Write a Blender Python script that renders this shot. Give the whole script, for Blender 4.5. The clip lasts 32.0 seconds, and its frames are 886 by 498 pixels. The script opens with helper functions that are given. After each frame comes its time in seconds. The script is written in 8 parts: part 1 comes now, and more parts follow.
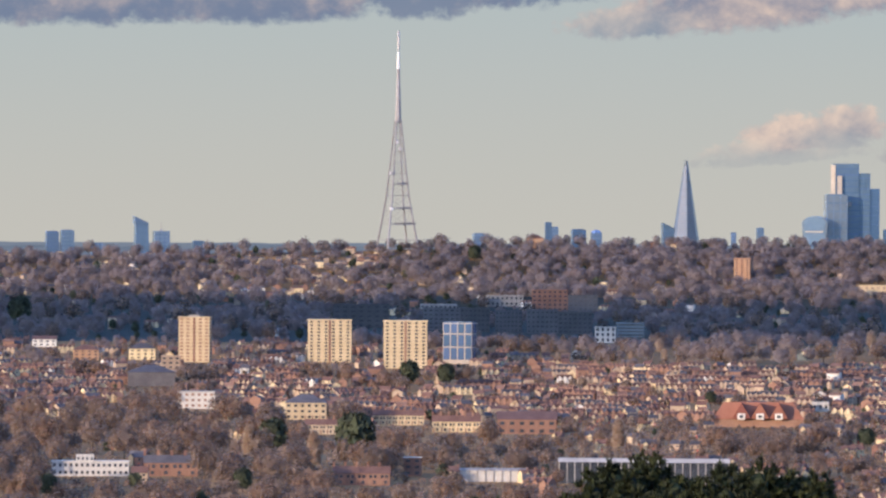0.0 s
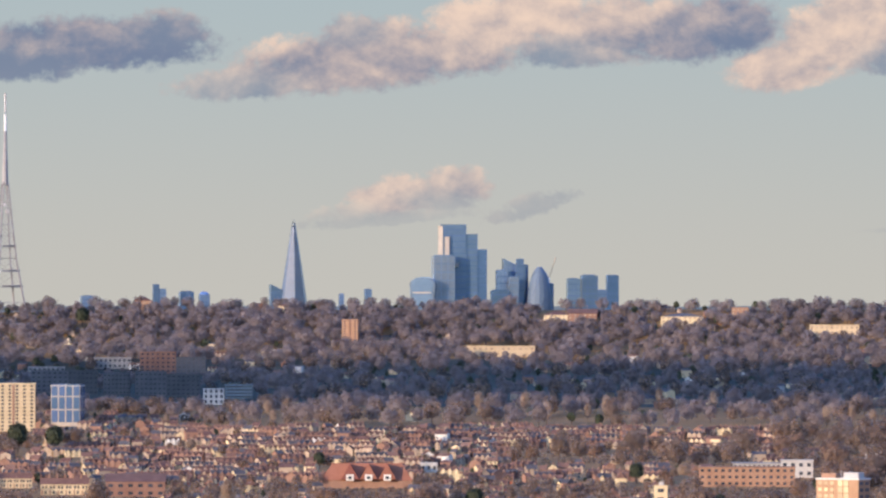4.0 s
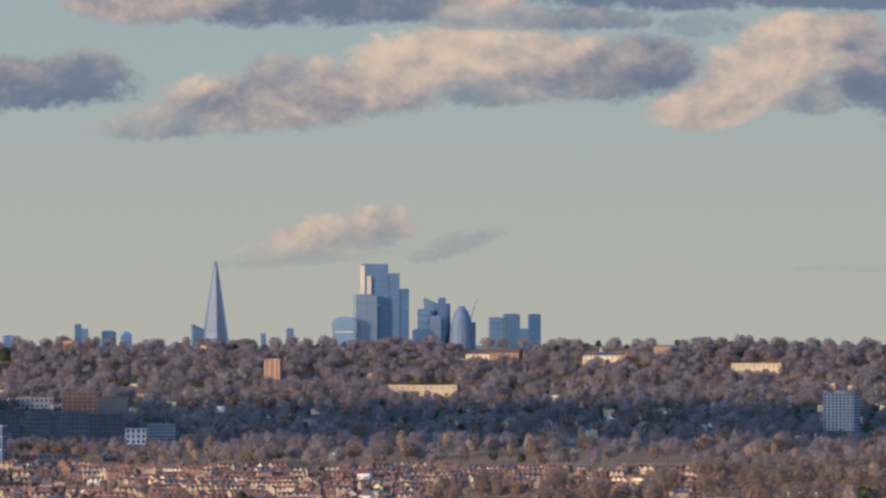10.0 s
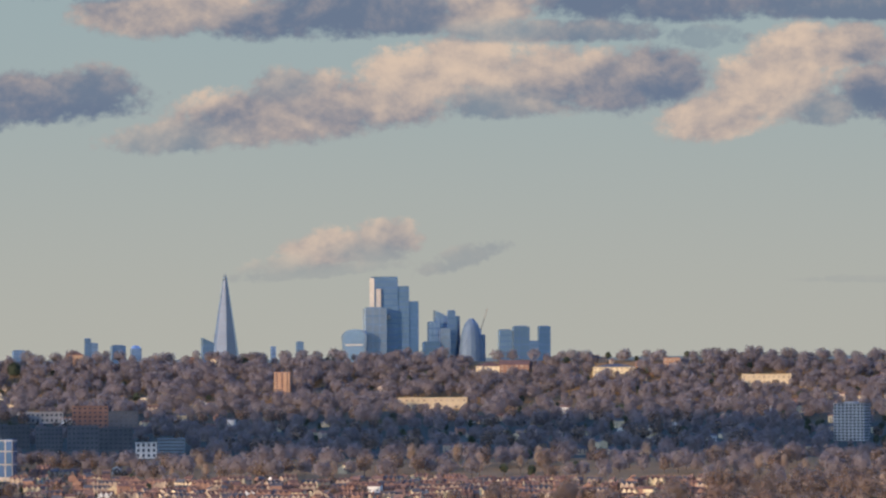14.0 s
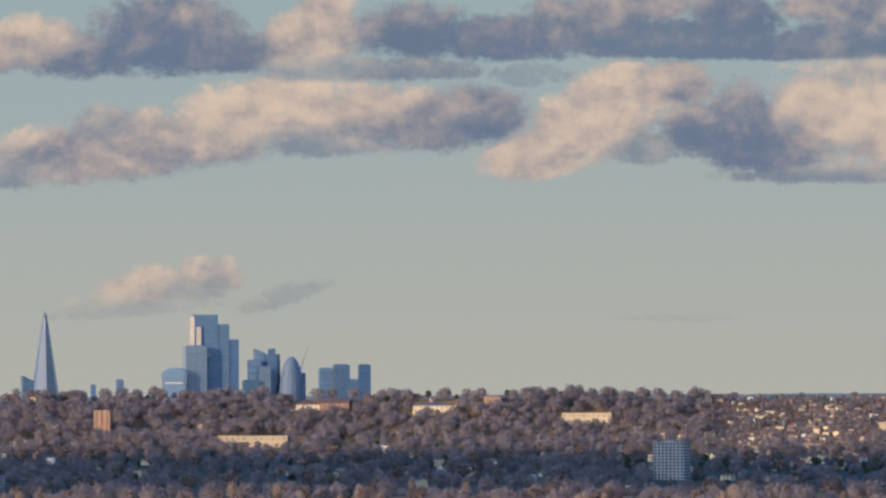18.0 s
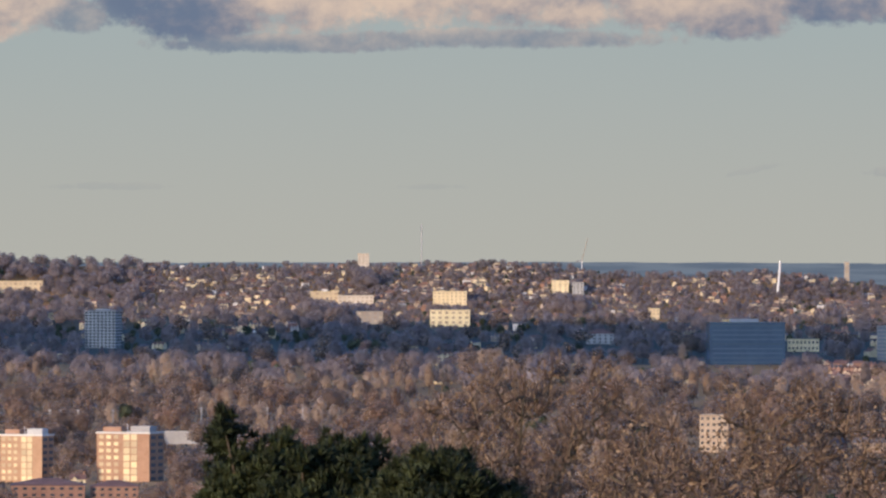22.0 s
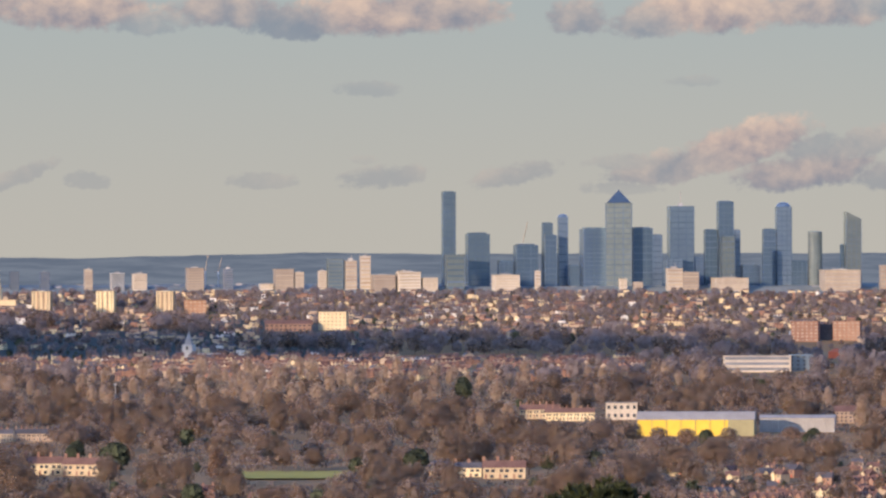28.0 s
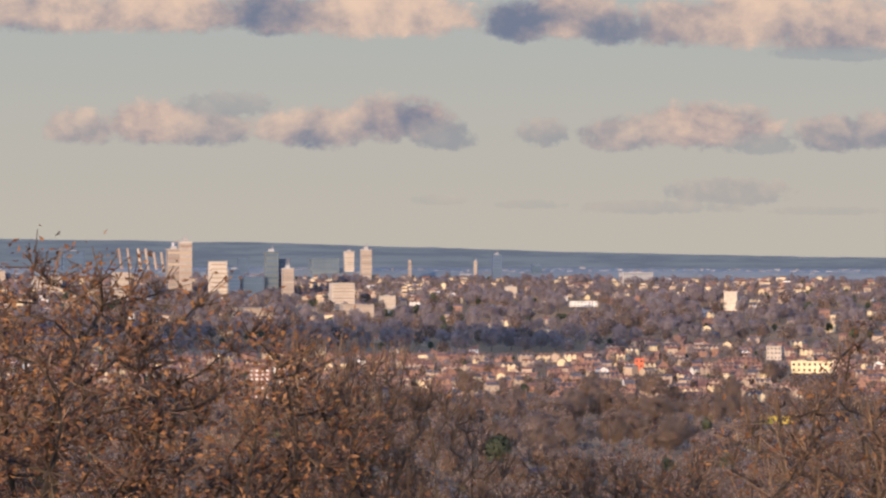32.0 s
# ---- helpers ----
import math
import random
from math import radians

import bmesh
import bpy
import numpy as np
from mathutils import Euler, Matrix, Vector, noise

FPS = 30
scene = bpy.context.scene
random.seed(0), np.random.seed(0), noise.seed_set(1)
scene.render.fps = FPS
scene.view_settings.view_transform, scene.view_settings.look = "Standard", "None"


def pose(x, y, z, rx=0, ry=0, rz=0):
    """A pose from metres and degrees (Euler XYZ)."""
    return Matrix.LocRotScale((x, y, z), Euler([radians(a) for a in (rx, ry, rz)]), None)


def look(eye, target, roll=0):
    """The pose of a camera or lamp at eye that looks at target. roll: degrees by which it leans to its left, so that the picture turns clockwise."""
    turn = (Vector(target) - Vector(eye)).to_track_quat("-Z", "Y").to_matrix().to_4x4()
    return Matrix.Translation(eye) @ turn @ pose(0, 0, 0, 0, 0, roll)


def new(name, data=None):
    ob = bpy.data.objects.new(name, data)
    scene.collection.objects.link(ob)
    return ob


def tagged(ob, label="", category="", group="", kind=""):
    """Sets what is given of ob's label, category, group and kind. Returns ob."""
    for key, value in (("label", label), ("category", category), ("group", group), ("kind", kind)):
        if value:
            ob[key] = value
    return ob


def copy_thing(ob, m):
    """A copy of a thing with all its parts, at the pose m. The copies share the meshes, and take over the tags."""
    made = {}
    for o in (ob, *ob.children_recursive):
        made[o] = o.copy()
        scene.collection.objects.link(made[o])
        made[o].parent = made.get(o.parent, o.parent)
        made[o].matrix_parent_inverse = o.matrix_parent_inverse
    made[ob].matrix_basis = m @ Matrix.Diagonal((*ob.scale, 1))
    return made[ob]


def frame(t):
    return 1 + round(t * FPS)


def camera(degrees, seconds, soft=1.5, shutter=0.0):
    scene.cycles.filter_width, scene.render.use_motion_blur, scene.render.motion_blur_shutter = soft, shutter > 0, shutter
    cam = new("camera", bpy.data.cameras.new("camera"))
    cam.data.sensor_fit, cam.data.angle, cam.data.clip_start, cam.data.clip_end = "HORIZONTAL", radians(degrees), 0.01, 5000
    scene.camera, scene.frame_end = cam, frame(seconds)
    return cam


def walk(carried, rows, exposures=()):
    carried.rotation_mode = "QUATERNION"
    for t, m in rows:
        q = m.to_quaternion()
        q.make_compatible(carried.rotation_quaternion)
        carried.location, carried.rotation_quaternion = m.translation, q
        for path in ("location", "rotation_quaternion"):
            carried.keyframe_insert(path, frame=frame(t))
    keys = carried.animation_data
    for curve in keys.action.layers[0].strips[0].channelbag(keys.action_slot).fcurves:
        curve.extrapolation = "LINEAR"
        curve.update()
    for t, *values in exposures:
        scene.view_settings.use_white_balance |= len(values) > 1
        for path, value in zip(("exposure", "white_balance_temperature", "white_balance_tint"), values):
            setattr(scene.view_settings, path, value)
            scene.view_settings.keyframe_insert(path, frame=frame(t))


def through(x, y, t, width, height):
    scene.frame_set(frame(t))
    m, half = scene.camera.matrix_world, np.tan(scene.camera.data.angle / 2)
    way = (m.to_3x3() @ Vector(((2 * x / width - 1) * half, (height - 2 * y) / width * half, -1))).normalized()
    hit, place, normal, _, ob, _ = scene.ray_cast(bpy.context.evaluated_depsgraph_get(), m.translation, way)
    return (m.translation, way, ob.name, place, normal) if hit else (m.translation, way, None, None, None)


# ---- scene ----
EYE = Vector((0.0, 0.0, 100.0))


def aim(yaw, pitch, roll):
    """The camera's pose on the hilltop: degrees to the right, up, and its lean."""
    return Matrix.Translation(EYE) @ pose(0, 0, 0, 90 + pitch, 0, -yaw) @ pose(0, 0, 0, 0, 0, roll)


cam = camera(6.6, 32.0, soft=2.4)
ROWS = [
    (0, aim(-0.000, -0.257, 0.36)),
    (0.5, aim(0.321, -0.360, 0.32)),
    (1, aim(0.996, -0.434, 0.28)),
    (1.5, aim(2.378, -0.491, 0.23)),
    (2, aim(2.783, -0.535, 0.22)),
    (2.5, aim(2.858, -0.552, 0.16)),
    (3, aim(2.917, -0.216, 0.12)),
    (3.5, aim(2.913, 0.163, 0.12)),
    (5.5, aim(3.009, 0.251, 0.07)),
    (6, aim(2.961, 0.210, -0.03)),
    (6.5, aim(2.916, 0.191, -0.04)),
    (7, aim(2.903, 0.204, -0.04)),
    (7.5, aim(2.897, 0.233, -0.12)),
    (8, aim(2.895, 0.278, -0.13)),
    (8.5, aim(2.931, 0.339, 0.10)),
    (9, aim(3.153, 0.398, 0.07)),
    (9.5, aim(3.369, 0.460, 0.05)),
    (10, aim(3.504, 0.508, 0.00)),
    (10.5, aim(3.597, 0.572, -0.01)),
    (11, aim(3.604, 0.642, -0.09)),
    (11.5, aim(3.609, 0.680, -0.08)),
    (12, aim(3.609, 0.705, -0.09)),
    (12.5, aim(3.597, 0.714, -0.13)),
    (13, aim(3.571, 0.657, -0.17)),
    (13.5, aim(3.492, 0.611, -0.32)),
    (14, aim(3.435, 0.601, -0.30)),
    (14.5, aim(3.361, 0.616, -0.30)),
    (16.5, aim(3.455, 0.795, -0.30)),
    (17, aim(3.793, 0.840, -0.35)),
    (17.5, aim(4.272, 0.865, -0.33)),
    (18, aim(4.775, 0.882, -0.19)),
    (18.5, aim(5.845, 0.906, 0.08)),
    (19, aim(6.250, 0.955, 0.14)),
    (19.5, aim(6.473, 0.980, 0.12)),
    (20, aim(6.810, 0.972, 0.02)),
    (20.5, aim(7.107, 0.889, 0.03)),
    (21, aim(8.003, 0.613, 0.18)),
    (21.5, aim(8.486, 0.229, 0.17)),
    (22, aim(9.006, -0.103, 0.06)),
    (22.5, aim(10.189, -0.480, -0.07)),
    (23, aim(10.823, -0.491, -0.01)),
    (23.5, aim(11.657, -0.503, 0.27)),
    (24, aim(12.401, -0.526, 0.38)),
    (24.5, aim(13.013, -0.498, 0.36)),
    (26.5, aim(14.831, -0.335, 0.06)),
    (27, aim(15.326, -0.283, 0.08)),
    (27.5, aim(16.225, -0.213, -0.04)),
    (28, aim(16.558, -0.154, -0.13)),
    (28.5, aim(16.818, -0.136, -0.22)),
    (29, aim(16.909, -0.143, -0.21)),
    (29.5, aim(16.908, -0.156, -0.35)),
    (30, aim(16.855, -0.200, -0.36)),
    (30.5, aim(16.895, -0.231, -0.13)),
    (31, aim(17.679, -0.237, -0.05)),
    (31.2, aim(18.832, -0.213, 0.06)),
    (31.4, aim(20.579, -0.323, 0.07)),
    (31.5, aim(21.248, -0.354, 0.10)),
    (31.7, aim(22.736, -0.291, 0.19)),
    (32, aim(25.246, -0.271, 0.17)),
]
EXPOSURES = [(0, 0.03, 6480, 15), (2.5, 0.12, 6480, 16), (3.5, 0.1, 6480, 16), (5.5, -0.22, 6470, 13), (9, -0.25, 6450, 11), (20, -0.28, 6450, 11), (22, -0.24, 6420, 12),
             (22.7, 0.11, 6450, 15), (24.5, 0.11, 6450, 15), (26.5, -0.1, 6680, 16), (28, -0.12, 6680, 16), (31, -0.1, 6680, 16), (32, -0.12, 6900, 18)]
walk(cam, ROWS, EXPOSURES)

# ---- world, sun ----
SUN_AZ, SUN_EL = -128.0, 10.0


def bearing(az, el=0.0):
    a, e = radians(az), radians(el)
    return Vector((math.sin(a) * math.cos(e), math.cos(a) * math.cos(e), math.sin(e)))


SUN_WAY = bearing(SUN_AZ, SUN_EL)
sun_data = bpy.data.lights.new("sun", "SUN")
sun_data.energy, sun_data.angle, sun_data.color = 5.0, radians(0.5), (1.0, 0.76, 0.54)
sun = new("sun", sun_data)
sun.matrix_world = look(SUN_WAY * 1000, (0, 0, 0))


class Nodes:
    """Small helper to write node trees as sums."""

    def __init__(self, tree):
        self.tree = tree
        tree.nodes.clear()

    def add(self, kind):
        return self.tree.nodes.new(kind)

    def link(self, a, b):
        self.tree.links.new(a, b)

    def put(self, socket, value):
        if isinstance(value, bpy.types.NodeSocket):
            self.link(value, socket)
        else:
            socket.default_value = value

    def math(self, op, a, b=0.0, c=0.0, clamp=False):
        n = self.add("ShaderNodeMath")
        n.operation, n.use_clamp = op, clamp
        for s, v in zip(n.inputs, (a, b, c)):
            self.put(s, v)
        return n.outputs[0]

    def mix(self, fac, a, b, kind="MIX"):
        n = self.add("ShaderNodeMix")
        n.data_type, n.blend_type = "RGBA", kind
        self.put(n.inputs[0], fac)
        self.put(n.inputs[6], a)
        self.put(n.inputs[7], b)
        return n.outputs[2]

    def noise(self, vec, scale, detail=4.0, rough=0.55, distort=0.0):
        n = self.add("ShaderNodeTexNoise")
        if vec is not None:
            self.link(vec, n.inputs["Vector"])
        for key, v in (("Scale", scale), ("Detail", detail), ("Roughness", rough), ("Distortion", distort)):
            n.inputs[key].default_value = v
        return n.outputs["Fac"]

    def smooth(self, value, lo, hi):
        n = self.add("ShaderNodeMapRange")
        n.interpolation_type = "SMOOTHSTEP"
        self.put(n.inputs[0], value)
        n.inputs[1].default_value, n.inputs[2].default_value = lo, hi
        return n.outputs[0]

    def combine(self, x, y, z):
        n = self.add("ShaderNodeCombineXYZ")
        for s, v in zip(n.inputs, (x, y, z)):
            self.put(s, v)
        return n.outputs[0]


world = bpy.data.worlds.new("winter_sky")
scene.world = world
world.use_nodes = True
w = Nodes(world.node_tree)
sky = w.add("ShaderNodeTexSky")
sky.sky_type, sky.sun_disc = "NISHITA", False
sky.sun_elevation, sky.sun_rotation = radians(SUN_EL), radians(SUN_AZ)
sky.altitude, sky.air_density, sky.dust_density, sky.ozone_density = 100, 1.0, 1.5, 1.0
coord = w.add("ShaderNodeTexCoord").outputs["Generated"]
sep = w.add("ShaderNodeSeparateXYZ")
w.link(coord, sep.inputs[0])
azim = w.math("MULTIPLY", w.math("ARCTAN2", sep.outputs[0], sep.outputs[1]), 180 / math.pi)
elev = w.math("MULTIPLY", w.math("ARCSINE", sep.outputs[2]), 180 / math.pi)
SKY_STRENGTH = 0.15
back = w.add("ShaderNodeBackground")
flat = w.combine(azim, w.math("MULTIPLY", elev, 1.2), 0.0)
puff = w.noise(flat, 1.25, 6, 0.55, 0.5)
wisp = w.noise(flat, 4.5, 5, 0.6, 0.2)
shred = w.noise(flat, 14.0, 3, 0.6)
sums = {"body": -1.0, "tones": 0.0, "weight": 0.001, "rise": 0.0, "veils": 0.0}


def bank(az_, el_, wide, deep, lit, tilt=0.0, dense=0.0):
    """One puff of cumulus: bearing, height, half width, half depth in degrees, how sunlit, slope, how dense if thin."""
    wide, deep = wide * 1.05, deep * 1.06
    u = w.math("MULTIPLY_ADD", azim, 1 / wide, -az_ / wide)
    v = w.math("MULTIPLY_ADD", elev, 1 / deep, -el_ / deep)
    if tilt:
        v = w.math("MULTIPLY_ADD", u, -tilt * wide / deep, v)
    below = w.math("MAXIMUM", v, w.math("MULTIPLY", v, -1.35))
    m_ = w.math("SUBTRACT", 1.0, w.math("MULTIPLY_ADD", below, below, w.math("MULTIPLY", u, u)))
    m_ = w.math("MAXIMUM", m_, -1.0)
    k_ = w.math("POWER", w.math("MAXIMUM", w.math("MULTIPLY_ADD", m_, 0.5, 0.5), 0.0), 3.0)
    sums["body"] = w.math("MAXIMUM", sums["body"], m_)
    sums["tones"] = w.math("MULTIPLY_ADD", k_, lit, sums["tones"])
    sums["rise"] = w.math("MULTIPLY_ADD", k_, v, sums["rise"])
    sums["veils"] = w.math("MULTIPLY_ADD", k_, max(dense, min(1.0, 0.02 + 3.0 * deep + 6.0 * max(0.0, deep - 0.12))), sums["veils"])
    sums["weight"] = w.math("ADD", sums["weight"], k_)


# grey bank on the western edge
bank(0.29, 1.71, 0.88, 0.219, 0.10)
bank(-0.17, 1.59, 0.42, 0.168, 0.05)
bank(0.80, 1.81, 0.36, 0.168, 0.15)
bank(-1.39, 1.56, 0.93, 0.189, 0.10)
bank(-2.70, 1.56, 1.09, 0.210, 0.15)
# long bank rising to the east
bank(1.47, 1.43, 0.53, 0.135, 0.42, 0.06)
bank(1.89, 1.55, 0.59, 0.244, 0.48, 0.10)
bank(2.44, 1.62, 0.63, 0.286, 0.52, 0.10)
bank(2.27, 1.81, 0.26, 0.152, 0.42)
bank(3.03, 1.67, 0.55, 0.219, 0.60)
bank(3.28, 1.86, 0.48, 0.278, 0.82)
bank(3.62, 1.96, 0.44, 0.278, 0.92)
bank(3.87, 1.68, 0.48, 0.143, 0.18)
bank(4.21, 1.83, 0.48, 0.311, 0.62)
bank(4.69, 1.81, 0.40, 0.269, 0.45)
bank(5.03, 1.86, 0.40, 0.244, 0.18)
# small cloud over the city towers
bank(2.19, 0.48, 0.28, 0.084, 0.80, 0.10)
bank(2.57, 0.58, 0.40, 0.168, 0.72, 0.15)
bank(3.01, 0.67, 0.27, 0.160, 0.60)
bank(2.44, 0.43, 0.63, 0.063, 0.30, 0.08)
bank(2.86, 0.57, 0.29, 0.093, 0.25)
bank(3.58, 0.53, 0.30, 0.101, 0.25, 0.30)
# high bank over the city
bank(1.32, 2.37, 0.63, 0.236, 0.62)
bank(1.70, 2.43, 0.40, 0.210, 0.75)
bank(2.67, 2.37, 0.78, 0.244, 0.06)
bank(2.08, 2.30, 0.55, 0.185, 0.35)
bank(3.21, 2.33, 0.46, 0.194, 0.15)
bank(0.81, 2.54, 0.63, 0.109, 0.10)
bank(3.68, 2.37, 0.30, 0.278, 0.72)
bank(4.31, 2.21, 0.84, 0.101, 0.30, dense=0.8)
# dark flat-based slab over the ridge
bank(4.57, 2.48, 0.53, 0.244, 0.10)
bank(5.28, 2.43, 0.67, 0.210, 0.04)
bank(5.91, 2.51, 0.63, 0.278, 0.20)
bank(6.25, 2.71, 0.40, 0.194, 0.50)
bank(6.96, 2.53, 0.36, 0.303, 0.02)
bank(7.64, 2.70, 0.40, 0.177, 0.60)
bank(8.23, 2.64, 0.72, 0.253, 0.30)
bank(7.39, 2.35, 2.02, 0.093, -0.05, dense=0.95)
bank(6.54, 2.43, 0.63, 0.168, 0.03)
bank(8.02, 2.43, 0.84, 0.168, 0.10)
bank(8.82, 2.48, 0.63, 0.236, 0.12)
bank(5.41, 2.17, 0.32, 0.101, 0.10)
bank(3.89, 2.51, 0.27, 0.379, 0.65)
bank(2.71, 2.49, 0.59, 0.320, 0.10)
bank(3.81, 2.22, 0.40, 0.101, 0.40)
# slanting cumulus under the slab
bank(5.49, 1.56, 0.41, 0.210, 0.68, 0.15)
bank(5.91, 1.79, 0.53, 0.345, 0.80, 0.20)
bank(6.16, 2.05, 0.44, 0.236, 0.78)
bank(6.50, 2.09, 0.27, 0.210, 0.50)
bank(6.59, 1.75, 0.23, 0.236, 0.18)
bank(6.27, 1.62, 0.31, 0.143, 0.35)
# broad cumulus with a shaded western end
bank(7.02, 1.71, 0.32, 0.362, 0.03)
bank(7.26, 1.59, 0.35, 0.278, 0.10)
bank(7.60, 1.84, 0.40, 0.404, 0.70)
bank(8.06, 1.82, 0.53, 0.455, 0.95)
bank(8.02, 2.17, 0.46, 0.143, 0.50)
bank(7.81, 1.42, 0.97, 0.084, 0.40, dense=0.7)
# eastern part of the broad cumulus
bank(8.78, 1.88, 0.69, 0.438, 1.00)
bank(9.50, 1.82, 0.55, 0.370, 0.72)
bank(9.96, 1.71, 0.31, 0.261, 0.90)
bank(10.19, 1.92, 0.29, 0.278, 0.28)
bank(9.25, 1.46, 1.39, 0.084, 0.48, dense=0.7)
bank(10.64, 1.73, 0.51, 0.278, 0.70)
bank(11.14, 1.62, 0.46, 0.210, 0.50)
bank(10.13, 2.73, 0.34, 0.189, 0.50)
bank(10.26, 2.41, 1.09, 0.152, 0.10)
bank(10.93, 2.65, 0.72, 0.295, 0.30)
# thin grey flakes low over the east
bank(11.33, 0.49, 0.19, 0.029, 0.20, 0.20)
bank(12.32, 0.47, 0.19, 0.051, 0.25)
bank(13.39, 0.38, 0.27, 0.084, 0.30, 0.40)
bank(13.88, 0.37, 0.15, 0.067, 0.05)
bank(8.91, 0.36, 0.25, 0.025, 0.30)
bank(6.51, 0.36, 0.46, 0.029, 0.25)
# broken pink bank at the top
bank(13.82, 1.62, 0.55, 0.177, 0.58)
bank(14.39, 1.52, 0.29, 0.101, 0.10)
bank(14.91, 1.62, 0.44, 0.152, 0.50)
bank(15.44, 1.52, 0.36, 0.135, 0.08)
bank(16.05, 1.58, 0.67, 0.194, 0.66)
bank(16.60, 1.61, 0.44, 0.160, 0.60)
bank(17.56, 1.55, 0.24, 0.143, 0.38)
bank(18.07, 1.52, 0.27, 0.135, 0.40)
bank(18.57, 1.60, 0.59, 0.194, 0.70)
bank(19.29, 1.62, 0.63, 0.160, 0.60)
bank(19.88, 1.65, 0.38, 0.109, 0.40)
bank(12.93, 1.72, 0.67, 0.210, 0.50)
bank(12.01, 1.74, 0.63, 0.210, 0.30)
# small flakes
bank(15.97, 1.03, 0.24, 0.067, 0.08)
bank(18.41, 1.09, 0.19, 0.051, 0.30)
bank(13.92, 0.35, 0.17, 0.063, 0.03)
bank(15.23, 0.35, 0.24, 0.067, 0.12)
bank(16.09, 0.37, 0.35, 0.093, 0.15, 0.10)
bank(15.97, 0.51, 0.10, 0.038, 0.30)
bank(17.10, 0.39, 0.35, 0.101, 0.12, 0.20)
# lilac cloud behind the far towers
bank(17.86, 0.48, 0.29, 0.067, 0.30)
bank(18.24, 0.44, 0.51, 0.135, 0.48, 0.15)
bank(18.81, 0.60, 0.51, 0.185, 0.58, 0.25)
bank(19.25, 0.40, 0.51, 0.160, 0.38, 0.10)
bank(19.61, 0.60, 0.40, 0.118, 0.40, 0.20)
bank(19.31, 0.60, 0.22, 0.093, 0.12, 0.30)
bank(19.92, 0.36, 0.30, 0.118, 0.06)
bank(17.86, 0.29, 0.28, 0.055, 0.20)
# ragged puff
bank(20.40, 1.27, 0.21, 0.093, 0.25)
# row of lilac cumulus
bank(22.54, 0.61, 0.27, 0.152, 0.50)
bank(23.08, 0.64, 0.36, 0.177, 0.60)
bank(23.61, 0.79, 0.34, 0.101, 0.22)
bank(23.50, 0.60, 0.33, 0.152, 0.35)
bank(24.30, 0.61, 0.48, 0.168, 0.55)
bank(24.91, 0.68, 0.40, 0.194, 0.40)
bank(25.21, 0.57, 0.26, 0.126, 0.22)
bank(25.99, 0.58, 0.19, 0.126, 0.35)
bank(26.62, 0.58, 0.35, 0.152, 0.50)
bank(27.21, 0.63, 0.53, 0.194, 0.60)
bank(27.61, 0.50, 0.26, 0.093, 0.03)
bank(28.18, 0.58, 0.35, 0.152, 0.45)
bank(28.55, 0.61, 0.38, 0.152, 0.40)
bank(29.10, 0.60, 0.51, 0.152, 0.40)
# faint streaks
bank(25.19, 0.09, 0.22, 0.038, 0.30)
bank(25.90, 0.06, 0.29, 0.038, 0.20)
bank(26.79, 0.04, 0.59, 0.059, 0.28)
bank(27.35, 0.15, 0.48, 0.109, 0.38)
bank(28.13, 0.02, 0.42, 0.038, 0.20)
# bright flat-based bank
bank(21.36, 1.50, 0.67, 0.189, 0.60)
bank(22.37, 1.47, 0.80, 0.185, 0.76)
bank(23.21, 1.48, 0.67, 0.194, 0.70)
bank(23.97, 1.48, 0.44, 0.194, 0.28)
bank(24.81, 1.47, 0.80, 0.219, 0.86)
bank(25.82, 1.42, 0.27, 0.185, 0.04)
bank(26.20, 1.47, 0.36, 0.210, 0.50)
bank(26.53, 1.38, 0.27, 0.168, 0.08)
bank(27.00, 1.40, 0.44, 0.202, 0.60)
bank(27.54, 1.43, 0.53, 0.253, 0.82)
bank(28.18, 1.38, 0.55, 0.253, 0.65)
bank(28.22, 1.19, 0.55, 0.059, 0.04)
bank(28.93, 1.37, 0.63, 0.269, 0.70)
body, tones, weight, rise, veils = (sums[key] for key in ("body", "tones", "weight", "rise", "veils"))
edge = w.math("ADD", w.math("MULTIPLY", w.math("SUBTRACT", puff, 0.5), 1.3), w.math("MULTIPLY_ADD", w.math("SUBTRACT", wisp, 0.5), 2.2, w.math("MULTIPLY", w.math("SUBTRACT", shred, 0.5), 1.3)))
veil = w.math("DIVIDE", veils, weight)
ragged = w.math("MULTIPLY", edge, w.math("MULTIPLY_ADD", veil, -1.0, 2.0))
rise = w.math("DIVIDE", rise, weight)
cover = w.smooth(w.math("ADD", w.math("MULTIPLY_ADD", body, 1.3, 0.12), ragged), -0.3, 0.85)
cover = w.math("MULTIPLY", cover, veil)
tone = w.math("DIVIDE", tones, weight)
west = w.combine(w.math("ADD", azim, 0.10), w.math("MULTIPLY_ADD", elev, 1.2, -0.14), 0.0)
relief = w.math("MULTIPLY", w.math("SUBTRACT", puff, w.noise(west, 1.25, 6, 0.55, 0.5)), 1.5)
relief = w.math("MULTIPLY_ADD", w.math("SUBTRACT", wisp, w.noise(west, 4.5, 5, 0.6, 0.2)), 0.8, relief)
glow = w.smooth(w.math("ADD", w.math("ADD", relief, w.math("MULTIPLY", rise, 0.25)), tone), -0.08, 1.3)
cloud_colour = w.mix(glow, (1.08, 1.42, 2.1, 1), (5.7, 4.4, 3.4, 1))
haze = w.mix(w.smooth(elev, -0.4, 2.8), (3.5, 3.5, 3.1, 1), (2.6, 3.3, 3.42, 1))
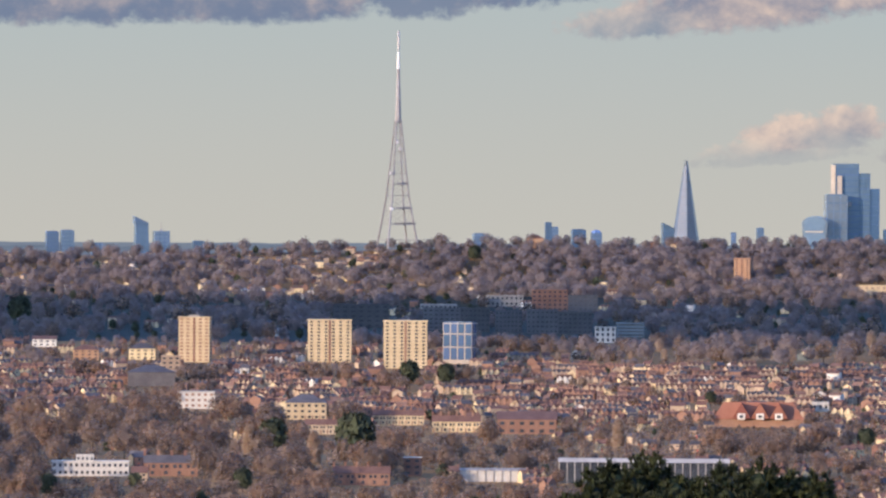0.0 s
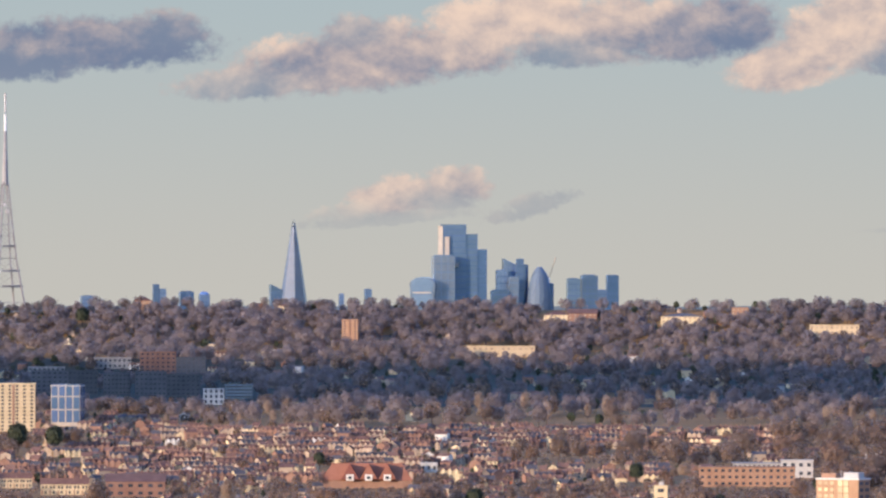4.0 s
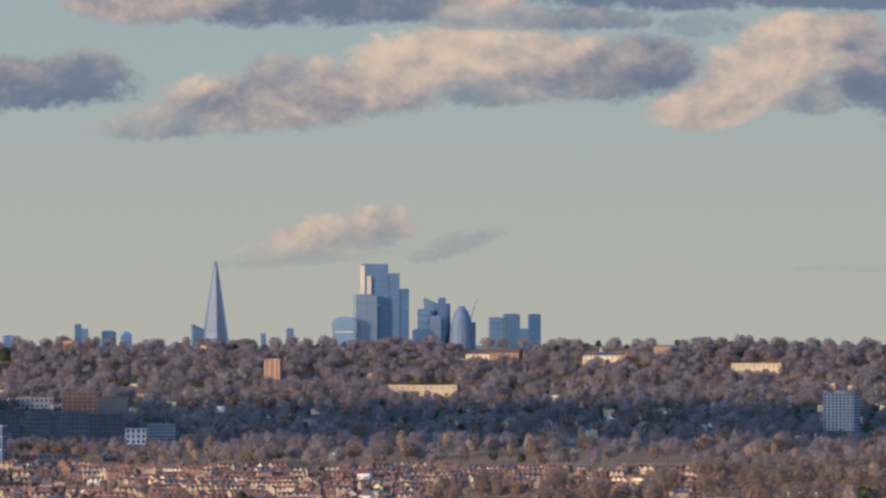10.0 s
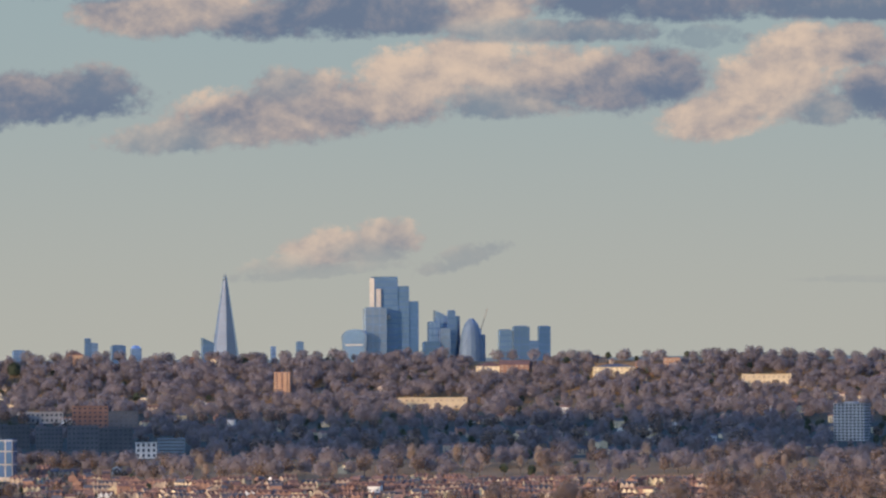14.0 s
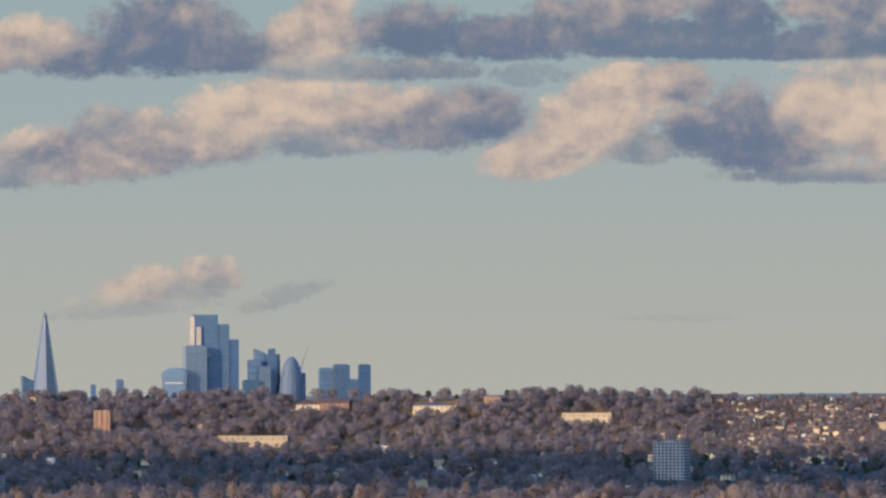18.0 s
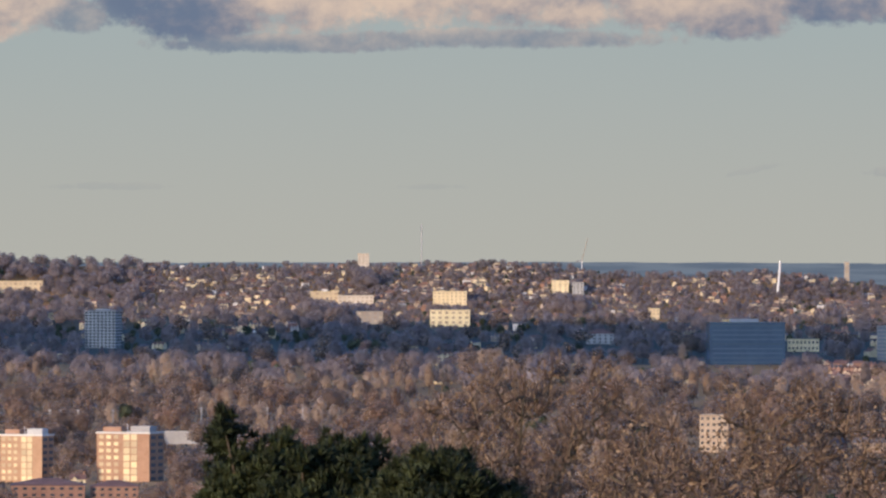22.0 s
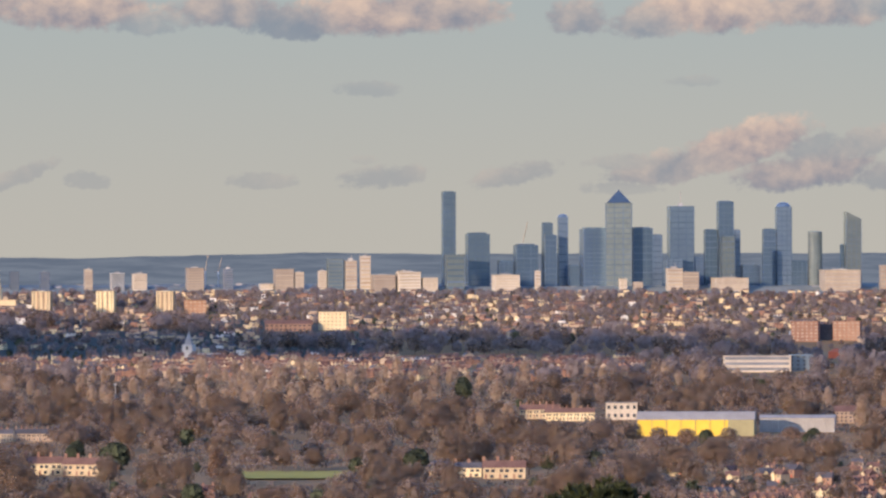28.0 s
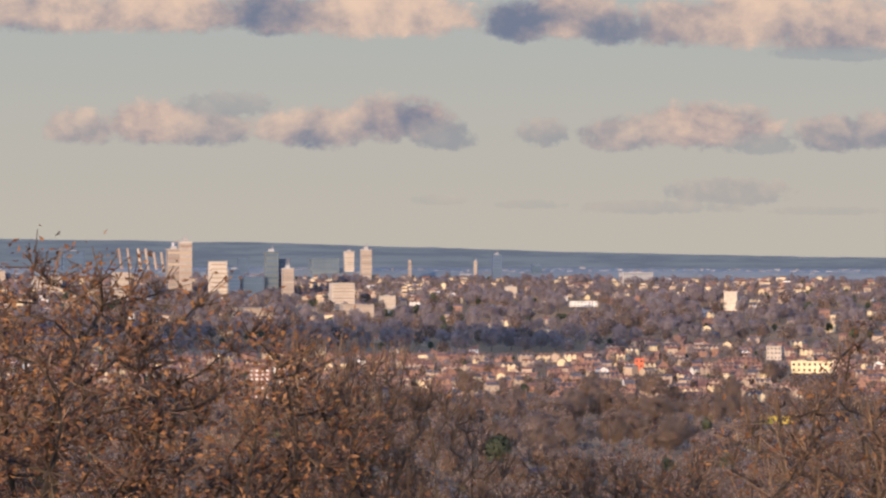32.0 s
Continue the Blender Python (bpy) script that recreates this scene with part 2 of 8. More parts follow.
clear = w.mix(w.smooth(elev, 3.5, 16.0), haze, w.mix(1.0, sky.outputs[0], (1.35, 1.88, 3.15, 1), "MULTIPLY"))
sky_colour = w.mix(w.math("MULTIPLY", cover, 0.95), clear, cloud_colour)
w.link(sky_colour, back.inputs[0])
back.inputs[1].default_value = SKY_STRENGTH
w.link(back.outputs[0], w.add("ShaderNodeOutputWorld").inputs[0])

# ---- materials ----
def material(name, dark, light, scale=1.0, rough=0.8, metal=0.0, bump=0.3, by="object", grain=8.0, spec=0.3, spread=0.25, through=0.0):
    """Two tones by broad and fine noise, with a shift of brightness from piece to piece."""
    m = bpy.data.materials.new(name)
    m.use_nodes = True
    n = Nodes(m.node_tree)
    co = n.add("ShaderNodeTexCoord").outputs["Object"]
    broad = n.noise(co, scale, 4, 0.6)
    fine = n.noise(co, scale * grain, 3, 0.6)
    t = n.math("ADD", n.math("MULTIPLY", broad, 0.6), n.math("MULTIPLY", fine, 0.4))
    col = n.mix(n.smooth(t, 0.32, 0.68), (*dark, 1), (*light, 1))
    pick = n.add("ShaderNodeObjectInfo").outputs["Random"] if by == "object" else n.add("ShaderNodeNewGeometry").outputs["Random Per Island"]
    hsv = n.add("ShaderNodeHueSaturation")
    n.link(col, hsv.inputs["Color"])
    n.link(n.math("MULTIPLY_ADD", pick, 2 * spread, 1 - spread), hsv.inputs["Value"])
    n.link(n.math("MULTIPLY_ADD", pick, 0.02, 0.49), hsv.inputs["Hue"])
    b = n.add("ShaderNodeBsdfPrincipled")
    n.link(hsv.outputs[0], b.inputs["Base Color"])
    n.link(n.math("MULTIPLY_ADD", fine, 0.25, rough - 0.12), b.inputs["Roughness"])
    b.inputs["Metallic"].default_value = metal
    b.inputs["Specular IOR Level"].default_value = spec
    if bump:
        bm_ = n.add("ShaderNodeBump")
        bm_.inputs["Strength"].default_value, bm_.inputs["Distance"].default_value = bump, 0.1 / scale
        n.link(fine, bm_.inputs["Height"])
        n.link(bm_.outputs[0], b.inputs["Normal"])
    surface = b.outputs[0]
    if through:
        lit = n.add("ShaderNodeBsdfTranslucent")
        n.link(hsv.outputs[0], lit.inputs[0])
        both = n.add("ShaderNodeMixShader")
        both.inputs[0].default_value = through
        n.link(surface, both.inputs[1])
        n.link(lit.outputs[0], both.inputs[2])
        gaps = n.add("ShaderNodeMixShader")
        gaps.inputs[0].default_value = 0.42
        n.link(both.outputs[0], gaps.inputs[1])
        n.link(n.add("ShaderNodeBsdfTransparent").outputs[0], gaps.inputs[2])
        surface = gaps.outputs[0]
    n.link(surface, n.add("ShaderNodeOutputMaterial").inputs[0])
    return m


GROUND = material("winter_ground", (0.24, 0.14, 0.06), (0.36, 0.212, 0.098), 0.01, 0.95, grain=20)
# Dark green valley fields, darkened further to paint in the cloud shade.
MEADOW = material("shade_darkened_meadow", (0.045, 0.055, 0.045), (0.075, 0.085, 0.07), 0.01, 0.95, grain=20)
TWIGS = material("bare_twigs", (0.245, 0.18, 0.142), (0.335, 0.25, 0.198), 0.02, 0.9, bump=0, by="island", spread=0.08, through=0.5)
# Twigs of the far woods, their brown greyed to paint in haze.
TWIGS_FAR = material("far_twigs_greyed_for_haze", (0.285, 0.235, 0.218), (0.375, 0.312, 0.292), 0.02, 0.9, bump=0, by="island", spread=0.08, through=0.5)
TWIGS_DARK = material("dark_brown_twigs", (0.215, 0.15, 0.105), (0.305, 0.218, 0.156), 0.02, 0.9, bump=0, by="island", spread=0.08, through=0.5)
TWIGS_RED = material("russet_twigs", (0.27, 0.182, 0.132), (0.37, 0.255, 0.19), 0.02, 0.9, bump=0, by="island", spread=0.08, through=0.5)
TWIGS_PALE = material("pale_tan_twigs", (0.44, 0.33, 0.24), (0.57, 0.435, 0.32), 0.02, 0.9, bump=0, by="island", spread=0.08, through=0.5)
GREEN = material("evergreen_leaf", (0.032, 0.042, 0.024), (0.078, 0.088, 0.046), 0.05, 0.8, bump=0, by="island", spread=0.4)
NEEDLES = material("pine_needles", (0.009, 0.015, 0.005), (0.044, 0.052, 0.016), 0.5, 0.7, bump=0, by="island", spread=0.45)
RUST_LEAF = material("rusty_oak_leaf", (0.13, 0.06, 0.028), (0.27, 0.13, 0.058), 0.6, 0.75, bump=0, by="island", spread=0.45)
DRY_LEAF = material("dry_brown_leaf", (0.12, 0.078, 0.048), (0.24, 0.16, 0.10), 0.6, 0.8, bump=0, by="island", spread=0.4)
OAK_BARK = material("lichened_oak_bark", (0.026, 0.019, 0.013), (0.115, 0.09, 0.054), 0.9, 0.95)
OAK_TWIG = material("brown_oak_twig", (0.08, 0.05, 0.032), (0.185, 0.122, 0.078), 0.8, 0.9, bump=0, by="island", spread=0.35)
PALE_BARK = material("pale_dead_bark", (0.20, 0.17, 0.125), (0.34, 0.295, 0.22), 2.0, 0.9)
CLOUD = material("cloud_vapour", (0.78, 0.78, 0.8), (0.86, 0.86, 0.88), 0.01, 1.0, bump=0, spread=0.0)
BARK = material("bark", (0.05, 0.035, 0.022), (0.13, 0.095, 0.065), 0.8, 0.9)
GRASS = material("mown_grass", (0.42, 0.36, 0.06), (0.50, 0.43, 0.09), 0.05, 0.9)
CREAM = material("cream_render", (0.60, 0.475, 0.275), (0.72, 0.585, 0.36), 0.15, 0.8)
WHITE = material("white_render", (0.62, 0.59, 0.52), (0.73, 0.70, 0.62), 0.15, 0.8)
BRICK = material("red_brick", (0.24, 0.13, 0.09), (0.34, 0.2, 0.14), 0.2, 0.85)
BUFF = material("buff_brick", (0.38, 0.285, 0.195), (0.50, 0.385, 0.275), 0.2, 0.85)
ORANGE = material("orange_brick", (0.34, 0.19, 0.115), (0.43, 0.26, 0.165), 0.2, 0.85)
TILE = material("clay_tile", (0.17, 0.094, 0.072), (0.255, 0.148, 0.112), 0.2, 0.85, by="island")
RED_TILE = material("bright_red_tile", (0.25, 0.092, 0.06), (0.33, 0.128, 0.086), 0.2, 0.8)
SLATE = material("slate", (0.075, 0.07, 0.075), (0.14, 0.13, 0.13), 0.2, 0.6)
CONCRETE = material("concrete", (0.36, 0.34, 0.31), (0.48, 0.46, 0.42), 0.15, 0.85)
GREY = material("grey_cladding", (0.13, 0.14, 0.16), (0.20, 0.21, 0.23), 0.15, 0.6)
# Grey for the valley flats, darkened to carry the cloud shade on them.
SHADE_GREY = material("shade_grey_brick", (0.085, 0.092, 0.10), (0.125, 0.13, 0.135), 0.15, 0.85)
OLIVE = material("olive_cladding", (0.27, 0.24, 0.13), (0.33, 0.29, 0.16), 0.05, 0.6, bump=0, spread=0.05)
PANE = material("window_glass", (0.03, 0.035, 0.045), (0.07, 0.08, 0.095), 0.3, 0.25, bump=0, spec=0.6)
# Blue of the far towers: glass tint plus haze put into the colour.
BLUE_GLASS = material("hazed_blue_curtain_glass", (0.165, 0.268, 0.395), (0.215, 0.33, 0.455), 0.05, 0.2, 0.6, bump=0, spec=0.4, spread=0.18)
PALE_GLASS = material("pale_curtain_glass", (0.27, 0.35, 0.42), (0.36, 0.44, 0.50), 0.05, 0.2, 0.6, bump=0, spec=0.4, spread=0.1)
GREY_GLASS = material("hazed_grey_blue_glass", (0.260, 0.390, 0.546), (0.338, 0.468, 0.624), 0.05, 0.2, 0.6, bump=0, spec=0.4, spread=0.15)
DARK_GLASS = material("dark_curtain_glass", (0.130, 0.234, 0.416), (0.169, 0.286, 0.481), 0.05, 0.2, 0.6, bump=0, spec=0.4, spread=0.15)
SLATE_GLASS = material("hazed_slate_blue_glass", (0.185, 0.258, 0.335), (0.24, 0.325, 0.40), 0.05, 0.2, 0.6, bump=0, spec=0.4, spread=0.2)
TEAL_GLASS = material("dark_teal_glass", (0.125, 0.195, 0.280), (0.165, 0.245, 0.335), 0.05, 0.2, 0.6, bump=0, spec=0.4, spread=0.2)
SILVER_GLASS = material("silver_glass", (0.247, 0.290, 0.282), (0.330, 0.370, 0.343), 0.05, 0.2, 0.6, bump=0, spec=0.4, spread=0.1)
SPIRE_GLASS = material("hazed_blue_grey_glass", (0.115, 0.165, 0.225), (0.15, 0.20, 0.26), 0.05, 0.45, 0.0, bump=0, spec=0.3, spread=0.12)
STONE = material("pale_cladding", (0.40, 0.34, 0.265), (0.52, 0.45, 0.36), 0.1, 0.8, spread=0.35)
STEEL = material("painted_steel", (0.30, 0.285, 0.275), (0.40, 0.385, 0.37), 0.3, 0.6, bump=0)
WHITE_STEEL = material("white_steel", (0.72, 0.70, 0.66), (0.80, 0.78, 0.74), 0.3, 0.5, bump=0)
YELLOW = material("yellow_cladding", (0.70, 0.48, 0.05), (0.78, 0.55, 0.07), 0.05, 0.5, bump=0, spread=0.05)
RED = material("red_cladding", (0.62, 0.10, 0.05), (0.70, 0.15, 0.08), 0.1, 0.5, bump=0, spread=0.05)
# Far ground with the haze mixed into its base colour.
HILL = material("haze_tinted_plain", (0.165, 0.195, 0.18), (0.25, 0.27, 0.24), 0.004, 0.95, bump=0, grain=12)


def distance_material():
    """The last hills before the sky: the surface itself glows blue-grey for haze, woods and fields are faint bands in
    it.
    """
    m = bpy.data.materials.new("far_hills_haze_glow")
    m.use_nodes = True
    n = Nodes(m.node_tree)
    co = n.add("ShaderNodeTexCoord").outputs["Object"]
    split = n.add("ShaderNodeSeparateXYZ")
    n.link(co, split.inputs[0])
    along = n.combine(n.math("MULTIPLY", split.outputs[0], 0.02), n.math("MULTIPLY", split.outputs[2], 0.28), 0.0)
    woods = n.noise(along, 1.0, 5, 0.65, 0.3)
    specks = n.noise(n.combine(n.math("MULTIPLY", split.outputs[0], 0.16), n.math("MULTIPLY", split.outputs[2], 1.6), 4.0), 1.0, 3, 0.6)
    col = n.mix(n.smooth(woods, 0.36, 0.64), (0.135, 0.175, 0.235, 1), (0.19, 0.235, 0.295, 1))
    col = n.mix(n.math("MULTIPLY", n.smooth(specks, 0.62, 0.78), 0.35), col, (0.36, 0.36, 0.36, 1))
    # Emission stands for the blue haze in front of the hills.
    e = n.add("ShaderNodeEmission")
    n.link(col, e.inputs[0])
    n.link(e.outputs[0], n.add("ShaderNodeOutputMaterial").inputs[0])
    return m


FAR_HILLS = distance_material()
# Walls and roofs of the distance, haze painted into their base colour.
HAZY_PALE = material("haze_tinted_pale_walls", (0.30, 0.29, 0.28), (0.38, 0.36, 0.34), 0.1, 0.9, bump=0, by="island", spread=0.3)
HAZY_BLUE = material("haze_tinted_blue_blocks", (0.075, 0.105, 0.15), (0.10, 0.135, 0.185), 0.1, 0.9, bump=0, spread=0.15)
HAZY_GREY = material("haze_tinted_grey_roofs", (0.17, 0.185, 0.20), (0.22, 0.235, 0.25), 0.1, 0.9, bump=0, by="island", spread=0.2)

# ---- the lie of the land ----
SKYLINE_AZ = (-20, -3.3, -2.0, -0.8, 0.5, 2.5, 6.0, 7.6, 8.6, 9.4, 9.7, 10.1, 10.5, 10.9, 11.4, 12.2, 13.0, 40)
SKYLINE_EL = (-0.33, -0.33, -0.31, -0.28, -0.24, -0.24, -0.23, -0.25, -0.24, -0.205, -0.235, -0.28, -0.31, -0.315, -0.28, -0.36, -0.47, -0.50)
FAR_AZ = (-20, 10.5, 13.9, 15.5, 16.5, 20.5, 23.8, 26.2, 28.3, 40)
FAR_EL = (-0.25, -0.20, -0.215, -0.18, -0.19, -0.19, -0.225, -0.29, -0.325, -0.33)
RISE_D = (1300, 3000, 3400, 3800, 4150, 4400, 4560, 4690)
RISE_EL = (-4.4, -1.91, -1.62, -1.32, -1.05, -0.85, -0.70, -0.50)
FLAT_EL = (-4.4, -1.91, -1.62, -1.32, -1.05, -0.86, -0.74, -0.60)
HILL_D = (0, 6, 40, 150, 400, 900, 1300)
HILL_Z = (98.3, 98.3, 96.5, 82.0, 50.0, 10.0, 0.1)


def ground_el(d, az):
    """The angle at which the eye sees the ground at a distance, past the foot of the hill."""
    east = min(max((az - 8.0) / 5.0, 0.0), 1.0)
    if d <= 4690:
        return (1 - east) * np.interp(d, RISE_D, RISE_EL) + east * np.interp(d, RISE_D, FLAT_EL)
    ridge = np.interp(az, SKYLINE_AZ, SKYLINE_EL)
    foot = (1 - east) * -0.50 + east * -0.60
    after = (1 - east) * -0.40 + east * -0.435
    return np.interp(d, (4690, 4780, 4815, 4850, 4985), (foot, ridge, min(ridge - 0.06, after), after, after + 0.03))


def ground_z(d, az):
    front = min(max((az + 40) / 25, 0.0), 1.0) * min(max((65 - az) / 25, 0.0), 1.0)
    if d < 1300:
        z = np.interp(d, HILL_D, HILL_Z)
    else:
        z = 100 + d * math.tan(radians(ground_el(d, az)))
    if front < 1:
        z = front * z + (1 - front) * (98.3 - 0.004 * d)
    return float(z)


SCAN = np.concatenate((np.linspace(1300, 4680, 500), np.linspace(4690, 4780, 60)))


def ground_far(az, el):
    """How far off the ground lies that is seen at az, el."""
    k = round(az * 10)
    if k not in ground_far.memo:
        ground_far.memo[k] = np.array([ground_el(d, k / 10) for d in SCAN])
    return float(np.interp(el, ground_far.memo[k], SCAN))


ground_far.memo = {}


def spot(az, d, z=None):
    """The place on the ground at a bearing and a distance."""
    a = radians(az)
    return Vector((d * math.sin(a), d * math.cos(a), ground_z(d, az) if z is None else z))


def shrink(d):
    return float(np.interp(d, (3000, 4150, 4560, 4780, 4890), (0.85, 0.68, 0.56, 0.46, 0.3)))


def mesh_from(name, verts, faces, mats, index=None, smooth=False, normals=None):
    """A mesh of triangles or quads from arrays, with normals of its own where a crown is to shade as a round mass."""
    verts, faces = np.asarray(verts, np.float32), np.asarray(faces, np.int32)
    k = faces.shape[1]
    me = bpy.data.meshes.new(name)
    me.vertices.add(len(verts))
    me.vertices.foreach_set("co", verts.ravel())
    me.loops.add(faces.size)
    me.loops.foreach_set("vertex_index", faces.ravel())
    me.polygons.add(len(faces))
    me.polygons.foreach_set("loop_start", np.arange(0, faces.size, k, dtype=np.int32))
    for m in mats:
        me.materials.append(m)
    if index is not None:
        me.polygons.foreach_set("material_index", np.asarray(index, np.int32))
    me.polygons.foreach_set("use_smooth", np.full(len(faces), smooth))
    me.update(calc_edges=True)
    me.validate()
    if normals is not None:
        own = me.attributes.new("custom_normal", "FLOAT_VECTOR", "POINT")
        own.data.foreach_set("vector", np.asarray(normals, np.float32).ravel())
    return me


def make_ground():
    azs = np.concatenate((np.arange(-180, -8, 4.0), np.arange(-8, 34, 0.15), np.arange(34, 180, 4.0)))
    azs = azs[:len(azs) // 2 * 2]
    ds = np.concatenate(([0.2, 6, 15, 40, 80, 150, 250, 400, 600, 900, 1300, 1700, 2100, 2500], np.arange(2700, 4690, 60),
                         np.arange(4690, 4990, 10)))
    verts, faces = [(0, 0, 98.3)], []
    for d in ds:
        for az in azs:
            p = spot(az, d)
            bump = 0.0 if d < 1300 else 0.5 * noise.noise(Vector((p.x / 70, p.y / 70, 0)))
            if 4895 < d:
                bump = 0.3 * noise.noise(Vector((p.x / 60, p.y / 500, 3)))
            verts.append((p.x, p.y, p.z + bump))
    n = len(azs)
    index = []
    for j in range(0, n - 1, 2):
        faces.append((0, 1 + j, 2 + j, 1 + (j + 2) % n))
        index.append(0)
    for i in range(len(ds) - 1):
        for j in range(n):
            k = (j + 1) % n
            faces.append((1 + i * n + j, 1 + i * n + k, 1 + (i + 1) * n + k, 1 + (i + 1) * n + j))
            # 1: far ground with haze in its colour; 2: valley ground darkened for shade
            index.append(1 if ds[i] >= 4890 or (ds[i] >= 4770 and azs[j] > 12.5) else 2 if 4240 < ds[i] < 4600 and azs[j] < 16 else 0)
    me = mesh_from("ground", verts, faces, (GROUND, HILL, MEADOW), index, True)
    ob = tagged(new("ground", me), "brown winter heath and plain, far edge tinted with haze", "ground", kind="structure")
    return ob


ground = make_ground()


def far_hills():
    """A ridge behind everything, as a low wall leaning back, its haze painted as glow."""
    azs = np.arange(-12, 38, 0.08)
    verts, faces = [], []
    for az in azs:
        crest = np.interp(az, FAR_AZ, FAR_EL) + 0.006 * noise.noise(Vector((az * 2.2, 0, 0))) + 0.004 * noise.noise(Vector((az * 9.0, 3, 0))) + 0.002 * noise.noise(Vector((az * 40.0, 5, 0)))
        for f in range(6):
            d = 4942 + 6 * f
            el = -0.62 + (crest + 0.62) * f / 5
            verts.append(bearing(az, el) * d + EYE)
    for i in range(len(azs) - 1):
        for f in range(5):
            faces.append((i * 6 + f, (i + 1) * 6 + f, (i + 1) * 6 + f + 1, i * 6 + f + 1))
    tagged(new("backdrop", mesh_from("backdrop", verts, faces, (FAR_HILLS,), None, True)), "low horizon hills backdrop with haze painted as glow", "hills", kind="structure")


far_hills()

# ---- things and their parts ----
def part(name, bm, mats, parent, label=""):
    """Links a bmesh as one mesh object under a thing or a part."""
    me = bpy.data.meshes.new(name)
    bm.to_mesh(me)
    bm.free()
    return part_mesh(name, me, mats, parent, label)


def part_mesh(name, me, mats, parent, label=""):
    for m in mats if isinstance(mats, (tuple, list)) else (mats,):
        if m is not None and len(me.materials) < 6:
            me.materials.append(m)
    ob = new(name, me)
    ob.parent = parent
    if label:
        tagged(ob, label)
    return ob


def thing(name, m, label, category, group="", kind=""):
    ob = new(name)
    ob.empty_display_size = 1
    ob.matrix_world = m
    return tagged(ob, label, category, group, kind)


def stand(az, d, turn=0.0, sink=0.0):
    """A pose on the ground at a bearing and distance, its front to the camera, turned by some degrees."""
    p = spot(az, d)
    return Matrix.Translation((p.x, p.y, p.z - sink)) @ pose(0, 0, 0, 0, 0, -az + turn)


def box(bm, x0, x1, y0, y1, z0, z1, mat=0):
    v = [bm.verts.new(p) for p in ((x0, y0, z0), (x1, y0, z0), (x1, y1, z0), (x0, y1, z0), (x0, y0, z1), (x1, y0, z1), (x1, y1, z1), (x0, y1, z1))]
    for f in ((3, 2, 1, 0), (4, 5, 6, 7), (0, 1, 5, 4), (1, 2, 6, 5), (2, 3, 7, 6), (3, 0, 4, 7)):
        bm.faces.new([v[i] for i in f]).material_index = mat
    return v


# ---- far trees ----
def unit(v):
    return v / np.linalg.norm(v, axis=-1, keepdims=True)


def rounded(pts, lobes, rx, rz, zc):
    """Normals of a lumpy crown at points in it: partly from the whole crown, partly from its nearest lump."""
    q = (pts - (0, 0, zc)) / (rx, rx, rz)
    mid = lobes * 0.55
    near = ((q[:, None] - mid[None]) ** 2).sum(axis=2).argmin(axis=1)
    return unit(unit(q + 1e-4) + 0.45 * unit(q - mid[near] + 1e-4) + (0, 0, 0.15))


def crown_cloud(rng, n, rx, rz, zc, size):
    """Small ragged triangles through the outer part of a lumpy crown, the tree's height being 1, with their normals."""
    way = unit(rng.normal(size=(n, 3)))
    way[:, 2] = np.where(way[:, 2] < -0.5, -way[:, 2], way[:, 2])
    lobes = unit(rng.normal(size=(9, 3)))
    lump = 0.86 + 0.17 * np.clip((way @ lobes.T).max(axis=1), 0, 1) ** 3
    r = lump * rng.uniform(0.5, 1.0, n) ** 0.5
    c = way * r[:, None] * (rx, rx, rz) + (0, 0, zc)
    out = unit(way + rng.normal(size=(n, 3)) * 0.5 + (0, 0, 0.15))
    a = unit(np.cross(out, rng.normal(size=(n, 3))))
    b = np.cross(out, a)
    s = size * rng.uniform(0.6, 1.4, n)[:, None]
    tri = np.stack((c - a * s * 0.6 - b * s * 0.45, c + a * s * 0.75 - b * s * 0.3, c + b * s * 0.75), axis=1)
    nor = np.repeat(unit(rounded(c, lobes, rx, rz, zc) + 0.35 * out), 3, axis=0)
    return tri.reshape(-1, 3), nor


def ball():
    """The triangles of a once divided icosahedron."""
    bm = bmesh.new()
    bmesh.ops.create_icosphere(bm, subdivisions=2, radius=1.0)
    out = np.array([v.co[:] for f in bm.faces for v in f.verts])
    bm.free()
    return out


BALL = ball()


def crown_heart(rng, rx, rz, zc):
    """The closer inner branchwork of a crown: broad ragged sprays set evenly round a lumpy mass, each tilted its own way."""
    tri = BALL.reshape(-1, 3, 3)
    mid = tri.mean(axis=1)
    keep = mid[:, 2] > -0.75
    tri, mid = tri[keep], mid[keep]
    lobes = rng.normal(size=(9, 3))
    lobes[:, 2] = np.abs(lobes[:, 2]) * 0.8 - 0.2
    lobes /= np.linalg.norm(lobes, axis=1)[:, None]
    far = (0.60 + 0.2 * np.clip((mid @ lobes.T).max(axis=1), 0, 1) ** 4) * rng.uniform(0.8, 1.1, len(mid))
    tri = (tri - mid[:, None]) * 1.05 + rng.normal(size=tri.shape) * 0.17
    pts = (tri * 0.8 + mid[:, None] * far[:, None, None]) * (rx, rx, rz) + (0, 0, zc)
    nor = np.repeat(rounded(pts.mean(axis=1), lobes, rx, rz, zc), 3, axis=0)
    return pts.reshape(-1, 3), nor


def joined(*pieces):
    return np.concatenate([p for p, _ in pieces]), np.concatenate([n for _, n in pieces])


